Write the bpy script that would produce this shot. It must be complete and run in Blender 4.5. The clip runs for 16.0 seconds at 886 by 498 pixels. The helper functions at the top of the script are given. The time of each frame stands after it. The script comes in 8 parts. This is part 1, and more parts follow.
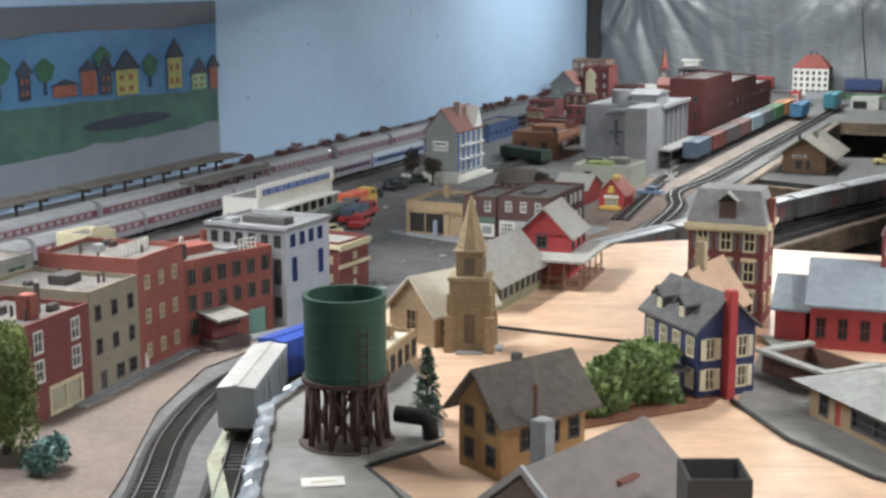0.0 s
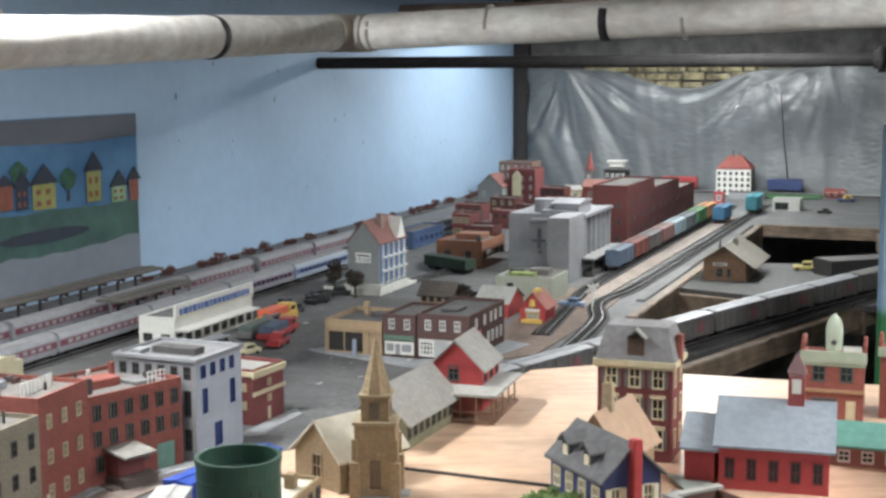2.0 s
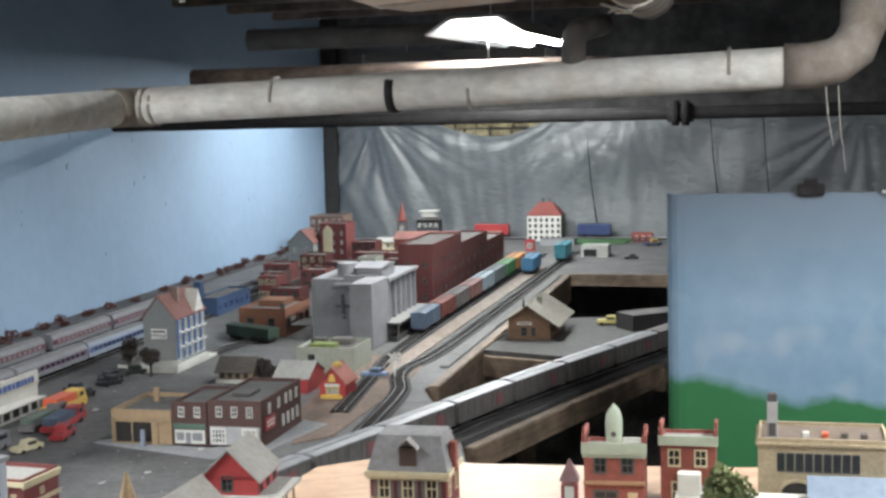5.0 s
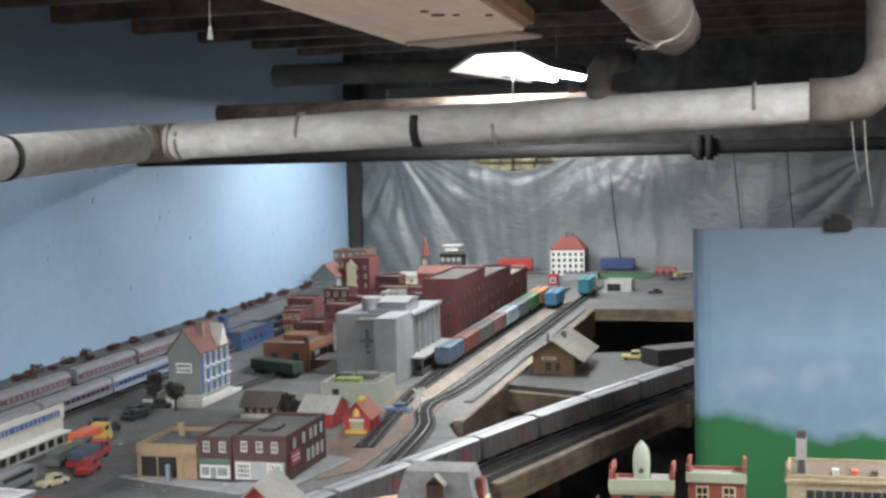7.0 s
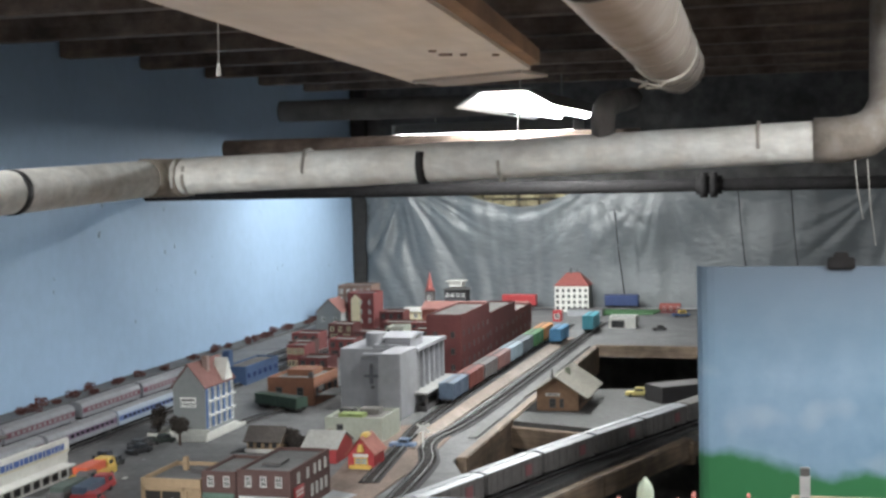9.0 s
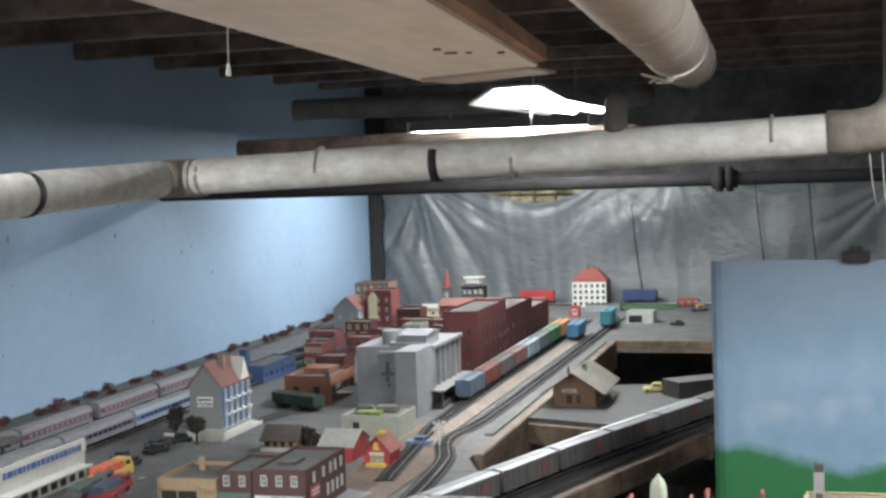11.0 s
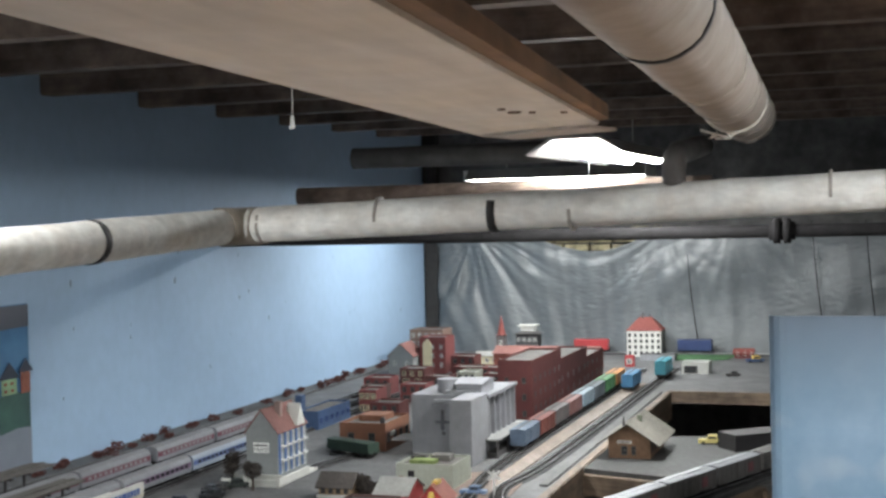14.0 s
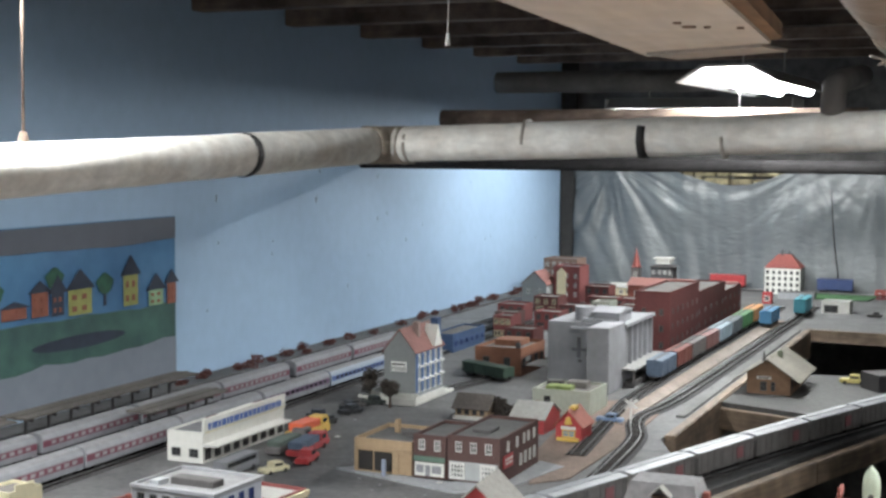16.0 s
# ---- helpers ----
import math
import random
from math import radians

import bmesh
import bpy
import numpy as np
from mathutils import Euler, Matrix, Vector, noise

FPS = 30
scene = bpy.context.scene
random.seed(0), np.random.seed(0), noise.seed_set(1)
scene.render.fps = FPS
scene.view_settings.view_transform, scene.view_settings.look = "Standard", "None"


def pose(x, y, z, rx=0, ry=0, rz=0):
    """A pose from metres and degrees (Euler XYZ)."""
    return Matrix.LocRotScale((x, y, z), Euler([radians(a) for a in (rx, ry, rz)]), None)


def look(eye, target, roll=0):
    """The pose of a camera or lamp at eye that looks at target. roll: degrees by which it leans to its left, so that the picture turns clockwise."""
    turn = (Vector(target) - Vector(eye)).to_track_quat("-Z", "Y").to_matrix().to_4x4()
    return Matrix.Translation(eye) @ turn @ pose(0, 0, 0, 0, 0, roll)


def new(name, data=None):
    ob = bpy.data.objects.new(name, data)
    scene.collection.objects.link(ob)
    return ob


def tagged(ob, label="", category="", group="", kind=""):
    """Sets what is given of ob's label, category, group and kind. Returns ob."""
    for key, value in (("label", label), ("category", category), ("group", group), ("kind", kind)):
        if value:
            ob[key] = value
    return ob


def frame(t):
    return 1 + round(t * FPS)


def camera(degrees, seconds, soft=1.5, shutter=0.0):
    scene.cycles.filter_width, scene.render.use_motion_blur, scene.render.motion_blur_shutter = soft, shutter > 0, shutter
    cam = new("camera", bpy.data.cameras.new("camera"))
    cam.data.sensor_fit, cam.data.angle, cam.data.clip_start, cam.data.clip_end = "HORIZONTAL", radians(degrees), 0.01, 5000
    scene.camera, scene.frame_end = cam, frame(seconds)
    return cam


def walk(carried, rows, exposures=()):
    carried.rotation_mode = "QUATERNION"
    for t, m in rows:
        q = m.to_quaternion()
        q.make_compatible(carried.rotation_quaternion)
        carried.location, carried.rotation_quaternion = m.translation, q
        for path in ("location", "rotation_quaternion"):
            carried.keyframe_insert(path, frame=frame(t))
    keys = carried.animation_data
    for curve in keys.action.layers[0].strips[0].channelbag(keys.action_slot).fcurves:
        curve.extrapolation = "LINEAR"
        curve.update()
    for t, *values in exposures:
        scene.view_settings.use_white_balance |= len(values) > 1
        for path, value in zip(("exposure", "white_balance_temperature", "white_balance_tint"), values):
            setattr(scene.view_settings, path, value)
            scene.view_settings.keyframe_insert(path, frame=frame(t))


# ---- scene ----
cam = camera(35.6, 16.0, soft=2.8)
PATH = [
    (0, (0.0, 0.0, 1.41), (0.0, 1.962, 1.023), -0.2),
    (0.5, (0.002, 0.002, 1.419), (-0.015, 1.97, 1.061), -0.6),
    (1, (0.002, 0.002, 1.42), (-0.019, 1.972, 1.075), -0.4),
    (1.5, (0.006, 0.004, 1.429), (-0.014, 1.978, 1.107), -0.7),
    (2, (0.028, 0.02, 1.454), (0.121, 2.001, 1.193), -0.3),
    (2.5, (0.047, 0.051, 1.464), (0.263, 2.025, 1.228), -0.1),
    (3, (0.09, 0.052, 1.486), (0.422, 2.01, 1.246), -0.3),
    (3.2, (0.103, 0.061, 1.495), (0.451, 2.017, 1.258), -1.6),
    (5.3, (0.096, 0.071, 1.514), (0.431, 2.031, 1.303), -1.6),
    (5.5, (0.098, 0.072, 1.514), (0.434, 2.033, 1.307), -1.7),
    (6, (0.093, 0.068, 1.515), (0.414, 2.033, 1.324), -1.3),
    (6.5, (0.093, 0.065, 1.517), (0.413, 2.032, 1.352), -1.4),
    (7, (0.091, 0.069, 1.516), (0.399, 2.038, 1.35), -1.6),
    (7.5, (0.089, 0.065, 1.518), (0.389, 2.038, 1.383), -0.8),
    (8, (0.088, 0.062, 1.518), (0.392, 2.035, 1.403), -0.4),
    (8.5, (0.086, 0.057, 1.519), (0.388, 2.031, 1.401), -0.7),
    (9, (0.088, 0.06, 1.518), (0.392, 2.033, 1.403), -1.3),
    (9.2, (0.088, 0.062, 1.519), (0.383, 2.037, 1.404), -1.4),
    (11.3, (0.099, 0.061, 1.52), (0.373, 2.039, 1.4), -2.0),
    (11.5, (0.099, 0.059, 1.522), (0.367, 2.038, 1.407), -1.9),
    (12, (0.096, 0.047, 1.527), (0.369, 2.027, 1.453), -0.7),
    (12.5, (0.1, 0.043, 1.53), (0.38, 2.022, 1.466), -1.2),
    (13, (0.1, 0.043, 1.529), (0.367, 2.024, 1.465), -1.4),
    (13.5, (0.092, 0.046, 1.529), (0.32, 2.032, 1.465), -1.4),
    (14, (0.089, 0.047, 1.53), (0.291, 2.036, 1.477), -1.4),
    (14.5, (0.087, 0.047, 1.531), (0.283, 2.037, 1.487), -0.9),
    (15, (0.079, 0.048, 1.53), (0.232, 2.041, 1.475), -1.4),
    (15.5, (0.069, 0.048, 1.531), (0.161, 2.043, 1.434), -0.7),
    (16, (0.06, 0.059, 1.516), (0.077, 2.053, 1.365), 0.3),
]
walk(cam, [(t, look(eye, target, roll)) for t, eye, target, roll in PATH],
     [(0.0, 0.47), (1.5, 0.6), (2.5, 0.57), (3.0, 0.5), (5.5, 0.55), (8.0, 0.6), (12.5, 0.6), (14.5, 0.6), (16.0, 0.62)])

# ---- light ----
world = bpy.data.worlds.new("world")
scene.world = world
world.use_nodes = True
world.node_tree.nodes["Background"].inputs[0].default_value = (0.55, 0.7, 1.0, 1)
world.node_tree.nodes["Background"].inputs[1].default_value = 0.02
scene.view_settings.exposure = 0.0


def area_lamp(name, place, target, sx, sy, watts, color):
    data = bpy.data.lights.new(name, "AREA")
    data.shape, data.size, data.size_y, data.energy, data.color = "RECTANGLE", sx, sy, watts, color
    ob = new(name, data)
    ob.matrix_world = look(place, target)
    return ob


HEAD = 24.0                                    # the long walls run 24 degrees to the right of ahead
AX = Vector((math.sin(radians(HEAD)), math.cos(radians(HEAD)), 0))    # along the long wall
BX = Vector((math.cos(radians(HEAD)), -math.sin(radians(HEAD)), 0))   # along the end wall
CORNER = Vector((0.567, 5.37, 0))
G, P = 1.0, 1.088                              # street level, raised town level


def tube_lamp(place, watts, color):
    data = bpy.data.lights.new("tube_light", "POINT")
    data.energy, data.color, data.shadow_soft_size = watts, color, 0.014
    ob = new("tube_light", data)
    ob.location = place
    return ob


# each lit shop light: place, heading, half length, lamps under its tubes; the last three are unseen, added as fill
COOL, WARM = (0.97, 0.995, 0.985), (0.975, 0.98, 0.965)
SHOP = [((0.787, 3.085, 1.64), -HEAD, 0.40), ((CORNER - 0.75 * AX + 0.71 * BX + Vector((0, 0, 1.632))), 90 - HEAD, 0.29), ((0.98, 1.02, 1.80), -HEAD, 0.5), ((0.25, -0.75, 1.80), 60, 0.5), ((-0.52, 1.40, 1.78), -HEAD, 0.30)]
for k in (-0.33, -0.18, 0.05):
    tube_lamp(Vector((0.787, 3.085, 1.64 + 0.009)) + k * AX, 5.6, COOL)
for k in (-0.18, 0.18):
    tube_lamp(Vector(SHOP[1][0]) + k * BX + Vector((0, 0, 0.009)), 10.0, COOL)
# downward fill from the three added fixtures out of view
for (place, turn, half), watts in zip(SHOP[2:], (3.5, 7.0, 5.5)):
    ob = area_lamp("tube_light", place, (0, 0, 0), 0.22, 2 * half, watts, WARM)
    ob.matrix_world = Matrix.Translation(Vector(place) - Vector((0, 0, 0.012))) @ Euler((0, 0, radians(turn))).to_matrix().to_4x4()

# sideways fill from two of the added fixtures
for place, watts in ((SHOP[2][0], 11.5), (SHOP[4][0], 11.0)):
    for k in (-0.22, 0.22):
        tube_lamp(Vector(place) + k * AX + Vector((0, 0, 0.02)), watts, WARM)

# ---- materials ----
MATS = {}
CLEAN = {"wall_blue_paint", "cream_beam_paint", "white_pipe_lagging", "old_joist", "grey_plastic_sheet", "painted_sky_board", "mural_sky", "mural_green", "mural_grey", "mural_dark", "mural_yellow", "mural_orange", "mural_tree", "mural_shade", "mural_pale", "sign_white"}


def dusty(color):
    grey = 0.3 * color[0] + 0.6 * color[1] + 0.1 * color[2]
    return tuple((grey + (c - grey) * 0.82) * 0.9 + 0.006 for c in color)


def mat(name, color, rough=0.7, vary=0.25, scale=60.0, bump=0.15, metal=0.0, second=None, spec=0.4, blotch=6.0, rand=0.0, emit=0.0, coat=0.0):
    """A surface with fine grain and broad stains; second is the colour of the stains."""
    if name in MATS:
        return MATS[name]
    if not emit and name not in CLEAN:         # years of dust dull the colours
        color, second = dusty(color), second and dusty(second)
    m = bpy.data.materials.new(name)
    m.use_nodes = True
    n, l = m.node_tree.nodes, m.node_tree.links
    b = n["Principled BSDF"]
    tex = n.new("ShaderNodeTexCoord")
    fine, wide = n.new("ShaderNodeTexNoise"), n.new("ShaderNodeTexNoise")
    fine.inputs["Scale"].default_value, fine.inputs["Detail"].default_value = scale, 5
    wide.inputs["Scale"].default_value, wide.inputs["Detail"].default_value, wide.inputs["Roughness"].default_value = blotch, 6, 0.65
    l.new(tex.outputs["Object"], fine.inputs["Vector"])
    l.new(tex.outputs["Object"], wide.inputs["Vector"])
    ramp = n.new("ShaderNodeValToRGB")
    ramp.color_ramp.elements[0].position, ramp.color_ramp.elements[1].position = 0.38, 0.68
    l.new(wide.outputs["Fac"], ramp.inputs["Fac"])
    mix = n.new("ShaderNodeMix")
    mix.data_type = "RGBA"
    dark = second or tuple(c * (1 - vary) for c in color)
    mix.inputs[6].default_value, mix.inputs[7].default_value = (*color, 1), (*dark, 1)
    l.new(ramp.outputs["Color"], mix.inputs[0])
    mul = n.new("ShaderNodeMix")
    mul.data_type, mul.blend_type = "RGBA", "MULTIPLY"
    mul.inputs[0].default_value = 1.0
    r2 = n.new("ShaderNodeMapRange")
    r2.inputs["From Min"].default_value, r2.inputs["From Max"].default_value = 0.25, 0.75
    r2.inputs["To Min"].default_value, r2.inputs["To Max"].default_value = 1 - vary, 1 + vary * 0.6
    l.new(fine.outputs["Fac"], r2.inputs["Value"])
    l.new(mix.outputs[2], mul.inputs[6])
    l.new(r2.outputs["Result"], mul.inputs[7])
    out = mul.outputs[2]
    if rand:
        info, hsv = n.new("ShaderNodeObjectInfo"), n.new("ShaderNodeHueSaturation")
        r3 = n.new("ShaderNodeMapRange")
        r3.inputs["To Min"].default_value, r3.inputs["To Max"].default_value = 1 - rand, 1 + rand
        l.new(info.outputs["Random"], r3.inputs["Value"])
        l.new(r3.outputs["Result"], hsv.inputs["Value"])
        l.new(out, hsv.inputs["Color"])
        out = hsv.outputs["Color"]
    l.new(out, b.inputs["Base Color"])
    b.inputs["Roughness"].default_value, b.inputs["Metallic"].default_value = rough, metal
    b.inputs["Specular IOR Level"].default_value = spec
    b.inputs["Coat Weight"].default_value = coat
    if bump:
        bp = n.new("ShaderNodeBump")
        bp.inputs["Strength"].default_value, bp.inputs["Distance"].default_value = bump, 0.002
        l.new(fine.outputs["Fac"], bp.inputs["Height"])
        l.new(bp.outputs["Normal"], b.inputs["Normal"])
    if emit:
        b.inputs["Emission Color"].default_value, b.inputs["Emission Strength"].default_value = (*color, 1), emit
    MATS[name] = m
    return m


def brick_mat(name, color, mortar, scale=1.0, rough=0.8):
    """Moulded brick courses at model scale."""
    if name in MATS:
        return MATS[name]
    m = mat(name, color, rough, 0.22, 220, 0.2, blotch=14)
    n, l = m.node_tree.nodes, m.node_tree.links
    b = n["Principled BSDF"]
    tex = n.new("ShaderNodeTexCoord")
    mp = n.new("ShaderNodeMapping")
    mp.inputs["Rotation"].default_value = (radians(90), 0, 0)
    sep, com, add = n.new("ShaderNodeSeparateXYZ"), n.new("ShaderNodeCombineXYZ"), n.new("ShaderNodeMath")
    l.new(tex.outputs["Object"], sep.inputs[0])
    l.new(sep.outputs[0], add.inputs[0])
    l.new(sep.outputs[1], add.inputs[1])
    l.new(add.outputs[0], com.inputs[0])
    l.new(sep.outputs[2], com.inputs[1])
    br = n.new("ShaderNodeTexBrick")
    br.inputs["Scale"].default_value = 160 * scale
    br.inputs["Mortar Size"].default_value = 0.03
    br.inputs["Color1"].default_value, br.inputs["Color2"].default_value = (1, 1, 1, 1), (0.86, 0.84, 0.84, 1)
    br.inputs["Mortar"].default_value = (*mortar, 1)
    l.new(com.outputs[0], br.inputs["Vector"])
    old = b.inputs["Base Color"].links[0].from_socket
    mul = n.new("ShaderNodeMix")
    mul.data_type, mul.blend_type = "RGBA", "MULTIPLY"
    mul.inputs[0].default_value = 0.8
    l.new(old, mul.inputs[6])
    l.new(br.outputs["Color"], mul.inputs[7])
    l.new(mul.outputs[2], b.inputs["Base Color"])
    return m


def grain(m, stretch, low=0.78, high=1.1, turn=0.0):
    """Long fibres or scuffs drawn out along one axis, over the colour that is there."""
    n, l = m.node_tree.nodes, m.node_tree.links
    b = n["Principled BSDF"]
    tex, mp, ns, mr, mul = n.new("ShaderNodeTexCoord"), n.new("ShaderNodeMapping"), n.new("ShaderNodeTexNoise"), n.new("ShaderNodeMapRange"), n.new("ShaderNodeMix")
    mp.inputs["Rotation"].default_value, mp.inputs["Scale"].default_value = (0, 0, radians(turn)), stretch
    l.new(tex.outputs["Object"], mp.inputs["Vector"])
    l.new(mp.outputs["Vector"], ns.inputs["Vector"])
    ns.inputs["Scale"].default_value, ns.inputs["Detail"].default_value, ns.inputs["Distortion"].default_value = 1.0, 4, 0.6
    mr.inputs["From Min"].default_value, mr.inputs["From Max"].default_value = 0.32, 0.68
    mr.inputs["To Min"].default_value, mr.inputs["To Max"].default_value = low, high
    l.new(ns.outputs["Fac"], mr.inputs["Value"])
    mul.data_type, mul.blend_type = "RGBA", "MULTIPLY"
    mul.inputs[0].default_value = 1.0
    l.new(b.inputs["Base Color"].links[0].from_socket, mul.inputs[6])
    l.new(mr.outputs["Result"], mul.inputs[7])
    l.new(mul.outputs[2], b.inputs["Base Color"])
    return m


wall_blue = mat("wall_blue_paint", (0.34, 0.475, 0.635), 0.55, 0.05, 30, 0.05, second=(0.30, 0.425, 0.58), blotch=1.6)
asphalt = mat("street_grey", (0.16, 0.161, 0.162), 0.7, 0.3, 90, 0.3, second=(0.10, 0.101, 0.104), blotch=9)
concrete = mat("pale_concrete", (0.36, 0.38, 0.40), 0.8, 0.18, 120, 0.15, blotch=12)
brown_earth = mat("brown_earth", (0.27, 0.185, 0.14), 0.9, 0.3, 140, 0.4, second=(0.18, 0.13, 0.10), blotch=9)
peach = mat("peach_plywood", (0.74, 0.49, 0.31), 0.5, 0.14, 50, 0.1, second=(0.64, 0.38, 0.22), blotch=9, spec=0.35)
tan_ply = mat("tan_plywood", (0.28, 0.205, 0.16), 0.6, 0.2, 60, 0.1, second=(0.21, 0.15, 0.115), blotch=7)
pine_edge = mat("bare_timber", (0.27, 0.185, 0.115), 0.65, 0.3, 40, 0.2, second=(0.16, 0.11, 0.07), blotch=9)
grey_board = mat("grey_board", (0.25, 0.25, 0.245), 0.7, 0.2, 70, 0.2, second=(0.17, 0.16, 0.15), blotch=9)
black_fascia = mat("black_fascia", (0.012, 0.012, 0.012), 0.9, 0.3, 30, 0.1)
ballast_m = mat("track_ballast", (0.045, 0.044, 0.046), 0.9, 0.5, 260, 0.6, second=(0.07, 0.07, 0.073), blotch=12)
tie_m = mat("track_ties", (0.03, 0.025, 0.022), 0.85, 0.3, 90)
rail_m = mat("rail_metal", (0.42, 0.42, 0.43), 0.35, 0.2, 90, 0.05, metal=0.9)
foil_m = mat("crumpled_foil", (0.40, 0.46, 0.52), 0.28, 0.3, 60, 0.9, metal=0.55)
ceiling_m = mat("dark_ceiling", (0.19, 0.165, 0.15), 0.9, 0.4, 12, 0.3, second=(0.11, 0.095, 0.085), blotch=3)
joist_m = mat("old_joist", (0.24, 0.18, 0.145), 0.85, 0.4, 30, 0.3, second=(0.10, 0.07, 0.055), blotch=7)
beam_m = mat("cream_beam_paint", (0.60, 0.59, 0.57), 0.6, 0.1, 25, 0.12, second=(0.6, 0.56, 0.5), blotch=4)
beam_side = mat("bare_brown_beam", (0.27, 0.155, 0.075), 0.7, 0.25, 30, 0.2, blotch=5)
lag_m = mat("white_pipe_lagging", (0.84, 0.85, 0.82), 0.6, 0.14, 45, 0.6, second=(0.68, 0.65, 0.60), blotch=14)
band_m = mat("black_band", (0.02, 0.02, 0.022), 0.6, 0.2, 80)
iron_m = mat("black_iron_pipe", (0.025, 0.023, 0.024), 0.9, 0.3, 60, 0.3, spec=0.12)
string_m = mat("pale_string", (0.6, 0.58, 0.52), 0.9, 0.2, 200)
floor_m = mat("cellar_floor", (0.035, 0.034, 0.034), 0.85, 0.3, 12, 0.2, blotch=3)
plain_wall = mat("limewashed_cellar_wall", (0.55, 0.54, 0.52), 0.85, 0.2, 8, 0.3, blotch=2)
north_wall = mat("sooty_rubble_wall", (0.15, 0.145, 0.14), 0.9, 0.4, 25, 0.6, second=(0.08, 0.076, 0.072), blotch=8)
rubble_m = mat("yellow_rubble", (0.42, 0.36, 0.18), 0.85, 0.4, 60, 0.8, second=(0.12, 0.09, 0.05), blotch=22)
grain(peach, (9, 60, 40), 0.84, 1.08, 20)
grain(tan_ply, (70, 12, 40), 0.75, 1.12, 24)
grain(pine_edge, (12, 120, 120), 0.65, 1.15)
grain(joist_m, (4, 60, 60), 0.7, 1.1)
grain(beam_side, (90, 6, 60), 0.7, 1.15)
grain(beam_m, (40, 5, 20), 0.88, 1.05)
grain(asphalt, (9, 22, 20), 0.84, 1.14, 35)
grain(lag_m, (30, 30, 90), 0.88, 1.08, 20)
glass_dark = mat("dark_pane", (0.03, 0.035, 0.04), 0.12, 0.1, 20, 0.0, spec=0.6)
white_trim = mat("white_trim", (0.72, 0.72, 0.68), 0.6, 0.12, 120, 0.05)
cream_trim = mat("cream_trim", (0.68, 0.6, 0.36), 0.65, 0.15, 120, 0.05)
green_trim = mat("green_trim", (0.10, 0.19, 0.14), 0.65, 0.2, 120)
dark_trim = mat("dark_trim", (0.09, 0.085, 0.085), 0.7, 0.2, 120)
roof_grey = mat("grey_roof", (0.24, 0.24, 0.25), 0.85, 0.22, 150, 0.3, second=(0.17, 0.17, 0.18), blotch=18)
roof_pale = mat("pale_roof", (0.38, 0.38, 0.355), 0.8, 0.18, 150, 0.3, second=(0.33, 0.33, 0.30), blotch=18)
roof_blue = mat("blue_grey_roof", (0.24, 0.285, 0.34), 0.75, 0.15, 150, 0.3, blotch=16)
roof_brown = mat("brown_shingle_roof", (0.125, 0.105, 0.092), 0.85, 0.3, 170, 0.5, second=(0.09, 0.075, 0.066), blotch=16)
roof_red = mat("red_tile_roof", (0.3, 0.06, 0.045), 0.75, 0.2, 150, 0.3)
roof_green = mat("sea_green_roof", (0.07, 0.25, 0.2), 0.6, 0.2, 120, 0.2)
gravel_roof = mat("gravel_roof", (0.20, 0.185, 0.17), 0.9, 0.3, 240, 0.5, second=(0.12, 0.11, 0.10), blotch=28)
brick_red = brick_mat("red_brick", (0.37, 0.09, 0.064), (0.78, 0.7, 0.66))
brick_dark = brick_mat("dark_red_brick", (0.24, 0.05, 0.048), (0.78, 0.72, 0.7))
brick_brown = brick_mat("brown_brick", (0.115, 0.055, 0.048), (0.9, 0.85, 0.82))
brick_maroon = brick_mat("maroon_brick", (0.15, 0.03, 0.027), (0.85, 0.8, 0.8))
brick_orange = brick_mat("orange_brick", (0.30, 0.115, 0.055), (0.8, 0.75, 0.7))
stone_tan = brick_mat("tan_stone", (0.42, 0.30, 0.16), (0.72, 0.68, 0.6), 0.7)
stone_buff = brick_mat("buff_stone", (0.50, 0.40, 0.24), (0.8, 0.76, 0.7), 0.6)
beige_wall = brick_mat("beige_brick", (0.33, 0.29, 0.21), (0.85, 0.82, 0.76))
tan_wall = mat("tan_wall", (0.42, 0.28, 0.145), 0.7, 0.15, 120)
gold_wall = mat("golden_boards", (0.40, 0.22, 0.06), 0.7, 0.2, 120, 0.3)
grey_wall = mat("silo_grey", (0.295, 0.298, 0.325), 0.75, 0.1, 60, 0.08, second=(0.23, 0.23, 0.245), blotch=10)
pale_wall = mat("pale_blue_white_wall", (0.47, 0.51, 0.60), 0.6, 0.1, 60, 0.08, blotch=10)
# darker grey; on the bank it paints in the shade of the side walls
dim_wall = mat("dim_grey_wall", (0.30, 0.31, 0.33), 0.7, 0.15, 60, 0.08, blotch=10)
blue_pane = mat("blue_pane", (0.03, 0.06, 0.22), 0.25, 0.1, 40, 0.0)
red_wall = mat("bright_red_boards", (0.5, 0.03, 0.035), 0.55, 0.15, 120, 0.2)
navy_wall = mat("navy_boards", (0.024, 0.04, 0.14), 0.6, 0.15, 120, 0.2)
olive_wall = mat("olive_station_wall", (0.22, 0.22, 0.12), 0.7, 0.2, 120, 0.2)
sage_wall = mat("pale_sage_wall", (0.42, 0.45, 0.36), 0.7, 0.15, 90, 0.1)
white_wall = mat("white_wall", (0.72, 0.72, 0.66), 0.65, 0.1, 90, 0.05)
hotel_wall = mat("grey_hotel_wall", (0.27, 0.29, 0.29), 0.7, 0.1, 90, 0.05)
cream_wall = mat("cream_wall", (0.82, 0.75, 0.46), 0.65, 0.1, 90, 0.05)
blue_wall = mat("toy_blue", (0.045, 0.105, 0.24), 0.55, 0.2, 90, 0.1)
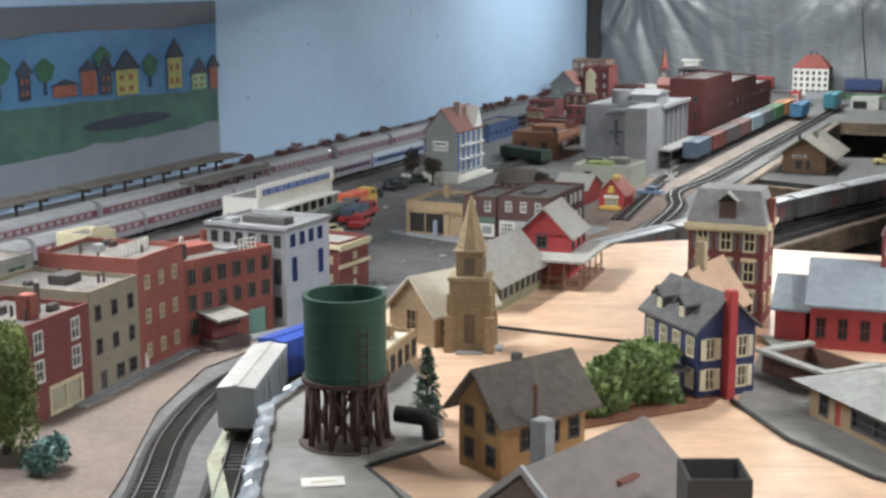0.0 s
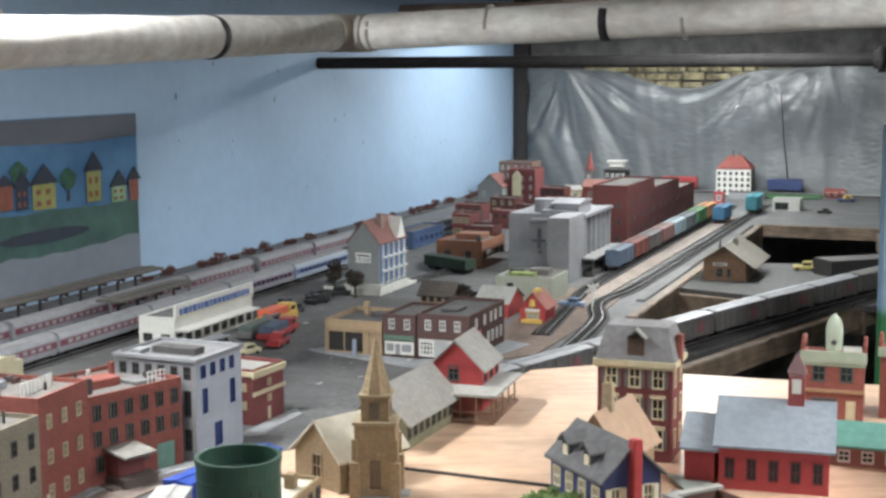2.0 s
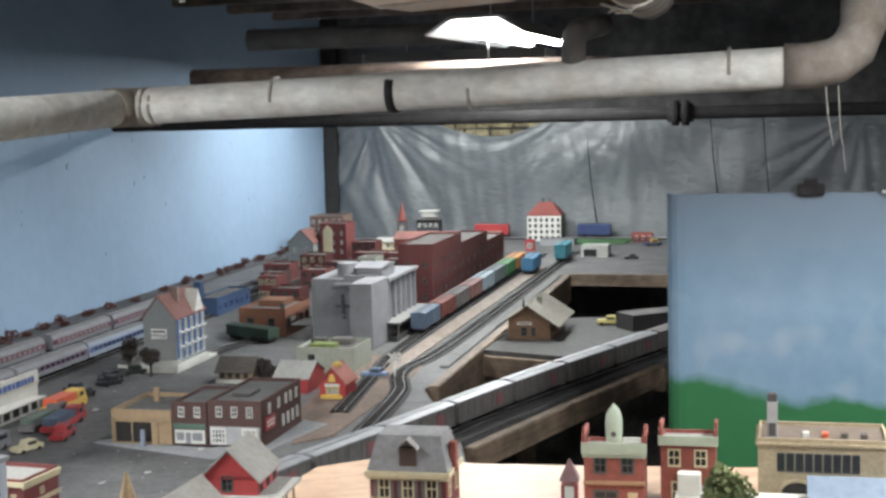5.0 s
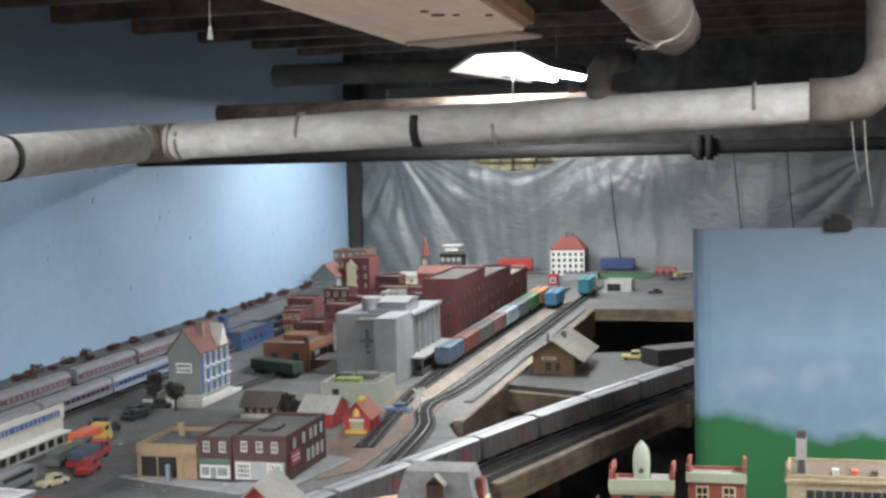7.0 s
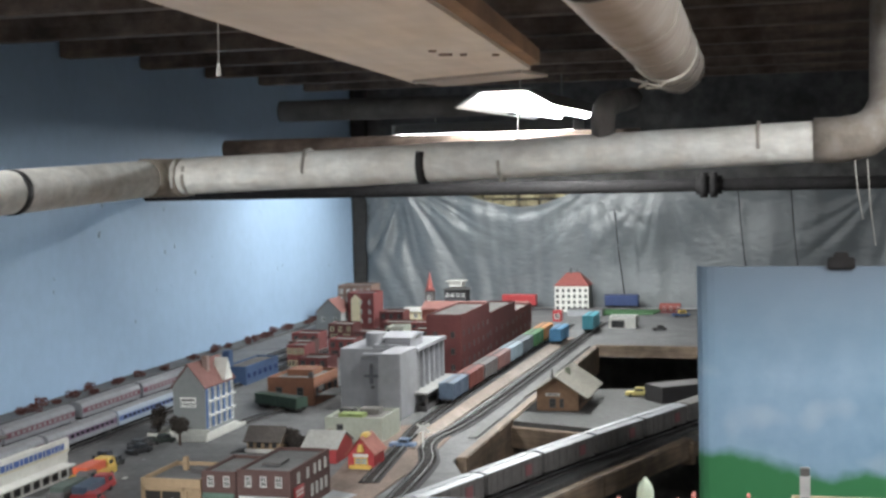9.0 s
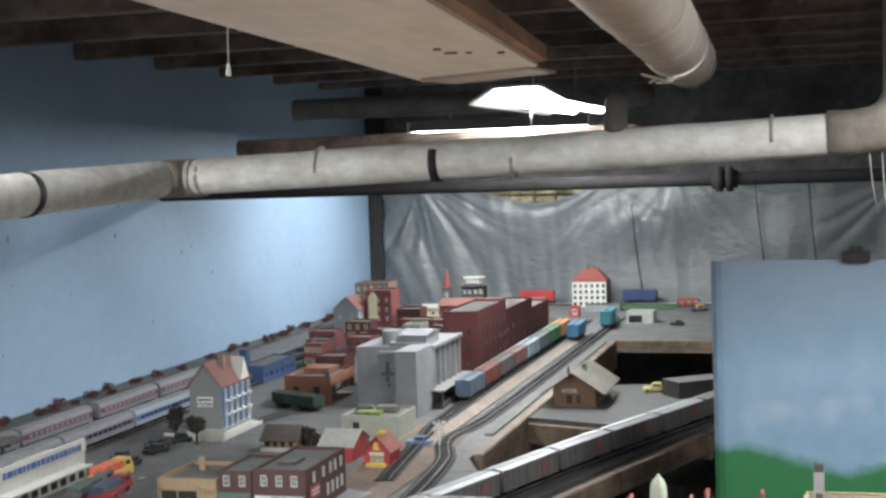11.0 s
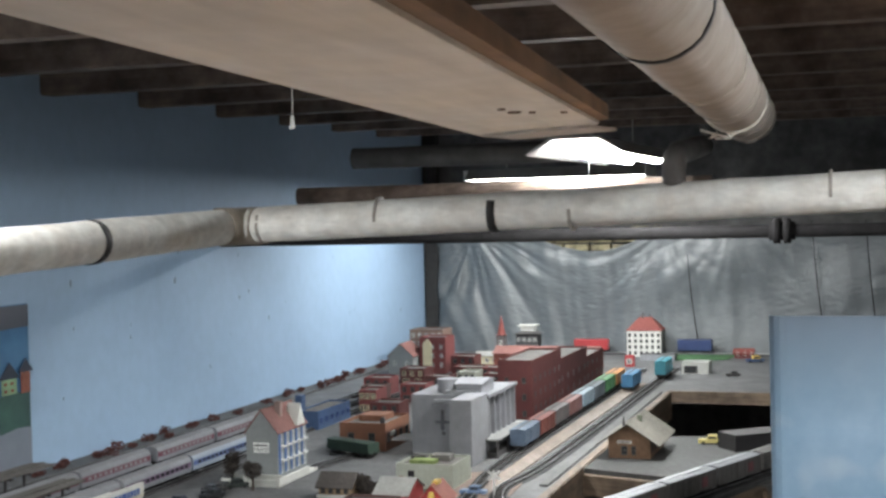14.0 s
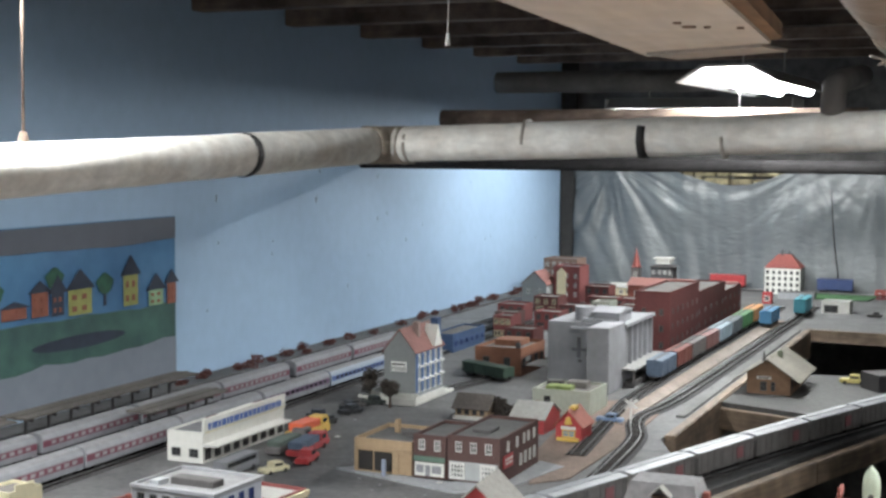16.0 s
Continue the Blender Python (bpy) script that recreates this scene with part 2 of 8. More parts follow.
yellow_m = mat("toy_yellow", (0.75, 0.48, 0.03), 0.4, 0.1, 90, 0.0)
orange_m = mat("toy_orange", (0.85, 0.12, 0.02), 0.4, 0.1, 90, 0.0)
red_m = mat("toy_red", (0.5, 0.025, 0.03), 0.4, 0.15, 90, 0.0)
maroon_m = mat("freight_maroon", (0.12, 0.028, 0.025), 0.6, 0.25, 90, 0.1)
oxide_m = mat("freight_oxide_red", (0.22, 0.05, 0.035), 0.6, 0.25, 90, 0.1)
steel_blue = mat("freight_steel_blue", (0.085, 0.135, 0.21), 0.6, 0.25, 90, 0.1)
royal_m = mat("freight_royal_blue", (0.02, 0.08, 0.45), 0.4, 0.15, 90, 0.05)
teal_m = mat("freight_teal", (0.03, 0.33, 0.42), 0.5, 0.15, 90, 0.05)
cyan_m = mat("freight_blue", (0.05, 0.26, 0.5), 0.5, 0.15, 90, 0.05)
sky_m = mat("freight_light_blue", (0.32, 0.46, 0.56), 0.5, 0.15, 90, 0.05)
grass_car = mat("freight_green", (0.06, 0.28, 0.08), 0.5, 0.15, 90, 0.05)
orange_car = mat("freight_orange", (0.7, 0.27, 0.04), 0.5, 0.15, 90, 0.05)
grey_car = mat("freight_grey", (0.15, 0.14, 0.14), 0.6, 0.25, 90, 0.1)
pink_car = mat("freight_faded_red", (0.30, 0.13, 0.12), 0.6, 0.25, 90, 0.1)
silver_car = mat("coach_silver", (0.25, 0.26, 0.29), 0.55, 0.15, 70, 0.05, metal=0.1)
coach_roof = mat("coach_grey_roof", (0.25, 0.25, 0.265), 0.75, 0.15, 70, 0.05)
gondola_grey = mat("boxcar_dull_silver", (0.19, 0.18, 0.175), 0.5, 0.2, 70, 0.1, metal=0.3)
pale_roof_car = mat("boxcar_bright_roof", (0.31, 0.33, 0.355), 0.45, 0.2, 70, 0.1, metal=0.2)
stripe_red = mat("coach_red_stripe", (0.17, 0.03, 0.06), 0.5, 0.1, 70, 0.0)
stripe_blue = mat("coach_blue_stripe", (0.05, 0.10, 0.30), 0.5, 0.1, 70, 0.0)
truck_m = mat("bogie_black", (0.022, 0.02, 0.02), 0.7, 0.2, 90)
tank_green = mat("tank_green_paint", (0.022, 0.09, 0.06), 0.5, 0.15, 60, 0.08, second=(0.018, 0.07, 0.05), blotch=14)
tank_leg = mat("tank_brown_timber", (0.085, 0.04, 0.03), 0.75, 0.3, 90, 0.3)
leaf_m = mat("leaf_green", (0.24, 0.36, 0.10), 0.8, 0.35, 300, 0.2, second=(0.11, 0.21, 0.04), blotch=40)
moss_m = mat("moss_green", (0.24, 0.32, 0.07), 0.9, 0.4, 300, 0.2, second=(0.11, 0.16, 0.03), blotch=40)
pine_m = mat("pine_green", (0.03, 0.085, 0.045), 0.85, 0.4, 300, 0.2, second=(0.018, 0.05, 0.03), blotch=40)
olive_leaf = mat("olive_leaf", (0.19, 0.24, 0.075), 0.85, 0.4, 300, 0.2, second=(0.10, 0.14, 0.04), blotch=40)
brown_leaf = mat("dry_leaf", (0.07, 0.055, 0.045), 0.9, 0.4, 300, 0.2, blotch=40)
rust_leaf = mat("rust_shrub", (0.17, 0.055, 0.045), 0.9, 0.4, 300, 0.2, blotch=40)
bark_m = mat("bark", (0.08, 0.05, 0.035), 0.9, 0.3, 120, 0.4)
tyre_m = mat("tyre", (0.015, 0.015, 0.015), 0.8, 0.2, 90)

# ---- mesh helpers ----


def part(name, bm, material, parent=None, label=""):
    me = bpy.data.meshes.new(name)
    bm.to_mesh(me)
    bm.free()
    me.materials.append(material)
    ob = new(name, me)
    if parent:
        ob.parent = parent
    return tagged(ob, label)


def thing(name, m, label, category, group="", kind=""):
    ob = new(name)
    ob.empty_display_size = 0.02
    ob.matrix_world = m
    return tagged(ob, label, category, group, kind)


def box(bm, x0, x1, y0, y1, z0, z1, bevel=0.0):
    r = bmesh.ops.create_cube(bm, size=1, matrix=Matrix.LocRotScale(((x0 + x1) / 2, (y0 + y1) / 2, (z0 + z1) / 2), None, (abs(x1 - x0), abs(y1 - y0), abs(z1 - z0))))
    if bevel:
        bmesh.ops.bevel(bm, geom=list({e for v in r["verts"] for e in v.link_edges}), offset=bevel, segments=2, affect="EDGES")
    return bm


def boxes(*some, bevel=0.0):
    bm = bmesh.new()
    for s in some:
        box(bm, *s, bevel=bevel)
    return bm


def prism(bm, outline, z0, z1):
    """An upright slab over an outline of (x, y), anticlockwise from above."""
    low, high = [bm.verts.new((x, y, z0)) for x, y in outline], [bm.verts.new((x, y, z1)) for x, y in outline]
    bm.faces.new(high)
    bm.faces.new(low[::-1])
    for i in range(len(outline)):
        j = (i + 1) % len(outline)
        bm.faces.new((low[i], low[j], high[j], high[i]))
    bmesh.ops.recalc_face_normals(bm, faces=bm.faces[:])
    return bm


def extrude_x(bm, section, x0, x1):
    """A section of (y, z) drawn out along x."""
    a, b = [bm.verts.new((x0, y, z)) for y, z in section], [bm.verts.new((x1, y, z)) for y, z in section]
    bm.faces.new(a)
    bm.faces.new(b[::-1])
    for i in range(len(section)):
        j = (i + 1) % len(section)
        bm.faces.new((a[j], a[i], b[i], b[j]))
    bmesh.ops.recalc_face_normals(bm, faces=bm.faces[:])
    return bm


def extrude_y(bm, section, y0, y1):
    """A section of (x, z) drawn out along y."""
    a, b = [bm.verts.new((x, y0, z)) for x, z in section], [bm.verts.new((x, y1, z)) for x, z in section]
    bm.faces.new(a)
    bm.faces.new(b[::-1])
    for i in range(len(section)):
        j = (i + 1) % len(section)
        bm.faces.new((a[j], a[i], b[i], b[j]))
    bmesh.ops.recalc_face_normals(bm, faces=bm.faces[:])
    return bm


def cone(bm, x, y, z0, z1, r0, r1, seg=16):
    bmesh.ops.create_cone(bm, cap_ends=True, segments=seg, radius1=r0, radius2=r1, depth=z1 - z0, matrix=Matrix.Translation((x, y, (z0 + z1) / 2)))
    return bm


def tube(bm, points, r, seg=12, wob=0.0):
    """A round tube along points, with an uneven skin if wob is given."""
    pts = [Vector(p) for p in points]
    rings = []
    for i, p in enumerate(pts):
        d = (pts[min(i + 1, len(pts) - 1)] - pts[max(i - 1, 0)]).normalized()
        u = d.cross(Vector((0, 0, 1)))
        u = u.normalized() if u.length > 1e-3 else Vector((1, 0, 0))
        v = u.cross(d)
        ring = []
        for k in range(seg):
            a = math.tau * k / seg
            rr = r * (1 + wob * noise.noise(Vector((p.x * 9 + k, p.y * 9, p.z * 9))))
            ring.append(bm.verts.new(p + rr * (math.cos(a) * u + math.sin(a) * v)))
        rings.append(ring)
    for a, b in zip(rings, rings[1:]):
        for k in range(seg):
            f = bm.faces.new((a[k], a[(k + 1) % seg], b[(k + 1) % seg], b[k]))
            f.smooth = True
    bm.faces.new(rings[0][::-1])
    bm.faces.new(rings[-1])
    bmesh.ops.recalc_face_normals(bm, faces=bm.faces[:])
    return bm


def line(a, b, n):
    return [Vector(a).lerp(Vector(b), i / n) for i in range(n + 1)]


def smooth(ob):
    for f in ob.data.polygons:
        f.use_smooth = True
    return ob


def base_pose(a, b, z):
    """Stands at a, x towards b, y away to the left of that."""
    return Matrix.Translation((a[0], a[1], z)) @ Euler((0, 0, math.atan2(b[1] - a[1], b[0] - a[0]))).to_matrix().to_4x4()


def dist(a, b):
    return math.hypot(b[0] - a[0], b[1] - a[1])


def facade(bm, m, w, h, holes, deep=0.0016, gable=0.0):
    """A wall sheet with true openings and their reveals; holes are (u, v, width, height)."""
    holes = [tuple(round(x, 5) for x in o[:4]) for o in holes]
    w, h = round(w, 5), round(h, 5)
    us = sorted({0.0, w, *(round(x, 5) for o in holes for x in (o[0], o[0] + o[2]))})
    vs = sorted({0.0, h, *(round(x, 5) for o in holes for x in (o[1], o[1] + o[3]))})

    def quad(*pts):
        bm.faces.new([bm.verts.new(m @ Vector(p)) for p in pts])
    for u0, u1 in zip(us, us[1:]):
        for v0, v1 in zip(vs, vs[1:]):
            cu, cv = (u0 + u1) / 2, (v0 + v1) / 2
            if not any(o[0] < cu < o[0] + o[2] and o[1] < cv < o[1] + o[3] for o in holes):
                quad((u0, 0, v0), (u1, 0, v0), (u1, 0, v1), (u0, 0, v1))
    for u, v, a, b, *_ in holes:
        quad((u, 0, v), (u, 0, v + b), (u, deep, v + b), (u, deep, v))
        quad((u + a, 0, v + b), (u + a, 0, v), (u + a, deep, v), (u + a, deep, v + b))
        quad((u, 0, v + b), (u + a, 0, v + b), (u + a, deep, v + b), (u, deep, v + b))
        quad((u + a, 0, v), (u, 0, v), (u, deep, v), (u + a, deep, v))
    if gable:
        bm.faces.new([bm.verts.new(m @ Vector(p)) for p in ((0, 0, h), (w, 0, h), (w / 2, 0, h + gable))])


WINDOWS = {}


def window(parent, m, w, h, trim, pane, kind="window", bars=(1, 1)):
    """A sash in its opening: frame with bars, and a pane behind it."""
    key = (round(w, 4), round(h, 4), trim.name, pane.name, bars)
    if key not in WINDOWS:
        t = min(w, h) * 0.13
        spans = [[(-t * .4, t * .6)], [(-t * .8, t * .5)]]
        for axis, size, k in ((0, w, bars[0]), (1, h, bars[1])):
            spans[axis] += [(size * (i + 1) / (k + 1) - t * .27, size * (i + 1) / (k + 1) + t * .27) for i in range(k)] + [(size - t * .6, size + t * .5)]
        us, vs = [sorted({q for span in some for q in span}) for some in spans]
        f = bmesh.new()
        grid = {(u, v): f.verts.new((u, -0.0008, v)) for u in us for v in vs}
        for u0, u1 in zip(us, us[1:]):
            for v0, v1 in zip(vs, vs[1:]):
                if any(c0 <= (u0 + u1) / 2 <= c1 for c0, c1 in spans[0]) or any(c0 <= (v0 + v1) / 2 <= c1 for c0, c1 in spans[1]):
                    f.faces.new((grid[u0, v0], grid[u1, v0], grid[u1, v1], grid[u0, v1]))
        bmesh.ops.delete(f, geom=[v for v in f.verts if not v.link_faces], context="VERTS")
        bmesh.ops.solidify(f, geom=f.faces[:], thickness=0.0019)
        lift = min(v.co.y for v in f.verts) + 0.0008
        bmesh.ops.translate(f, verts=f.verts[:], vec=(0, -lift, 0))
        bmesh.ops.recalc_face_normals(f, faces=f.faces[:])
        p = boxes((0, w, 0.0012, 0.0018, 0, h))
        pair = []
        for bm, mt in ((f, trim), (p, pane)):
            me = bpy.data.meshes.new(kind)
            bm.to_mesh(me)
            bm.free()
            me.materials.append(mt)
            pair.append(me)
        WINDOWS[key] = pair
    a, b = WINDOWS[key]
    fr = new(kind, a)
    fr.parent = parent
    fr.matrix_local = m
    pn = new("pane", b)
    pn.parent = fr
    return fr


def rows(w, cols, levels, ww, wh, first, step, left=None, right=None):
    """Openings in even columns and storeys."""
    left = left if left is not None else w / cols / 2 - ww / 2
    right = right if right is not None else left
    out = []
    for r in range(levels):
        for c in range(cols):
            u = left + (w - left - right - ww) * (c / (cols - 1) if cols > 1 else 0.5)
            out.append((u, first + step * r, ww, wh))
    return out


def building(name, label, a, b, depth, z0, h, walls, roof="flat", roof_mat=None, trim=None, pane=None, front=(), right=(), left=(), back=(),
             doors=(), cornice=None, parapet=0.004, rise=0.03, over=0.004, category="model building", group="", bars=(1, 1), side_mat=None, foot=None):
    """A model building on the line a-b. doors are (face, u, v, w, h, material)."""
    w = dist(a, b)
    t = thing(name, base_pose(a, b, z0), label, category, group)
    trim, pane, roof_mat = trim or white_trim, pane or glass_dark, roof_mat or gravel_roof
    faces = {"f": (Matrix(), w, front), "r": (pose(w, 0, 0, 0, 0, 90), depth, right), "b": (pose(w, depth, 0, 0, 0, 180), w, back), "l": (pose(0, depth, 0, 0, 0, -90), depth, left)}
    for key, (m, width, holes) in faces.items():
        bm = bmesh.new()
        g = rise if (roof == "gable_x" and key in "lr") or (roof == "gable_y" and key in "fb") else 0.0
        mine = [d for d in doors if d[0] == key]
        facade(bm, m, width, h, [tuple(o[:4]) for o in holes] + [d[1:5] for d in mine], gable=g)
        bmesh.ops.remove_doubles(bm, verts=bm.verts[:], dist=1e-6)
        part("wall", bm, side_mat if side_mat and key in "lr" else walls, t)
        for o in holes:
            window(t, m @ pose(o[0], 0, o[1]), o[2], o[3], o[4] if len(o) > 4 else trim, o[5] if len(o) > 5 else pane, bars=o[6] if len(o) > 6 else bars)
        for _, u, v, dw, dh, dm in mine:
            d = part("door", boxes((0, dw, 0.0008, 0.0016, 0, dh), (dw * .15, dw * .85, 0.0004, 0.001, dh * .1, dh * .45), (dw * .15, dw * .85, 0.0004, 0.001, dh * .55, dh * .9)), dm, t)
            d.matrix_local = m @ pose(u, 0, v)
    o = over
    if roof == "flat":
        part("roof", boxes((0.001, w - 0.001, 0.001, depth - 0.001, h - parapet - 0.002, h - parapet)), roof_mat, t)
        if parapet:
            k = 0.0028
            part("parapet", boxes((0.0003, w - .0003, 0.0003, k, h - parapet, h + .0008), (0.0003, w - .0003, depth - k, depth - .0003, h - parapet, h + .0008),
                                  (0.0003, k, k, depth - k, h - parapet, h + .0008), (w - k, w - .0003, k, depth - k, h - parapet, h + .0008)), side_mat or walls, t)
    elif roof == "gable_x":
        s = rise / (depth / 2)
        for sign in (0, 1):
            y0, y1 = (-o, depth / 2) if not sign else (depth + o, depth / 2)
            z_low, z_top = h - s * o + 0.0012, h + rise + 0.0012
            part("roof_slope", extrude_x(bmesh.new(), [(y0, z_low), (y1, z_top), (y1, z_top + .0022), (y0, z_low + .0022)], -o, w + o), roof_mat, t)
    elif roof == "gable_y":
        s = rise / (w / 2)
        for sign in (0, 1):
            x0, x1 = (-o, w / 2) if not sign else (w + o, w / 2)
            z_low, z_top = h - s * o + 0.0012, h + rise + 0.0012
            part("roof_slope", extrude_y(bmesh.new(), [(x0, z_low), (x1, z_top), (x1, z_top + .0022), (x0, z_low + .0022)], -o, depth + o), roof_mat, t)
    elif roof == "hip":
        bm = bmesh.new()
        i = min(w, depth) * 0.42
        lo = [bm.verts.new(p) for p in ((-o, -o, h), (w + o, -o, h), (w + o, depth + o, h), (-o, depth + o, h))]
        hi = [bm.verts.new(p) for p in ((i, i, h + rise), (w - i, i, h + rise), (w - i, depth - i, h + rise), (i, depth - i, h + rise))]
        bm.faces.new(hi)
        bm.faces.new(lo[::-1])
        for k in range(4):
            bm.faces.new((lo[k], lo[(k + 1) % 4], hi[(k + 1) % 4], hi[k]))
        part("roof", bm, roof_mat, t)
    if cornice:
        z, ht, pr, cm = cornice
        part("cornice", boxes((-pr, w + pr, -pr, 0.0002, z, z + ht), (-pr * .6, w + pr * .6, -pr * .6, 0.0002, z - ht * .5, z), (w - .0002, w + pr, 0, depth, z, z + ht), (-pr, .0002, 0, depth, z, z + ht)), cm, t)
    if foot:
        part("plinth", boxes((-foot[0], w + foot[0], -foot[0], depth + foot[0], -0.0005, foot[1])), foot[2], t)
    return t


def clump(bm, rng, centre, size, n, leaf):
    """Leaf scraps scattered over an uneven ball."""
    for _ in range(n):
        d = Vector((rng.gauss(0, 1), rng.gauss(0, 1), rng.gauss(0, 1))).normalized()
        r = rng.uniform(0.55, 1.08) ** 0.6 * (1 + 0.25 * noise.noise(d * 2.3 + Vector(centre) * 40))
        p = Vector(centre) + Vector((d.x * size[0], d.y * size[1], d.z * size[2])) * r
        s = leaf * rng.uniform(0.6, 1.5)
        e = Euler((rng.uniform(0, 6.3), rng.uniform(0, 6.3), rng.uniform(0, 6.3))).to_matrix()
        q = [p + e @ Vector(c) * s for c in ((-1, -.6, 0), (1, -.5, .3), (.9, .6, 0), (-.8, .5, -.3))]
        v = [bm.verts.new(c) for c in q]
        bm.faces.new(v[:3])
        bm.faces.new((v[0], v[2], v[3]))


def L(a, b, z=None):
    """A place by its run along the long wall and its distance from it, from the far corner."""
    p = CORNER + a * AX + b * BX
    return (p.x, p.y) if z is None else (p.x, p.y, z)


ROOM = Matrix.Translation(CORNER) @ Euler((0, 0, radians(-HEAD))).to_matrix().to_4x4()    # x from the long wall, y towards the end wall


def structure(name, bm, material, label, category, m=None):
    ob = part(name, bm, material)
    if m:
        ob.matrix_world = m
    return tagged(ob, label, category, kind="structure")


# ---- the cellar ----
structure("wall_west", boxes((-0.12, 0, -7.2, 0.12, 0, 1.9)), wall_blue, "long cellar wall painted pale sky blue", "wall", ROOM)
structure("wall_north", boxes((0, 4.2, 0.03, 0.15, 0, 1.9)), north_wall, "rough cellar end wall behind plastic sheeting", "wall", ROOM)
structure("wall_east", boxes((4.2, 4.32, -7.2, 0.15, 0, 1.9)), plain_wall, "plain limewashed cellar wall", "wall", ROOM)
structure("wall_south", boxes((-0.12, 4.32, -7.32, -7.2, 0, 1.9)), plain_wall, "plain limewashed cellar wall", "wall", ROOM)
structure("floor", boxes((-0.12, 4.32, -7.32, 0.15, -0.05, 0)), floor_m, "dark bare cellar floor", "floor", ROOM)
structure("ceiling", boxes((-0.12, 4.32, -7.32, 0.15, 1.9, 1.95)), ceiling_m, "dark sooty cellar ceiling", "ceiling", ROOM)
joist = structure("joist", boxes((0, 4.19, -0.025, 0.025, 1.80, 1.899), bevel=0.003), joist_m, "dark rough-sawn ceiling joist", "joist", ROOM @ pose(0, -0.5, 0))
for i in range(1, 16):
    ob = new("joist", joist.data)
    ob.matrix_world = ROOM @ pose(0, -0.5 - 0.4 * i, 0)
    tagged(ob, "dark rough-sawn ceiling joist", "joist", kind="structure")

# dark post in the corner
structure("corner_post", boxes((0.004, 0.06, -0.05, 0.0, 0, 1.9), bevel=0.004), mat("black_post", (0.03, 0.028, 0.027), 0.8, 0.4, 40), "dark timber post in the far corner", "post", ROOM)


# plastic sheet hung over the end wall
def sheet():
    bm = bmesh.new()
    nx, nz = 420, 90
    w, z0, z1 = 3.6, 0.99, 1.46
    grid = []
    for j in range(nz + 1):
        row = []
        for i in range(nx + 1):
            u, v = w * i / nx, j / nz
            sag = 0.035 * noise.noise(Vector((u * 3.1, 0, 7)))
            top = z1 + sag - (0.085 * math.exp(-((u - 0.62) / 0.26) ** 2))
            z = z0 + (top - z0) * v
            slant = u - (0.34 * math.exp(-u * 1.6) - 0.1 - 0.25 * noise.noise(Vector((u * 1.3, 0, 2)))) * (1 - v) ** 1.3
            fold = 0.12 + 0.36 * math.exp(-u * 1.1)
            d = fold * (0.026 * noise.noise(Vector((slant * 13, v * 1.2, 1.5))) + 0.009 * noise.noise(Vector((slant * 34, v * 2.4, 4.5))))
            d += 0.02 * noise.noise(Vector((u * 3.0, v * 2.2, 9.0))) + 0.003 * abs(noise.noise(Vector((u * 30 + v * 22, v * 26 - u * 12, 3.0))))
            d += 0.02 * math.sin(v * 3.1) * (1 - v)
            for hu, hv, amp, k in ((0.14, 1.04, 0.034, 4.2), (0.86, 1.0, 0.012, 3.6), (1.10, 1.05, 0.008, 4.0), (1.9, 1.0, 0.012, 4.0)):
                du, dz = u - hu, (hv - v) * 0.47
                r = math.hypot(du, dz) + 1e-4
                th = math.atan2(du, dz)
                ridge = 1 - 2 * abs(noise.noise(Vector((th * k + 0.9 * r, r * 1.6, hu * 9))))
                d += amp * math.exp(-((r - 0.2) / 0.2) ** 2) * (ridge - 0.5) * 0.52
            row.append(bm.verts.new((u + 0.06, -0.045 + d * 0.9 - 0.02 * (1 - v), z)))
        grid.append(row)
    for j in range(nz):
        for i in range(nx):
            f = bm.faces.new((grid[j][i], grid[j][i + 1], grid[j + 1][i + 1], grid[j + 1][i]))
            f.smooth = True
    return bm


plastic = mat("grey_plastic_sheet", (0.104, 0.117, 0.124), 0.38, 0.06, 14, 0.05, second=(0.132, 0.147, 0.154), blotch=5, spec=0.6)
ob = part("plastic_sheet", sheet(), plastic)
ob.matrix_world = ROOM
tagged(ob, "wrinkled silver-grey plastic sheet hung over the end wall", "plastic sheet")
md = ob.modifiers.new("thick", "SOLIDIFY")
md.thickness = 0.0015


# bare rubble above the sheet
def rubble():
    rng = random.Random(4)
    bm = bmesh.new()
    for r in range(4):
        x = 0.27
        while x < 1.02:
            wd = rng.uniform(0.04, 0.11)
            box(bm, x, x + wd - 0.008, 0.0 - rng.uniform(0, 0.012), 0.03, 1.345 + r * 0.03, 1.368 + r * 0.03 + rng.uniform(-0.003, 0.004), bevel=0.003)
            x += wd
    return bm


structure("rubble_strip", rubble(), rubble_m, "yellowish rubble stones bare above the sheet", "rubble wall", ROOM)

# ---- pipes, beam and lamps under the ceiling ----
PB, PJ, PR = Vector((0.404, 2.288, 1.527)), Vector((-0.031, 2.48, 1.514)), Vector((1.045, 2.003, 1.549))
R = 0.031
pipe = thing("lagged_pipe", Matrix.Translation(PJ), "long white lagged heating pipe with black bands and a bend", "pipe")


def in_thing(t, ob):
    """Keeps the world place of a mesh that was built in world terms."""
    ob.data.transform(t.matrix_world.inverted())
    return ob


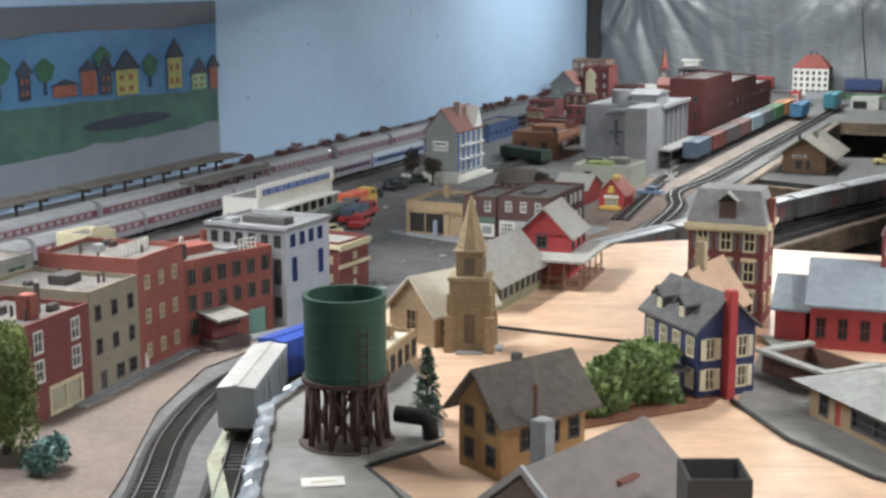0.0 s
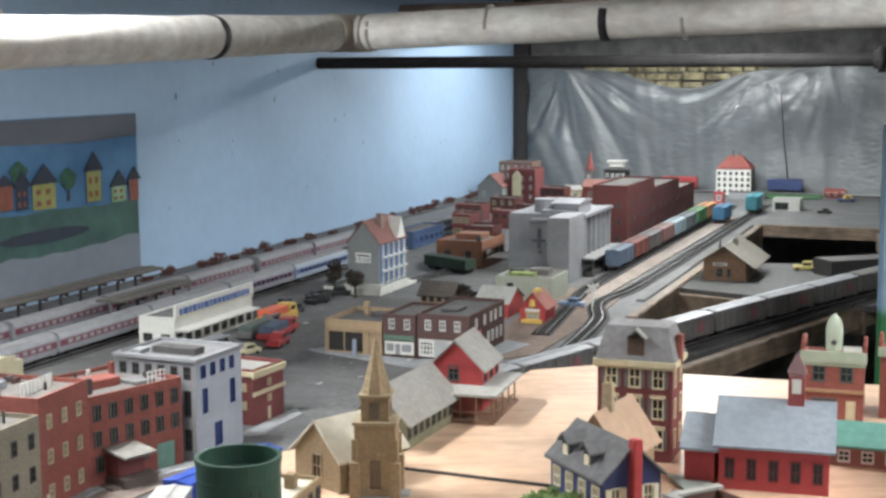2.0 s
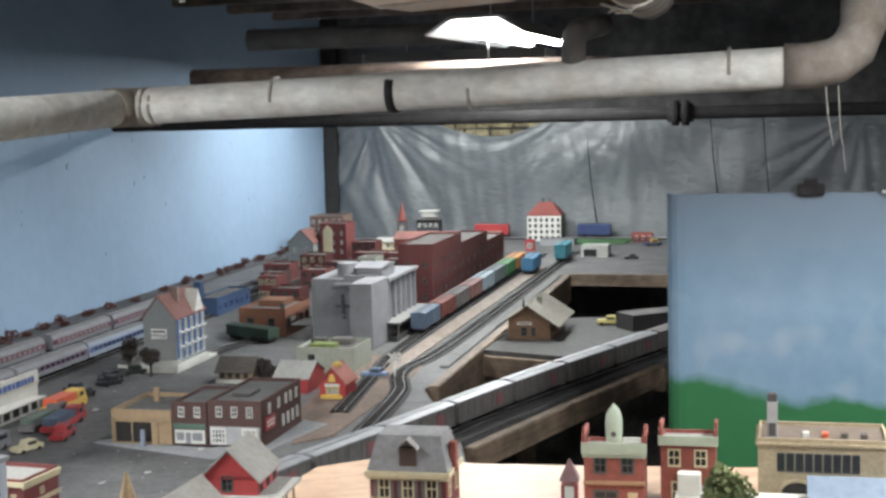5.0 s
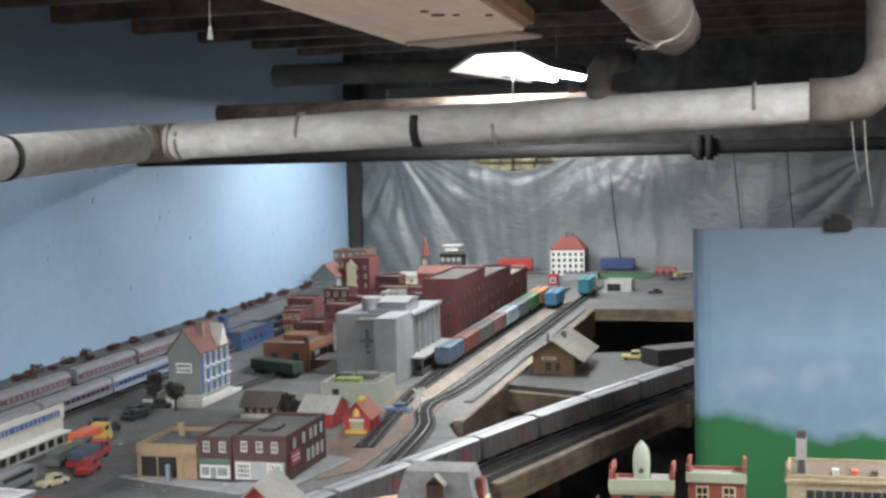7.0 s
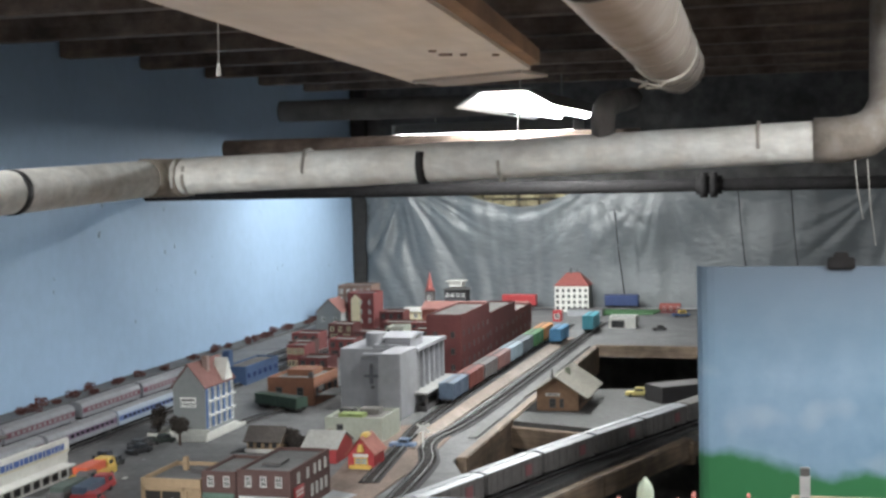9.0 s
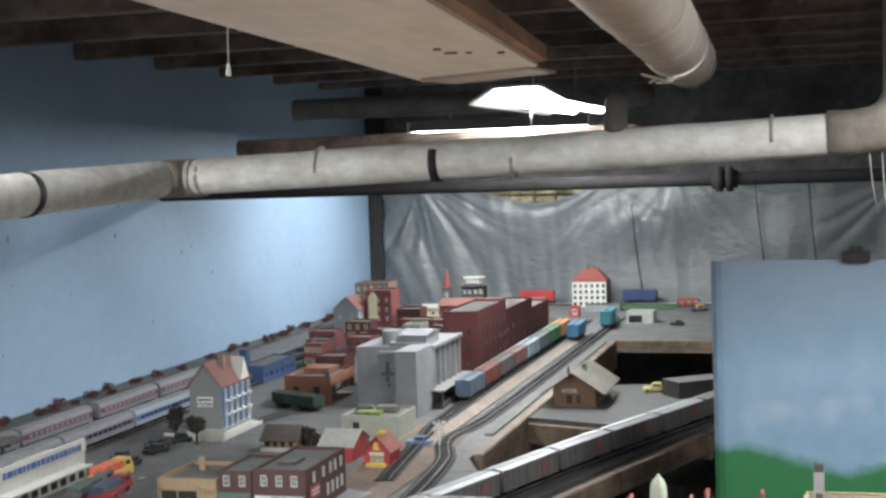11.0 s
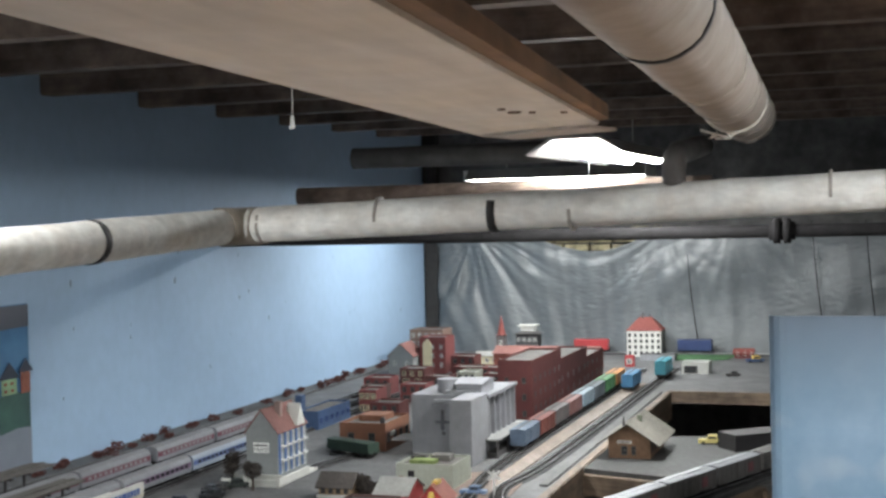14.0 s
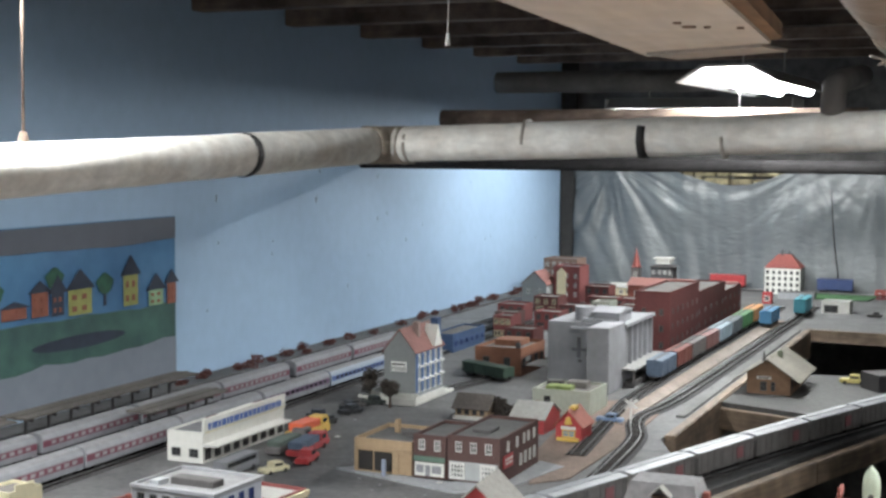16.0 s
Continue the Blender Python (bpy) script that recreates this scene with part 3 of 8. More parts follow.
PL = PJ - 2.6 * AX + Vector((0, 0, -0.085))
in_thing(pipe, part("pipe_run", tube(bmesh.new(), line(PJ + 0.03 * (PR - PJ), PR - 0.04 * BX, 60), R, 24, 0.05), lag_m, pipe))
in_thing(pipe, part("pipe_run", tube(bmesh.new(), line(PJ - 0.03 * AX, PL, 80), R, 24, 0.05), lag_m, pipe))
in_thing(pipe, part("bend", tube(bmesh.new(), [PJ - 0.05 * AX, PJ - 0.02 * AX + 0.004 * BX, PJ + 0.004 * AX + 0.02 * BX, PJ + 0.05 * BX], R * 1.07, 24, 0.04), mat("stained_joint", (0.42, 0.36, 0.29), 0.8, 0.3, 60, 0.5, blotch=12), pipe, "stained plaster bend"))
PR = PR - 0.05 * BX
elbow = [PR - 0.04 * BX, PR, PR + 0.035 * BX + Vector((0, 0, 0.006)), PR + 0.06 * BX + Vector((0, 0, 0.025)) + 0.01 * AX, PR + 0.075 * BX + Vector((0, 0, 0.06)) + 0.03 * AX, PR + 0.08 * BX + Vector((0, 0, 0.36)) + 0.05 * AX]
in_thing(pipe, part("elbow", tube(bmesh.new(), elbow, R * 1.1, 24, 0.06), mat("grimy_lagging", (0.40, 0.36, 0.32), 0.75, 0.25, 40, 0.5, second=(0.24, 0.19, 0.15), blotch=16), pipe, "grimy lagged elbow"))
for p, d in ((PB, BX), (PJ - 0.45 * AX + Vector((0, 0, -0.0145)), AX)):
    in_thing(pipe, part("band", tube(bmesh.new(), [p - 0.007 * d, p + 0.007 * d], R * 1.05, 24), band_m, pipe, "black clamp band"))
for p in (PR - 0.12 * BX, PB + 0.13 * BX, PB - 0.2 * BX, PJ + 0.06 * BX):
    in_thing(pipe, part("seam", tube(bmesh.new(), [p - 0.003 * BX, p + 0.002 * BX], R * 1.035, 24, 0.12), mat("lagging_seam", (0.5, 0.46, 0.4), 0.8, 0.3, 90, 0.3), pipe))
hang = PJ - 1.0 * AX + Vector((0, 0, -0.033))
in_thing(pipe, part("hanger_rod", tube(bmesh.new(), [hang + Vector((0, 0, 0.02)), hang + Vector((0, 0, 0.37))], 0.003, 8), iron_m, pipe, "dark iron hanger rod"))
tee = Vector((0.672, 2.169, 1.54))
tee_run = [tee + Vector((0, 0, 0.015)), tee + Vector((0, 0, 0.05)), tee + 0.012 * AX + Vector((0, 0, 0.066)), tee + 0.05 * AX + Vector((0, 0, 0.076)), tee + 0.35 * AX + Vector((0, 0, 0.10))]
in_thing(pipe, part("riser", tube(bmesh.new(), tee_run, 0.019, 18, 0.05), mat("dirty_riser", (0.22, 0.20, 0.19), 0.7, 0.4, 40, 0.3, second=(0.08, 0.075, 0.07), blotch=20), pipe, "dirty lagged branch pipe"))

iron = thing("iron_pipe", Matrix.Translation(L(-1.9, 0.5, 1.465)), "thin black iron pipe with a flange, hung across the room", "pipe")
fl = Vector((1.215, 3.205, 1.467))
s0, s1 = fl - 1.6 * BX, fl + 1.3 * BX
in_thing(iron, part("pipe_run", tube(bmesh.new(), line(s0, s1, 20), 0.0155, 16), iron_m, iron))
for k in (-0.012, 0.012):
    in_thing(iron, part("flange", tube(bmesh.new(), [fl + (k - 0.008) * BX, fl + (k + 0.008) * BX], 0.03, 12), iron_m, iron))
in_thing(iron, part("coupling", tube(bmesh.new(), [fl - 0.03 * BX, fl + 0.03 * BX], 0.022, 8), iron_m, iron))

for off, z, r, lab in ((0.62, 1.572, 0.02, "dull brown pipe"), (0.95, 1.665, 0.026, "dark painted pipe")):
    t = thing("dark_pipe", Matrix.Translation(L(-2.6, 0.3, z)), "%s crossing below the dark joists" % lab, "pipe")
    c = PJ + off * AX
    c.z = z
    in_thing(t, part("pipe_run", tube(bmesh.new(), line(c - 0.15 * BX, c + (0.75 if off < 0.7 else 0.5) * BX, 16), r, 14, 0.03), joist_m if off < 0.7 else mat("dim_pipe", (0.1, 0.095, 0.09), 0.7, 0.3, 30), t))
# pale beam under the joists
bh = math.atan2(0.291, 0.879)
beam = thing("ceiling_beam", Matrix.Translation((0.289, 1.532, 1.61)) @ Euler((0, 0, -bh)).to_matrix().to_4x4(), "cream-painted timber beam with a brown side and an iron end plate", "beam")
part("timber", prism(bmesh.new(), [(0, -2.2), (0.14, -2.2), (0.14, -0.16), (0, 0)], 0, 0.012), beam_m, beam)
part("side_board", prism(bmesh.new(), [(0.1402, -2.2), (0.152, -2.2), (0.152, -0.19), (0.1402, -0.165)], 0.003, 0.016), beam_side, beam, "bare brown side board")
part("end_plate", prism(bmesh.new(), [(0.01, -0.07), (0.132, -0.165), (0.15, -0.09), (0.03, 0.012)], -0.003, -0.0002), mat("rusty_plate", (0.5, 0.46, 0.41), 0.6, 0.2, 60, 0.2), beam, "painted iron end plate")
for x, y, r in ((0.0932, -0.367, 0.006), (0.0893, -0.405, 0.0035), (0.1068, -0.361, 0.003), (0.1312, -0.348, 0.0032)):
    part("bolt", cone(bmesh.new(), x, y, -0.0015, 0.001, r * 0.9, r, 14), joist_m, beam)

# thin iron rod that carries the pipe near the bend
rod_at = PJ - 0.92 * AX + Vector((0, 0, -0.0301 + R * 1.05))
rod = thing("pipe_hanger", Matrix.Translation(rod_at), "thin dark iron hanger rod above the lagged pipe", "pipe hanger")
part("rod", tube(bmesh.new(), [(0, 0, 0.008), (0.001, 0, 0.14), (0, 0, 1.9 - rod_at.z)], 0.0022, 8), joist_m, rod)
part("clip", cone(bmesh.new(), 0, 0, 0.0, 0.012, 0.007, 0.004, 10), joist_m, rod)

# thick lagged pipe that comes overhead
duct = thing("lagged_pipe", Matrix.Translation((0.585, 1.62, 1.665)), "thick white lagged pipe with a band and tied string", "pipe")
d0, d1 = Vector((0.605, 1.66, 1.66)), Vector((-0.035, 0.02, 1.668))
dd = (d1 - d0).normalized()
in_thing(duct, part("pipe_run", tube(bmesh.new(), line(d0 - 0.3 * dd, d1, 48), 0.0395, 28, 0.03), mat("duct_wrap", (0.30, 0.26, 0.23), 0.75, 0.16, 45, 0.5, second=(0.23, 0.19, 0.16), blotch=9), duct))
far_end = d0 - 0.3 * dd
in_thing(duct, part("end_cap", tube(bmesh.new(), [far_end - 0.012 * dd, far_end - 0.006 * dd, far_end + 0.012 * dd], 0.0408, 24, 0.05), mat("dirty_cap", (0.2, 0.18, 0.16), 0.8, 0.3, 60, 0.3), duct, "grimy end cap"))
in_thing(duct, part("joint", tube(bmesh.new(), [d0 - 0.14 * dd, d0 - 0.135 * dd], 0.0405, 28, 0.1), mat("dirty_cap", (0.2, 0.18, 0.16)), duct))
in_thing(duct, part("band", tube(bmesh.new(), [d0 + 0.78 * dd, d0 + 0.793 * dd], 0.0407, 28), band_m, duct, "black clamp band"))
for k in (0.12, 0.19, 0.42):
    in_thing(duct, part("seam", tube(bmesh.new(), [d0 + k * dd, d0 + (k + 0.004) * dd], 0.0403, 28, 0.06), mat("lagging_seam", (0.5, 0.46, 0.4)), duct))
rng = random.Random(3)
sb = d0 - 0.02 * dd
loop = [sb + Vector((0.0415 * math.cos(a), 0, 0.0415 * math.sin(a))) for a in np.linspace(-2.9, 0.2, 14)]
in_thing(duct, part("string", tube(bmesh.new(), loop, 0.0022, 6), string_m, duct, "pale tied string"))
for k in range(3):
    q = sb + Vector((-0.02 + 0.012 * k, 0.0, -0.0405))
    in_thing(duct, part("string", tube(bmesh.new(), [q, q + Vector((rng.uniform(-.02, .02), 0, -0.008)), q + Vector((rng.uniform(-.04, .03), rng.uniform(-.01, .01), rng.uniform(-.02, .006)))], 0.0017, 6), string_m, duct))

cord = thing("pull_cord", Matrix.Translation((0.08, 1.86, 1.66)), "white pull cord with a small knob", "cord")
in_thing(cord, part("string", tube(bmesh.new(), [(0.08, 1.86, 1.80), (0.081, 1.86, 1.72), (0.08, 1.86, 1.655)], 0.0009, 6), string_m, cord))
in_thing(cord, part("knob", cone(bmesh.new(), 0.08, 1.86, 1.644, 1.66, 0.004, 0.002, 10), white_trim, cord))

# shop lights, the unseen fill ones built like the rest
glow = mat("lit_tube", (0.95, 0.98, 1.0), 0.4, 0.0, 10, 0.0, emit=22.0)
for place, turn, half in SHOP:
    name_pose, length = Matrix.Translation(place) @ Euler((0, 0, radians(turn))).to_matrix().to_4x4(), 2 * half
    light = thing("shop_light", name_pose, "white fluorescent shop light hung on cords, lit, seen or added as fill", "ceiling light", "shop lights")
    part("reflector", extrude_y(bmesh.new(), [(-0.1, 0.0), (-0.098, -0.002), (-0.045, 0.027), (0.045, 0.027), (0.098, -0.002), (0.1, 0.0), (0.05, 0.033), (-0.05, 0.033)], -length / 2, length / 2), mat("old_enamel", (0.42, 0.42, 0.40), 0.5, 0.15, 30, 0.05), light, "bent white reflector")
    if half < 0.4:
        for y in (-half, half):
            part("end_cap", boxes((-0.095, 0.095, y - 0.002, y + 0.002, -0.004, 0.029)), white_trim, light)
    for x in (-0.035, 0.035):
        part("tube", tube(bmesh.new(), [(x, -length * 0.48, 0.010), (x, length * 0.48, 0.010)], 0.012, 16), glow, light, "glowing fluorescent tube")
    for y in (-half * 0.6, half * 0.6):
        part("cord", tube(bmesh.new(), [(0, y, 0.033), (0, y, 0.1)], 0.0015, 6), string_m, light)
lc = thing("pull_cord", Matrix.Translation((0.66, 2.75, 1.6)), "thin pale cord hanging from the shop light", "cord")
in_thing(lc, part("string", tube(bmesh.new(), [(0.66, 2.75, 1.66), (0.658, 2.75, 1.57)], 0.0014, 6), white_trim, lc))

# wires that hang before the sheet
for k, (b, z0, z1) in enumerate(((1.45, 1.12, 1.47), (1.63, 1.08, 1.47), (1.02, 1.05, 1.36))):
    t = thing("hanging_wire", Matrix.Translation(L(-0.12, b, z1)), "thin dark wire hanging down before the sheet", "wire")
    in_thing(t, part("strand", tube(bmesh.new(), [L(-0.12, b, z1), L(-0.12, b + 0.012, (z0 + z1) / 2), L(-0.11, b + 0.03, z0)], 0.0022, 6), iron_m, t))

for k, (da, dz) in enumerate(((0.0, 0.09), (0.018, 0.13))):
    q = PR + (0.02 + da) * BX + Vector((0, 0, -R * 0.98))
    t = thing("hanging_string", Matrix.Translation(q), "pale loose string hanging from the lagged elbow", "string")
    part("strand", tube(bmesh.new(), [(0, 0, 0), (0.004, 0, -dz * .5), (0.014, 0.003, -dz)], 0.0009, 6), string_m, t)

# ---- the table ----


def slab(name, outline, z, material, label, category="table top", thick=0.03):
    bm = prism(bmesh.new(), outline, z - thick, z)
    return structure(name, bm, material, label, category)


wall_near, wall_far = L(-6.2, 0.002), L(-0.004, 0.002)
slab("table_main", [wall_near, (0.2, 0.05), (0.40, 0.4), (0.40, 1.6), (0.46, 2.07), L(-2.70, 1.092), L(-1.13, 1.092), (2.05, 3.45), L(-0.9, 2.9), L(-0.004, 2.9), wall_far], G, asphalt,
     "grey painted street board of the model town")
for x, y in ((-0.9, 1.0), (-0.3, 2.4), (0.3, 0.9), (0.35, 2.2), (0.4, 4.2), (1.0, 4.0), (1.7, 3.9), (-0.5, 3.0)):
    structure("table_leg", boxes((x - 0.03, x + 0.03, y - 0.03, y + 0.03, 0, G - 0.031)), pine_edge, "timber leg under the layout table", "table leg")
# depot island and the line across the gap
ISLAND = [(0.632, 2.84), (0.785, 2.70), (0.95, 2.575), (1.65, 2.75), (1.65, 3.2), (1.02, 3.145), (0.79, 3.19)]
slab("table_island", ISLAND, G - 0.002, mat("island_grey", (0.075, 0.075, 0.074), 0.8, 0.3, 90, 0.3, second=(0.06, 0.06, 0.058), blotch=9), "grey board of the small depot island", thick=0.012)
BR = [(0.16, 2.03), (0.30, 1.87), (0.458, 2.069), (0.688, 2.324), (0.977, 2.633), (1.7, 3.36), (1.5, 3.42), (1.066, 2.905), (0.621, 2.478), (0.358, 2.2)]


def rail_fascia(name, pts, z0, z1, thick, material, label):
    for (a, b) in zip(pts, pts[1:]):
        w = dist(a, b)
        ob = part(name, boxes((0, w, -thick / 2, thick / 2, 0, z1 - z0), bevel=0.002), material)
        ob.matrix_world = base_pose(a, b, z0)
        tagged(ob, label, "timber edge", kind="structure")


slab("table_bridge", BR, G + 0.0015, mat("bridge_grey", (0.085, 0.088, 0.09), 0.7, 0.3, 90, 0.3, second=(0.055, 0.056, 0.058)), "grey roadbed across the open well", thick=0.014)
rail_fascia("timber_edge", [(0.47, 2.06), (0.695, 2.315), (0.985, 2.625), (1.7, 3.34)], G - 0.045, G - 0.006, 0.02, pine_edge, "brown timber edge of the bridge roadbed")
rail_fascia("timber_edge", [(0.636, 2.828), (0.787, 2.69), (0.95, 2.563)], G - 0.055, G - 0.012, 0.018, pine_edge, "brown timber edge of the depot island")
rail_fascia("timber_edge", [L(-2.68, 1.103), L(-1.13, 1.103)], G - 0.075, G + 0.003, 0.02, pine_edge, "bare timber edge along the yard")
rail_fascia("timber_edge", [L(-1.12, 1.10), (2.05, 3.44)], G - 0.03, G + 0.004, 0.02, pine_edge, "bare timber edge along the open well")
rail_fascia("timber_edge", [(1.40, 3.70), (1.25, 3.2)], G - 0.05, G + 0.0, 0.025, pine_edge, "bare timber cross-piece of the open well")
rail_fascia("timber_post", [(0.613, 2.80), (0.636, 2.80)], G - 0.25, G - 0.006, 0.025, pine_edge, "bare timber post under the yard edge")
rail_fascia("fascia", [(0.405, 0.4), (0.405, 1.6), (0.47, 2.05)], 0.4, G - 0.031, 0.01, black_fascia, "black cloth under the table edge")

# ground patches
slab("earth_lot", [(0.21, 2.125), (0.275, 2.16), (0.42, 2.47), (0.50, 2.68), (0.45, 2.82), (0.38, 2.80), (0.30, 2.56), (0.24, 2.36)], G + 0.0022, brown_earth, "brown scattered earth lot by the siding", "ground", 0.002)
slab("earth_lot", [(-0.62, 0.55), (-0.27, 0.55), (-0.268, 1.1), (-0.275, 1.27), (-0.255, 1.42), (-0.19, 1.53), (-0.205, 1.575), (-0.30, 1.475), (-0.36, 1.28), (-0.62, 1.05)], G + 0.0022, mat("brown_lot", (0.205, 0.152, 0.125), 0.85, 0.2, 140, 0.3, second=(0.155, 0.12, 0.10), blotch=8), "dusty brown street before the brick row", "ground", 0.002)
slab("plank_strip", [L(-2.62, 0.965), L(-2.62, 1.0), L(-0.95, 1.01), L(-0.95, 0.965)], G + 0.004, tan_ply, "long pale plywood loading strip between the tracks", "plywood strip", 0.004)
slab("edge_plank", [L(-2.50, 1.070), L(-2.50, 1.087), L(-1.14, 1.087), L(-1.14, 1.070)], G + 0.004, mat("edge_plank_grey", (0.17, 0.17, 0.165), 0.8, 0.25, 90, 0.2), "grey plank along the yard edge", "plank", 0.004)
slab("pavement", [(-0.09, 2.222), (0.093, 2.07), (0.172, 2.09), (0.275, 2.235), (0.24, 2.275), (0.16, 2.16), (0.09, 2.13), (-0.06, 2.21), (-0.055, 2.24)], G + 0.003, concrete, "pale grey pavement round the corner shops", "pavement", 0.003)
slab("pavement", [(-0.36, 1.285), (-0.345, 1.28), (-0.278, 1.475), (-0.17, 1.575), (-0.185, 1.59), (-0.29, 1.485)], G + 0.004, concrete, "narrow grey pavement of the brick row", "pavement", 0.003)

# raised town board
TOWN = [(-0.118, 0.5), (0.95, 0.35), (0.95, 1.44), (0.515, 1.582), (0.395, 1.625), (0.303, 1.687), (0.212, 1.66), (0.165, 1.575), (0.06, 1.43), (-0.085, 1.30), (-0.10, 1.12), (-0.135, 1.0), (-0.125, 0.83)]
structure("town_board", prism(bmesh.new(), TOWN, P - 0.02, P), peach, "raised peach-coloured plywood board of the village", "table top")
structure("town_riser", prism(bmesh.new(), [(x * 0.985 + 0.006, y * 0.992 + 0.006) for x, y in TOWN], G, P - 0.02), mat("riser_dark", (0.06, 0.06, 0.06), 0.9, 0.3, 40), "dark riser under the raised village board", "table riser")
slab("grey_patch", [(-0.122, 0.55), (0.01, 0.55), (-0.02, 0.82), (-0.052, 0.878), (-0.015, 0.915), (0.0, 0.94), (-0.004, 1.03), (-0.03, 1.13), (-0.095, 1.11), (-0.13, 1.0), (-0.12, 0.83)], P + 0.0018, grey_board, "grey painted patch of board under the water tank", "ground", 0.0018)
slab("grey_patch", [(0.225, 1.012), (0.243, 0.93), (0.28, 0.855), (0.36, 0.77), (0.6, 0.74), (0.6, 1.08), (0.34, 1.13), (0.28, 1.17), (0.262, 1.12)], P + 0.0018, grey_board, "grey painted yard by the roadside cafe", "ground", 0.0018)


def seam(points, r=0.0017, z=P + 0.0012, lab="thin black wire laid along a joint of the board"):
    t = thing("wire", Matrix.Translation((*points[0], z)), lab, "wire")
    in_thing(t, part("strand", tube(bmesh.new(), [(x, y, z) for x, y in points], r, 6), band_m, t))


seam([(0.045, 1.252), (0.10, 1.225), (0.173, 1.19), (0.19, 1.18)])
seam([(0.222, 1.02), (0.230, 0.985), (0.243, 0.928), (0.28, 0.853), (0.36, 0.768), (0.5, 0.745)], 0.002)
seam([(-0.052, 0.876), (-0.035, 0.84), (-0.02, 0.80), (-0.01, 0.7)])
seam([(-0.05, 0.878), (-0.02, 0.905), (0.0, 0.925)])


# crumpled foil at the board's edge
def foil(pts, z0, z1):
    bm = bmesh.new()
    ring = []
    n = 90
    for i in range(n + 1):
        k = i / n * (len(pts) - 1)
        j = min(int(k), len(pts) - 2)
        p = Vector((*pts[j], 0)).lerp(Vector((*pts[j + 1], 0)), k - j)
        col = []
        for s in range(13):
            u = s / 10
            z = z0 + (z1 - z0) * min(u, 1.0) ** 0.8 + (0.002 if u > 1 else 0)
            q = p + Vector((-0.017 * max(0.0, 1 - u) ** 1.5 + (0.011 * (s - 10) / 2 if s > 10 else 0), 0, z))
            k = 0.0055 if s <= 10 else 0.003
            q += k * Vector((noise.noise(Vector((i * 1.7, s * 1.3, 1))), noise.noise(Vector((i * 1.7, s * 1.3, 5))), 0.7 * noise.noise(Vector((i * 1.4, s * 1.1, 9)))))
            col.append(bm.verts.new(q))
        ring.append(col)
    for a, b in zip(ring, ring[1:]):
        for s in range(12):
            bm.faces.new((a[s], b[s], b[s + 1], a[s + 1]))
    return bm


ob = part("foil_lining", foil([(-0.124, 0.6), (-0.128, 0.83), (-0.138, 1.0), (-0.104, 1.12), (-0.088, 1.3)], G + 0.002, P + 0.003), foil_m)
ob.modifiers.new("thick", "SOLIDIFY").thickness = 0.0006
tagged(ob, "crumpled silver foil along the raised board's edge", "foil")

# ---- tracks ----


def spline(points, step=0.012):
    pts = [Vector((*p, 0)) for p in points]
    ext = [2 * pts[0] - pts[1], *pts, 2 * pts[-1] - pts[-2]]
    out = []
    for i in range(1, len(ext) - 2):
        a, b, c, d = ext[i - 1:i + 3]
        n = max(2, int((c - b).length / step))
        for k in range(n):
            t = k / n
            out.append(0.5 * ((2 * b) + (c - a) * t + (2 * a - 5 * b + 4 * c - d) * t * t + (3 * b - a - 3 * c + d) * t ** 3))
    out.append(pts[-1])
    return out


def ribbon(pts, w0, w1, z0, z1):
    """A bed along pts: w0 half-width at its foot, w1 at its top."""
    bm = bmesh.new()
    last = None
    for i, p in enumerate(pts):
        d = (pts[min(i + 1, len(pts) - 1)] - pts[max(i - 1, 0)]).normalized()
        s = Vector((-d.y, d.x, 0))
        ring = [bm.verts.new(p + k * s + Vector((0, 0, z))) for k, z in ((w0, z0), (w1, z1), (-w1, z1), (-w0, z0))]
        if last:
            for k in range(4):
                bm.faces.new((last[k], ring[k], ring[(k + 1) % 4], last[(k + 1) % 4]))
        else:
            bm.faces.new(ring[::-1])
        last = ring
    bm.faces.new(last)
    bmesh.ops.recalc_face_normals(bm, faces=bm.faces[:])
    return bm


def offset(pts, o):
    out = []
    for i, p in enumerate(pts):
        d = (pts[min(i + 1, len(pts) - 1)] - pts[max(i - 1, 0)]).normalized()
        out.append(p + o * Vector((-d.y, d.x, 0)))
    return out


def track(points, z, label="black model railway track with metal rails"):
    pts = spline(points)
    t = thing("railway_track", Matrix.Translation((*points[0], z)), label, "railway track", "railway tracks", "structure")
    in_thing(t, part("roadbed", ribbon(pts, 0.021, 0.016, z, z + 0.003), ballast_m, t))
    bm = bmesh.new()
    dense = spline(points, 0.0075)
    for i in range(0, len(dense) - 1):
        p, d = dense[i], (dense[i + 1] - dense[i]).normalized()
        s = Vector((-d.y, d.x, 0))
        q = [p + a * s + b * d for a, b in ((-.0145, -.0016), (.0145, -.0016), (.0145, .0016), (-.0145, .0016))]
        lo, hi = [bm.verts.new((v.x, v.y, z + .003)) for v in q], [bm.verts.new((v.x, v.y, z + .0042)) for v in q]
        bm.faces.new(hi)
        for k in range(4):
            bm.faces.new((lo[k], lo[(k + 1) % 4], hi[(k + 1) % 4], hi[k]))
    tagged(in_thing(t, part("ties", bm, tie_m, t)), kind="stuff")
    for o in (-0.0083, 0.0083):
        in_thing(t, part("rail", ribbon(offset(pts, o), 0.0008, 0.0006, z + 0.0042, z + 0.0068), rail_m, t))
    return pts


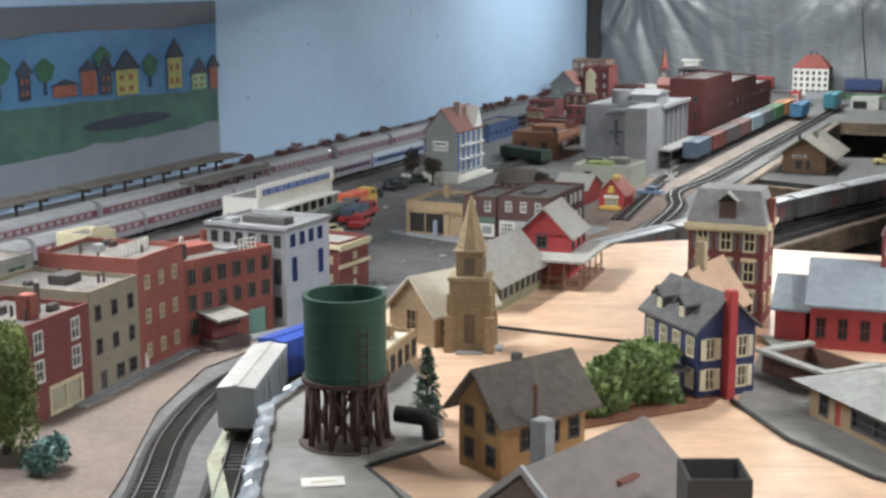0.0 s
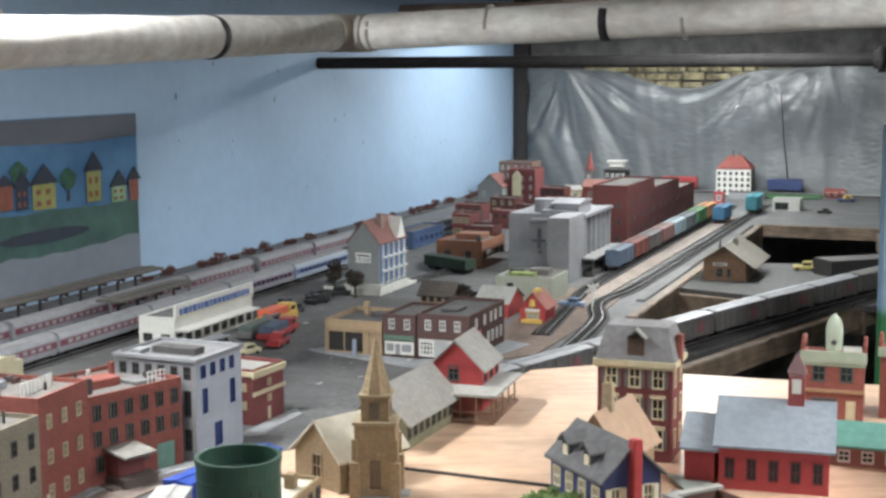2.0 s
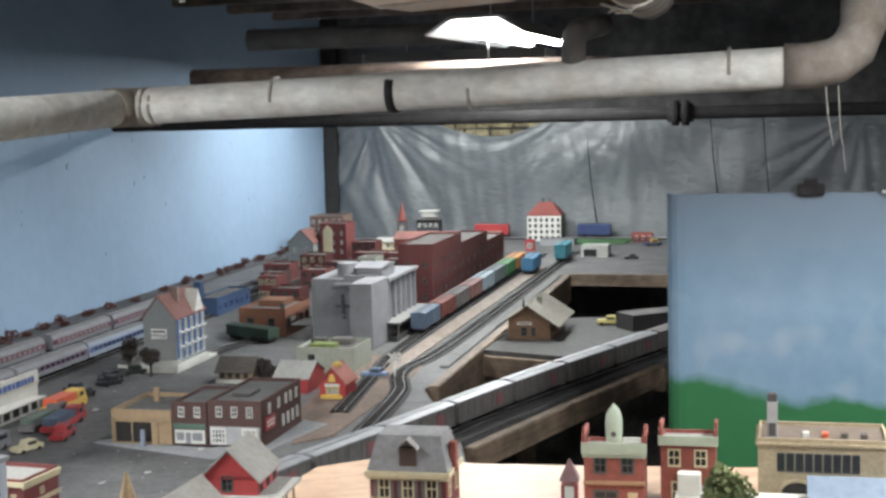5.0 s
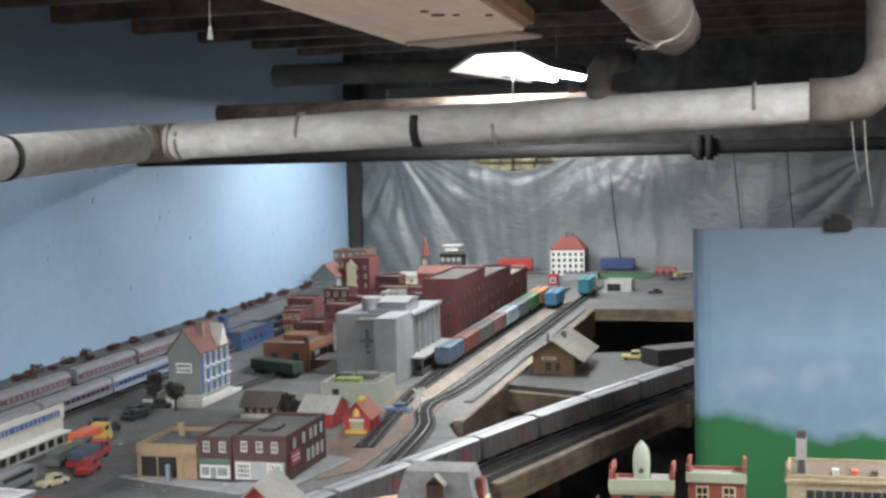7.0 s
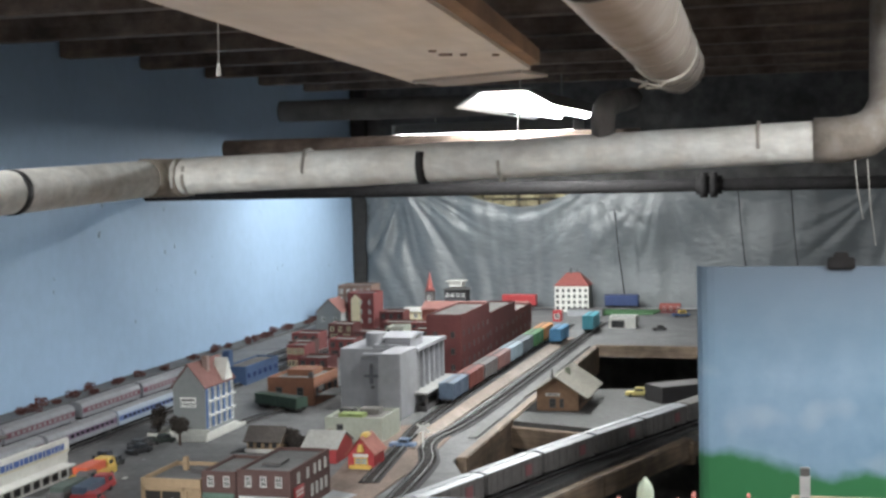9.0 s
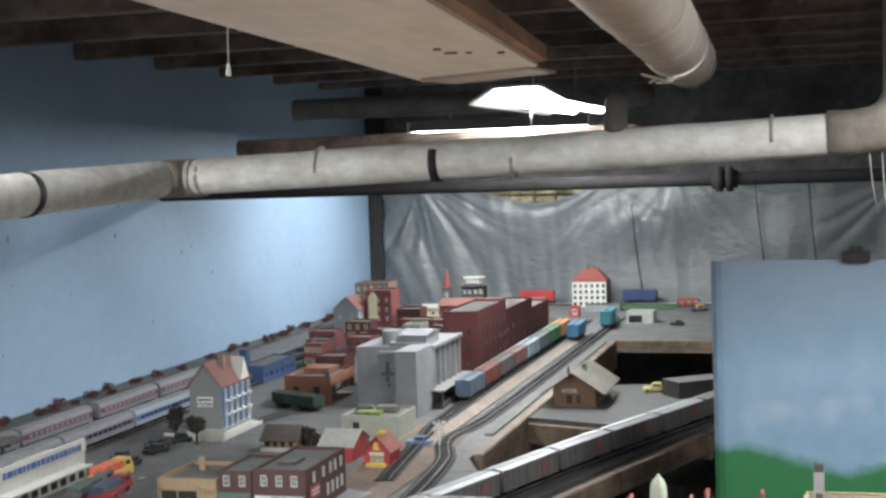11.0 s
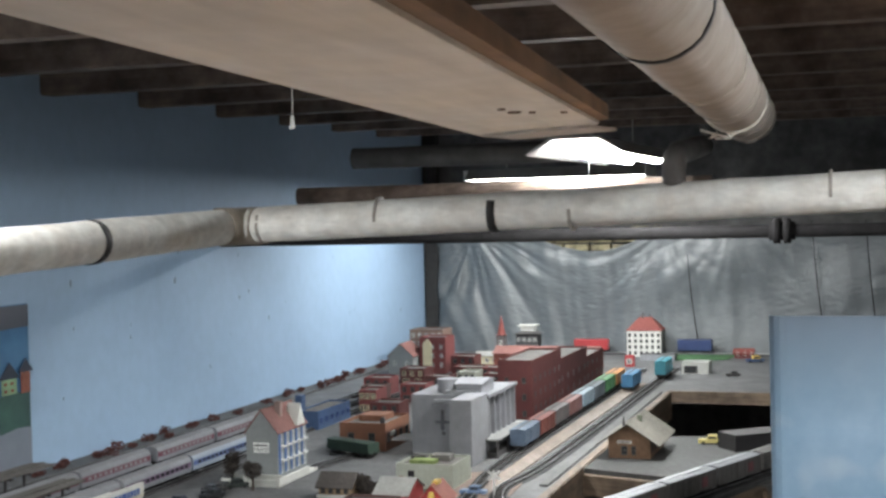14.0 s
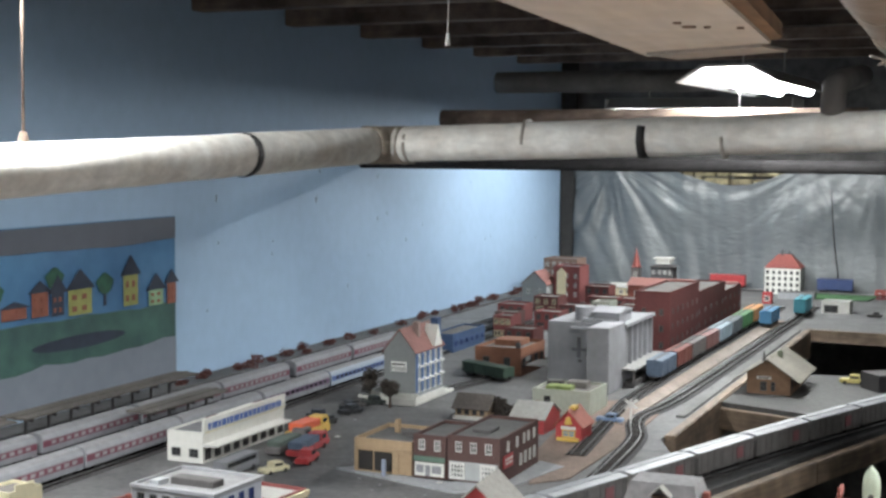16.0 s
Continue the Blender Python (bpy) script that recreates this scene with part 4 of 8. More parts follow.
Z = G + 0.0005
MAIN = [(-0.20, 0.55), (-0.228, 0.8), (-0.238, 1.05), (-0.245, 1.2), (-0.225, 1.355), (-0.17, 1.465), (-0.07, 1.56), (0.05, 1.68), (0.195, 1.85), (0.375, 2.045), (0.605, 2.295), (0.88, 2.57), (1.24, 2.92), (1.59, 3.265)]
main_pts = track(MAIN, Z)
track([(-0.14, 0.55), (-0.165, 0.85), (-0.178, 1.1), (-0.18, 1.25), (-0.15, 1.38), (-0.075, 1.475), (0.02, 1.575)], Z)
track([(0.17, 1.93), (0.33, 2.125), (0.55, 2.375), (0.81, 2.645), (1.15, 2.985), (1.5, 3.33)], Z + 0.0012)
for b in (0.215, 0.34):
    track([L(-4.4, b), L(-3.0, b), L(-1.6, b), L(-0.7, b + 0.02)], Z)
track([L(-4.4, 0.277), L(-3.0, 0.277), L(-1.2, 0.277)], Z)
track([L(-2.9, 1.0), L(-2.55, 0.96), L(-2.3, 0.94), L(-1.5, 0.935), L(-0.6, 0.935)], Z)
track([(0.30, 2.11), (0.36, 2.27), (0.42, 2.45), L(-2.55, 1.01), L(-2.3, 1.03), L(-1.5, 1.035), L(-0.55, 1.035)], Z)
track([L(-0.16, 0.12), L(-0.12, 0.5), L(-0.12, 1.2), L(-0.16, 2.2)], Z)
track([L(-2.25, 0.60), L(-1.9, 0.62), L(-1.5, 0.64)], Z)
track([L(-2.42, 0.56), L(-2.2, 0.60), L(-1.75, 0.66)], Z)
slab("kerb_strip", [(-0.155, 0.9), (-0.202, 1.12), (-0.2, 1.27), (-0.18, 1.36), (-0.1, 1.47), (-0.09, 1.45), (-0.165, 1.345), (-0.185, 1.27), (-0.19, 1.12), (-0.15, 0.95)][::-1], G + 0.006, mat("pale_green_strip", (0.36, 0.42, 0.33), 0.8, 0.3, 120, 0.3, second=(0.42, 0.36, 0.22), blotch=20), "pale painted strip between the curved tracks", "kerb", 0.005)
# ledge by the wall
structure("wall_ledge", boxes((0.002, 0.066, -5.5, -0.02, G, G + 0.007), bevel=0.002), mat("ledge_grey", (0.13, 0.132, 0.135), 0.85, 0.3, 60, 0.3), "dark ledge along the painted wall", "ledge", ROOM)

# ---- painted wall panel and sky board ----


def sky_mat():
    m = mat("painted_sky_board", (0.175, 0.28, 0.385), 0.35, 0.06, 20, 0.03, second=(0.235, 0.33, 0.43), blotch=5, spec=0.5)
    n, l = m.node_tree.nodes, m.node_tree.links
    b = n["Principled BSDF"]
    tex, sep = n.new("ShaderNodeTexCoord"), n.new("ShaderNodeSeparateXYZ")
    l.new(tex.outputs["Object"], sep.inputs[0])
    ns = n.new("ShaderNodeTexNoise")
    ns.inputs["Scale"].default_value, ns.inputs["Detail"].default_value = 7, 4
    l.new(tex.outputs["Object"], ns.inputs["Vector"])
    ma = n.new("ShaderNodeMath")
    ma.operation = "MULTIPLY_ADD"
    l.new(ns.outputs["Fac"], ma.inputs[0])
    ma.inputs[1].default_value = -0.11
    fall = n.new("ShaderNodeMath")             # the hills fall away to one side
    fall.operation = "MULTIPLY_ADD"
    l.new(sep.outputs[0], fall.inputs[0])
    fall.inputs[1].default_value = 0.13
    l.new(sep.outputs[2], fall.inputs[2])
    l.new(fall.outputs[0], ma.inputs[2])
    mr = n.new("ShaderNodeMapRange")
    mr.inputs["From Min"].default_value, mr.inputs["From Max"].default_value = 0.082, 0.1
    l.new(ma.outputs[0], mr.inputs["Value"])
    old = b.inputs["Base Color"].links[0].from_socket
    mx = n.new("ShaderNodeMix")
    mx.data_type = "RGBA"
    mx.inputs[6].default_value = (0.035, 0.15, 0.06, 1)
    l.new(mr.outputs["Result"], mx.inputs[0])
    # pale cloud dabs, and a duller, darker colour towards the top
    dab, dr = n.new("ShaderNodeTexNoise"), n.new("ShaderNodeMapRange")
    dab.inputs["Scale"].default_value, dab.inputs["Detail"].default_value = 13, 1
    l.new(tex.outputs["Object"], dab.inputs["Vector"])
    dr.inputs["From Min"].default_value, dr.inputs["From Max"].default_value, dr.inputs["To Max"].default_value = 0.58, 0.76, 0.36
    l.new(dab.outputs["Fac"], dr.inputs["Value"])
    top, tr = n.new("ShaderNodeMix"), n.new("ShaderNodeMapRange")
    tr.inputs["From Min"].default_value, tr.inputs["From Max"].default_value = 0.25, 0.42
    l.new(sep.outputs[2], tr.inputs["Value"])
    cl = n.new("ShaderNodeMix")
    cl.data_type = top.data_type = "RGBA"
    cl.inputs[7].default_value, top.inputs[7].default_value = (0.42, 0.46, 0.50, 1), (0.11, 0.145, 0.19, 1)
    l.new(dr.outputs["Result"], cl.inputs[0])
    l.new(old, cl.inputs[6])
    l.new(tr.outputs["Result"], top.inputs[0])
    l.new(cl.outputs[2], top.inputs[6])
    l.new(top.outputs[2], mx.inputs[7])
    l.new(mx.outputs[2], b.inputs["Base Color"])
    return m


board = thing("sky_board", base_pose((0.757, 1.987), (0.757 + BX.x, 1.987 + BX.y), 0.95), "upright board painted with blue sky, faint clouds and green hills", "backdrop board")
bm = bmesh.new()
n = 30
prev = None
for i in range(n + 1):
    x = (i / n) ** 1.8
    y = 0.004 * math.sin(x * 9) + 0.018 * math.exp(-x / 0.008)
    ring = [bm.verts.new((x, yy, zz)) for yy, zz in ((y, 0), (y, 0.418), (y + 0.005, 0.418), (y + 0.005, 0))]
    if prev:
        for k in range(4):
            bm.faces.new((prev[k], prev[(k + 1) % 4], ring[(k + 1) % 4], ring[k]))
    else:
        bm.faces.new(ring)
    prev = ring
bm.faces.new(prev[::-1])
bmesh.ops.recalc_face_normals(bm, faces=bm.faces[:])
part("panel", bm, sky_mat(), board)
part("clip", boxes((0.185, 0.223, -0.004, 0.012, 0.414, 0.431), (0.194, 0.214, -0.006, 0.014, 0.428, 0.438), bevel=0.002), iron_m, board, "dark clamp on the top edge")
part("brace", boxes((0.10, 0.14, 0.0095, 0.034, -0.94, 0.40), (0.9, 0.94, 0.006, 0.03, -0.94, 0.40)), pine_edge, board)
part("cable", tube(bmesh.new(), [(0.30, -0.004, 0.42), (0.36, -0.012, 0.40), (0.40, -0.014, 0.34), (0.42, -0.012, 0.27)], 0.003, 8), string_m, board, "pale cable over the edge")

sky_blue = mat("mural_sky", (0.065, 0.18, 0.33), 0.5, 0.1, 30, 0.03, second=(0.04, 0.12, 0.25), blotch=6)
mural_green = mat("mural_green", (0.05, 0.12, 0.10), 0.55, 0.2, 30, 0.03, second=(0.03, 0.07, 0.07), blotch=8)
mural_grey = mat("mural_grey", (0.19, 0.215, 0.26), 0.5, 0.08, 30, 0.03, blotch=5)
m_dark = mat("mural_dark", (0.025, 0.035, 0.06), 0.6, 0.2, 60, 0.0)
m_yel = mat("mural_yellow", (0.30, 0.31, 0.10), 0.6, 0.2, 60, 0.0)
m_or = mat("mural_orange", (0.24, 0.085, 0.055), 0.6, 0.2, 60, 0.0)
m_tree = mat("mural_tree", (0.025, 0.10, 0.06), 0.6, 0.3, 60, 0.0)
mural = thing("wall_mural", ROOM @ pose(0, 0, 0), "painted panel of toy houses and trees above green water", "mural")


def flat_shape(outline, x, material, name):
    """A thin painted shape on the panel, outline in (a, z)."""
    bm = bmesh.new()
    f = [bm.verts.new((x, a, z)) for a, z in outline]
    k = [bm.verts.new((x - 0.0012, a, z)) for a, z in outline]
    bm.faces.new(f)
    bm.faces.new(k[::-1])
    for i in range(len(f)):
        j = (i + 1) % len(f)
        bm.faces.new((f[i], f[j], k[j], k[i]))
    bmesh.ops.recalc_face_normals(bm, faces=bm.faces[:])
    return part(name, bm, material, mural)


part("panel", boxes((0.001, 0.006, -4.3, -2.60, 1.02, 1.362), bevel=0.001), sky_blue, mural)
# the shadow over the panel's top, laid on as a dark grey band
top = [(-4.29, 1.36), (-2.602, 1.36), (-2.602, 1.315)] + [(-2.602 - 1.688 * i / 24, 1.312 + 0.012 * noise.noise(Vector((i * 0.6, 3, 0)))) for i in range(1, 25)]
flat_shape(top, 0.0076, mat("mural_shade", (0.09, 0.10, 0.125), 0.5, 0.08, 30, 0.03, blotch=5), "grey_band")
hill = [(-4.29, 1.03), (-2.603, 1.03)] + [(-2.603 - 1.687 * i / 40, 1.178 + 0.0005 * i + 0.006 * noise.noise(Vector((i * 0.5, 0, 0)))) for i in range(41)]
flat_shape(hill, 0.0072, mural_green, "green_bank")
water = [(-4.29, 1.022), (-2.603, 1.022), (-2.603, 1.105)] + [(-2.603 - 1.687 * i / 40, 1.103 - 0.0006 * i + 0.012 * noise.noise(Vector((i * 0.45, 5, 0)))) for i in range(1, 41)]
flat_shape(water, 0.0084, mural_grey, "grey_water")
boat = [(-3.02 + 0.02 * math.cos(t) * (1 if math.cos(t) < 0 else 0) + 0.11 + 0.13 * math.cos(t), 1.135 + 0.013 * math.sin(t)) for t in np.linspace(0, math.tau, 20)[:-1]]
flat_shape(boat, 0.0084, m_dark, "dark_reeds")


def m_house(a0, a1, z0, z1, z2, wm):
    flat_shape([(a0, z0), (a1, z0), (a1, z1), (a0, z1)], 0.0096, wm, "house")
    flat_shape([(a0 - 0.01, z1), (a1 + 0.01, z1), ((a0 + a1) / 2, z2)], 0.0106, m_dark, "house_roof")
    k = (a1 - a0) / 7
    for i in (1, 4):
        for z in (z0 + (z1 - z0) * 0.15, z0 + (z1 - z0) * 0.6):
            flat_shape([(a0 + i * k, z), (a0 + (i + 1.3) * k, z), (a0 + (i + 1.3) * k, z + (z1 - z0) * .2), (a0 + i * k, z + (z1 - z0) * .2)], 0.0106, m_or, "house_window")


def m_bush(a, z, r):
    flat_shape([(a - 0.004, z - r * 2.2), (a + 0.004, z - r * 2.2), (a + 0.003, z), (a - 0.003, z)], 0.0092, m_dark, "tree_trunk")
    flat_shape([(a + r * 1.25 * (1 + 0.12 * math.sin(5 * t)) * math.cos(t), z + r * (1 + 0.1 * math.cos(4 * t)) * math.sin(t)) for t in np.linspace(0, math.tau, 22)[:-1]], 0.0096, m_tree, "tree_crown")


m_house(-2.956, -2.887, 1.187, 1.236, 1.275, m_yel)
m_house(-2.785, -2.738, 1.188, 1.25, 1.29, m_yel)
m_house(-2.700, -2.650, 1.180, 1.212, 1.246, mat("mural_pale", (0.25, 0.38, 0.22), 0.6, 0.2, 60, 0.0))
m_house(-2.635, -2.604, 1.178, 1.222, 1.25, m_or)
m_house(-3.06, -3.015, 1.195, 1.24, 1.262, m_or)
m_house(-3.005, -2.97, 1.192, 1.235, 1.268, m_dark)
m_house(-3.14, -3.075, 1.197, 1.218, 1.23, m_or)
m_house(-3.23, -3.2, 1.2, 1.245, 1.27, m_dark)
m_house(-3.42, -3.36, 1.2, 1.24, 1.262, m_or)
m_house(-3.66, -3.6, 1.2, 1.25, 1.275, m_yel)
for a, z, r in ((-3.16, 1.248, 0.02), (-2.845, 1.24, 0.02), (-2.995, 1.262, 0.02), (-3.28, 1.255, 0.024), (-3.34, 1.25, 0.026), (-3.5, 1.25, 0.025)):
    m_bush(a, z, r)

# ---- brick row on the curve ----


def roof_bits(t, some, material=None):
    """Small boxes, hatches and chimneys on a roof: (name, x, y, z, sx, sy, sz)."""
    for nm, x, y, z, sx, sy, sz, mt in some:
        part(nm, boxes((x, x + sx, y, y + sy, z, z + sz), bevel=min(sx, sy, sz) * 0.08), mt, t)


A0, A1, A2, A3, A4 = (-0.383, 1.223), (-0.348, 1.318), (-0.318, 1.401), (-0.287, 1.491), (-0.201, 1.588)
w = dist(A0, A1)
t = building("brick_shop", "two-storey dark red brick corner shop with a cream shopfront", A0, A1, 0.10, G, 0.097, brick_dark, front=rows(w, 2, 1, 0.013, 0.02, 0.068, 0, 0.012, 0.018) + rows(w, 2, 1, 0.013, 0.02, 0.04, 0, 0.012, 0.018) + [(w * 0.32, 0.004, w * 0.5, 0.026, cream_trim, mat("shop_cream_pane", (0.45, 0.42, 0.3), 0.3, 0.2, 60, 0.0), (1, 0))],
             left=rows(0.10, 3, 2, 0.011, 0.018, 0.03, 0.034), group="brick row")
roof_bits(t, [("chimney", 0.035, 0.02, 0.093, 0.016, 0.016, 0.024, brick_red), ("roof_hatch", 0.03, 0.06, 0.093, 0.025, 0.02, 0.008, dark_trim), ("vent", 0.062, 0.03, 0.093, 0.004, 0.004, 0.03, dark_trim)])
w = dist(A1, A2)
t = building("brick_building", "narrow three-storey beige brick building with dark windows", A1, A2, 0.13, G, 0.107, beige_wall, trim=dark_trim, front=rows(w, 3, 2, 0.0085, 0.015, 0.042, 0.034) + [(w * .5, 0.009, 0.012, 0.014), (w * .76, 0.009, 0.012, 0.014)],
             doors=[("f", w * 0.17, 0.001, 0.011, 0.022, dark_trim)], group="brick row")
roof_bits(t, [("roof_hatch", 0.035, 0.05, 0.103, 0.028, 0.022, 0.01, dark_trim)])
w = dist(A2, A3)
t = building("brick_building", "three-storey red brick building with paired cream windows", A2, A3, 0.12, G, 0.123, brick_red, trim=cream_trim, front=rows(w, 3, 3, 0.0085, 0.014, 0.015, 0.037, 0.014, 0.016), doors=[("f", w * 0.09, 0.001, 0.009, 0.02, white_trim)], group="brick row")
roof_bits(t, [("roof_railing", 0.02 + 0.0075 * i, 0.03, 0.119, 0.003, 0.003, 0.014, white_trim) for i in range(8)])
w = dist(A3, A4)
t = building("brick_warehouse", "long red brick warehouse with a loading dock and green door", A3, A4, 0.12, G, 0.102, brick_red, trim=dark_trim, pane=mat("sage_pane", (0.13, 0.16, 0.14), 0.3, 0.2, 60, 0.0), front=rows(w, 6, 2, 0.0095, 0.0165, 0.046, 0.029) + [(w * .53, 0.018, 0.0095, 0.0165), (w * .06, 0.018, 0.0095, 0.0165)],
             doors=[("f", w * 0.71, 0.001, 0.026, 0.03, mat("green_door", (0.16, 0.36, 0.29), 0.6, 0.15, 90))], group="brick row")
part("dock", boxes((w * .14, w * .5, -0.034, -0.0005, 0.0, 0.012), (w * .5, w * .62, -0.02, -0.0005, 0.0, 0.006), (w * .04, w * .14, -0.03, -0.004, 0.0, 0.005), bevel=0.0008), mat("dock_timber", (0.17, 0.13, 0.115), 0.8, 0.3, 90), t, "grey timber loading dock")
part("shed", boxes((w * .16, w * .44, -0.02, -0.0005, 0.0125, 0.034)), brick_dark, t)
part("dock_roof", extrude_x(bmesh.new(), [(-0.04, 0.036), (-0.0005, 0.041), (-0.0005, 0.0435), (-0.04, 0.0385)], w * .12, w * .46), mat("dock_roof", (0.27, 0.26, 0.235), 0.85, 0.25, 120, 0.3), t, "weathered grey sloping dock roof")
roof_bits(t, [("skylight", 0.025, 0.04, 0.098, 0.05, 0.03, 0.01, brick_red), ("chimney", 0.018, 0.025, 0.098, 0.007, 0.007, 0.018, dark_trim), ("roof_hatch", 0.08, 0.02, 0.098, 0.03, 0.03, 0.004, roof_grey), ("chimney", 0.085, 0.07, 0.098, 0.006, 0.006, 0.02, brick_red), ("vent", 0.06, 0.08, 0.098, 0.004, 0.004, 0.014, white_trim)])
for i in range(5):
    part("sign_frame", boxes((w * .74 + i * 0.006, w * .74 + i * 0.006 + 0.0012, 0.018, 0.0192, 0.098, 0.112)), white_trim, t)
part("sign_frame", boxes((w * .73, w * .93, 0.018, 0.0192, 0.11, 0.1115), (w * .73, w * .93, 0.018, 0.0192, 0.105, 0.106)), white_trim, t)

B0, B1 = (-0.184, 1.589), (-0.141, 1.677)
w = dist(B0, B1)
arch = [(w * (0.1 + 0.21 * i), 0.098, 0.009, 0.014, blue_pane, blue_pane, (0, 0)) for i in range(4)] + [(w * 0.13, 0.056, 0.009, 0.028, blue_pane, blue_pane, (0, 0)), (w * 0.74, 0.056, 0.009, 0.028, blue_pane, blue_pane, (0, 0)), (w * .38, 0.012, 0.014, 0.026, blue_pane, blue_pane, (0, 0))]
# lit front in the pale wall, shaded sides in the dim one
t = building("bank_building", "tall pale blue-white bank with slim blue windows and shade-toned grey sides", B0, B1, 0.115, G, 0.122, pale_wall, side_mat=dim_wall, front=arch, left=[(0.115 * (0.08 + 0.155 * i), 0.098, 0.009, 0.014, dark_trim) for i in range(6)] + [(0.115 * (0.08 + 0.155 * i), 0.054, 0.009, 0.03, dark_trim) for i in range(6)] + [(0.115 * (0.08 + 0.155 * i), 0.014, 0.009, 0.024, dark_trim) for i in range(6)],
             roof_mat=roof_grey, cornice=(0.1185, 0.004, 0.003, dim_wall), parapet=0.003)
roof_bits(t, [("skylight", 0.028, 0.02, 0.119, 0.022, 0.06, 0.008, dark_trim), ("roof_hatch", 0.012, 0.085, 0.119, 0.02, 0.014, 0.006, concrete)])
C0, C1 = (-0.134, 1.752), (-0.100, 1.816)
w = dist(C0, C1)
t = building("brick_shop", "square dark red brick shop with cream cornices", C0, C1, 0.085, G, 0.072, brick_dark, trim=cream_trim, pane=mat("cream_pane", (0.6, 0.55, 0.4), 0.4, 0.1, 60, 0.0), roof_mat=roof_pale, front=[(w * .46, 0.047, 0.008, 0.008), (w * .46, 0.026, 0.008, 0.008)], doors=[("f", w * .46, 0.001, 0.009, 0.017, cream_trim)], left=rows(0.085, 3, 2, 0.007, 0.01, 0.02, 0.024),
             cornice=(0.064, 0.006, 0.003, cream_trim))
part("cornice", boxes((-0.002, w + 0.002, -0.002, 0.0002, 0.038, 0.043), (w - .0002, w + .002, 0, 0.085, 0.038, 0.043)), cream_trim, t)
slab("pavement", [(-0.15, 1.70), (-0.118, 1.71), (-0.075, 1.80), (-0.085, 1.835)], G + 0.003, concrete, "pale strip of pavement by the shop", "pavement", 0.003)
# vents, flues and boxes scattered over the roofs of the row
rng = random.Random(77)
for (p, q), depth, top in (((A0, A1), 0.10, 0.093), ((A1, A2), 0.13, 0.103), ((A2, A3), 0.12, 0.119), ((A3, A4), 0.12, 0.098)):
    w, m = dist(p, q), base_pose(p, q, G)
    for k in range(7):
        x, y = rng.uniform(0.012, w - 0.02), rng.uniform(0.02, depth - 0.03)
        t = thing("roof_vent" if k % 3 else "roof_box", m @ pose(x, y, top), ("small dark flue pipe" if k % 3 else "low weathered box") + " standing on the gravel roof", "roof fitting", "roof fittings")
        if k % 3:
            part("pipe", cone(bmesh.new(), 0, 0, 0, rng.uniform(0.006, 0.014), 0.0016, 0.0014, 8), dark_trim if k % 2 else tank_leg, t)
        else:
            part("box", boxes((0, rng.uniform(0.007, 0.014), 0, rng.uniform(0.006, 0.012), 0, rng.uniform(0.004, 0.008)), bevel=0.0006), (concrete, dark_trim, brick_brown)[k // 3], t)
# buildings behind the row
t = building("false_front_shop", "cream stepped false-front building behind the brick row", (-0.449, 1.703), (-0.422, 1.75), 0.05, G, 0.092, cream_wall, roof_mat=gravel_roof, parapet=0.003)
part("crest", boxes((0.012, 0.042, 0.0004, 0.003, 0.092, 0.10)), cream_wall, t)
building("grey_warehouse", "low grey warehouse with small green windows", (-0.56, 1.52), (-0.50, 1.65), 0.10, G, 0.082, mat("drab_wall", (0.29, 0.28, 0.25), 0.8, 0.2, 60), trim=green_trim, front=[(0.10, 0.06, 0.012, 0.01), (0.115, 0.06, 0.012, 0.01)], roof_mat=gravel_roof)
building("tan_building", "tall tan building with dark windows", (-0.66, 1.62), (-0.60, 1.74), 0.10, G, 0.095, beige_wall, trim=dark_trim, front=rows(0.134, 3, 2, 0.01, 0.02, 0.02, 0.04), right=rows(0.1, 3, 2, 0.01, 0.02, 0.02, 0.04))

# ---- corner shops and the streets behind ----
S0 = Vector((-0.06, 2.207, 0))


def along(k, back=0.0):
    p = S0 + k * BX + back * AX
    return (p.x, p.y)


t = building("garage", "tan one-storey garage with a wide open bay", along(0), along(0.1), 0.125, G + 0.003, 0.052, tan_wall, roof_mat=mat("dark_roof", (0.11, 0.11, 0.11), 0.85, 0.3, 120), parapet=0.006)
# no true opening: a dark plate gives the shade within the bay
part("bay_dark", boxes((0.008, 0.068, -0.0012, 0.0003, 0.003, 0.034)), mat("bay_shadow", (0.025, 0.022, 0.02), 0.9, 0.2, 40), t, "dark plate for the shade inside the garage bay")
part("bay_frame", boxes((0.003, 0.008, -0.003, 0.0, 0, 0.04), (0.068, 0.078, -0.003, 0.0, 0, 0.04), (0.003, 0.097, -0.003, 0.0, 0.034, 0.04), (0.034, 0.036, -0.002, 0, 0, 0.034)), tan_wall, t)
part("pump", boxes((0.057, 0.063, -0.02, -0.014, 0, 0.026), bevel=0.001), mat("pump_blue", (0.3, 0.36, 0.5), 0.5, 0.1, 60), t, "pale blue petrol pump")
roof_bits(t, [("chimney", 0.03, 0.085, 0.046, 0.008, 0.008, 0.022, tan_wall), ("skylight", 0.05, 0.07, 0.046, 0.04, 0.025, 0.007, dark_trim)])
t = building("brick_shop", "brown brick shop with a green and white shopfront", along(0.1025), along(0.158), 0.12, G + 0.003, 0.066, brick_brown, front=rows(0.055, 2, 1, 0.009, 0.015, 0.044, 0, 0.01), parapet=0.004, roof_mat=mat("dark_roof", (0.11, 0.11, 0.11)), group="corner shops")
part("shopfront", boxes((0.003, 0.052, -0.001, -0.0001, 0.003, 0.024)), white_wall, t, "white shopfront")
part("awning", boxes((0.001, 0.054, -0.004, -0.0001, 0.026, 0.034), bevel=0.001), green_trim, t, "green fascia board")
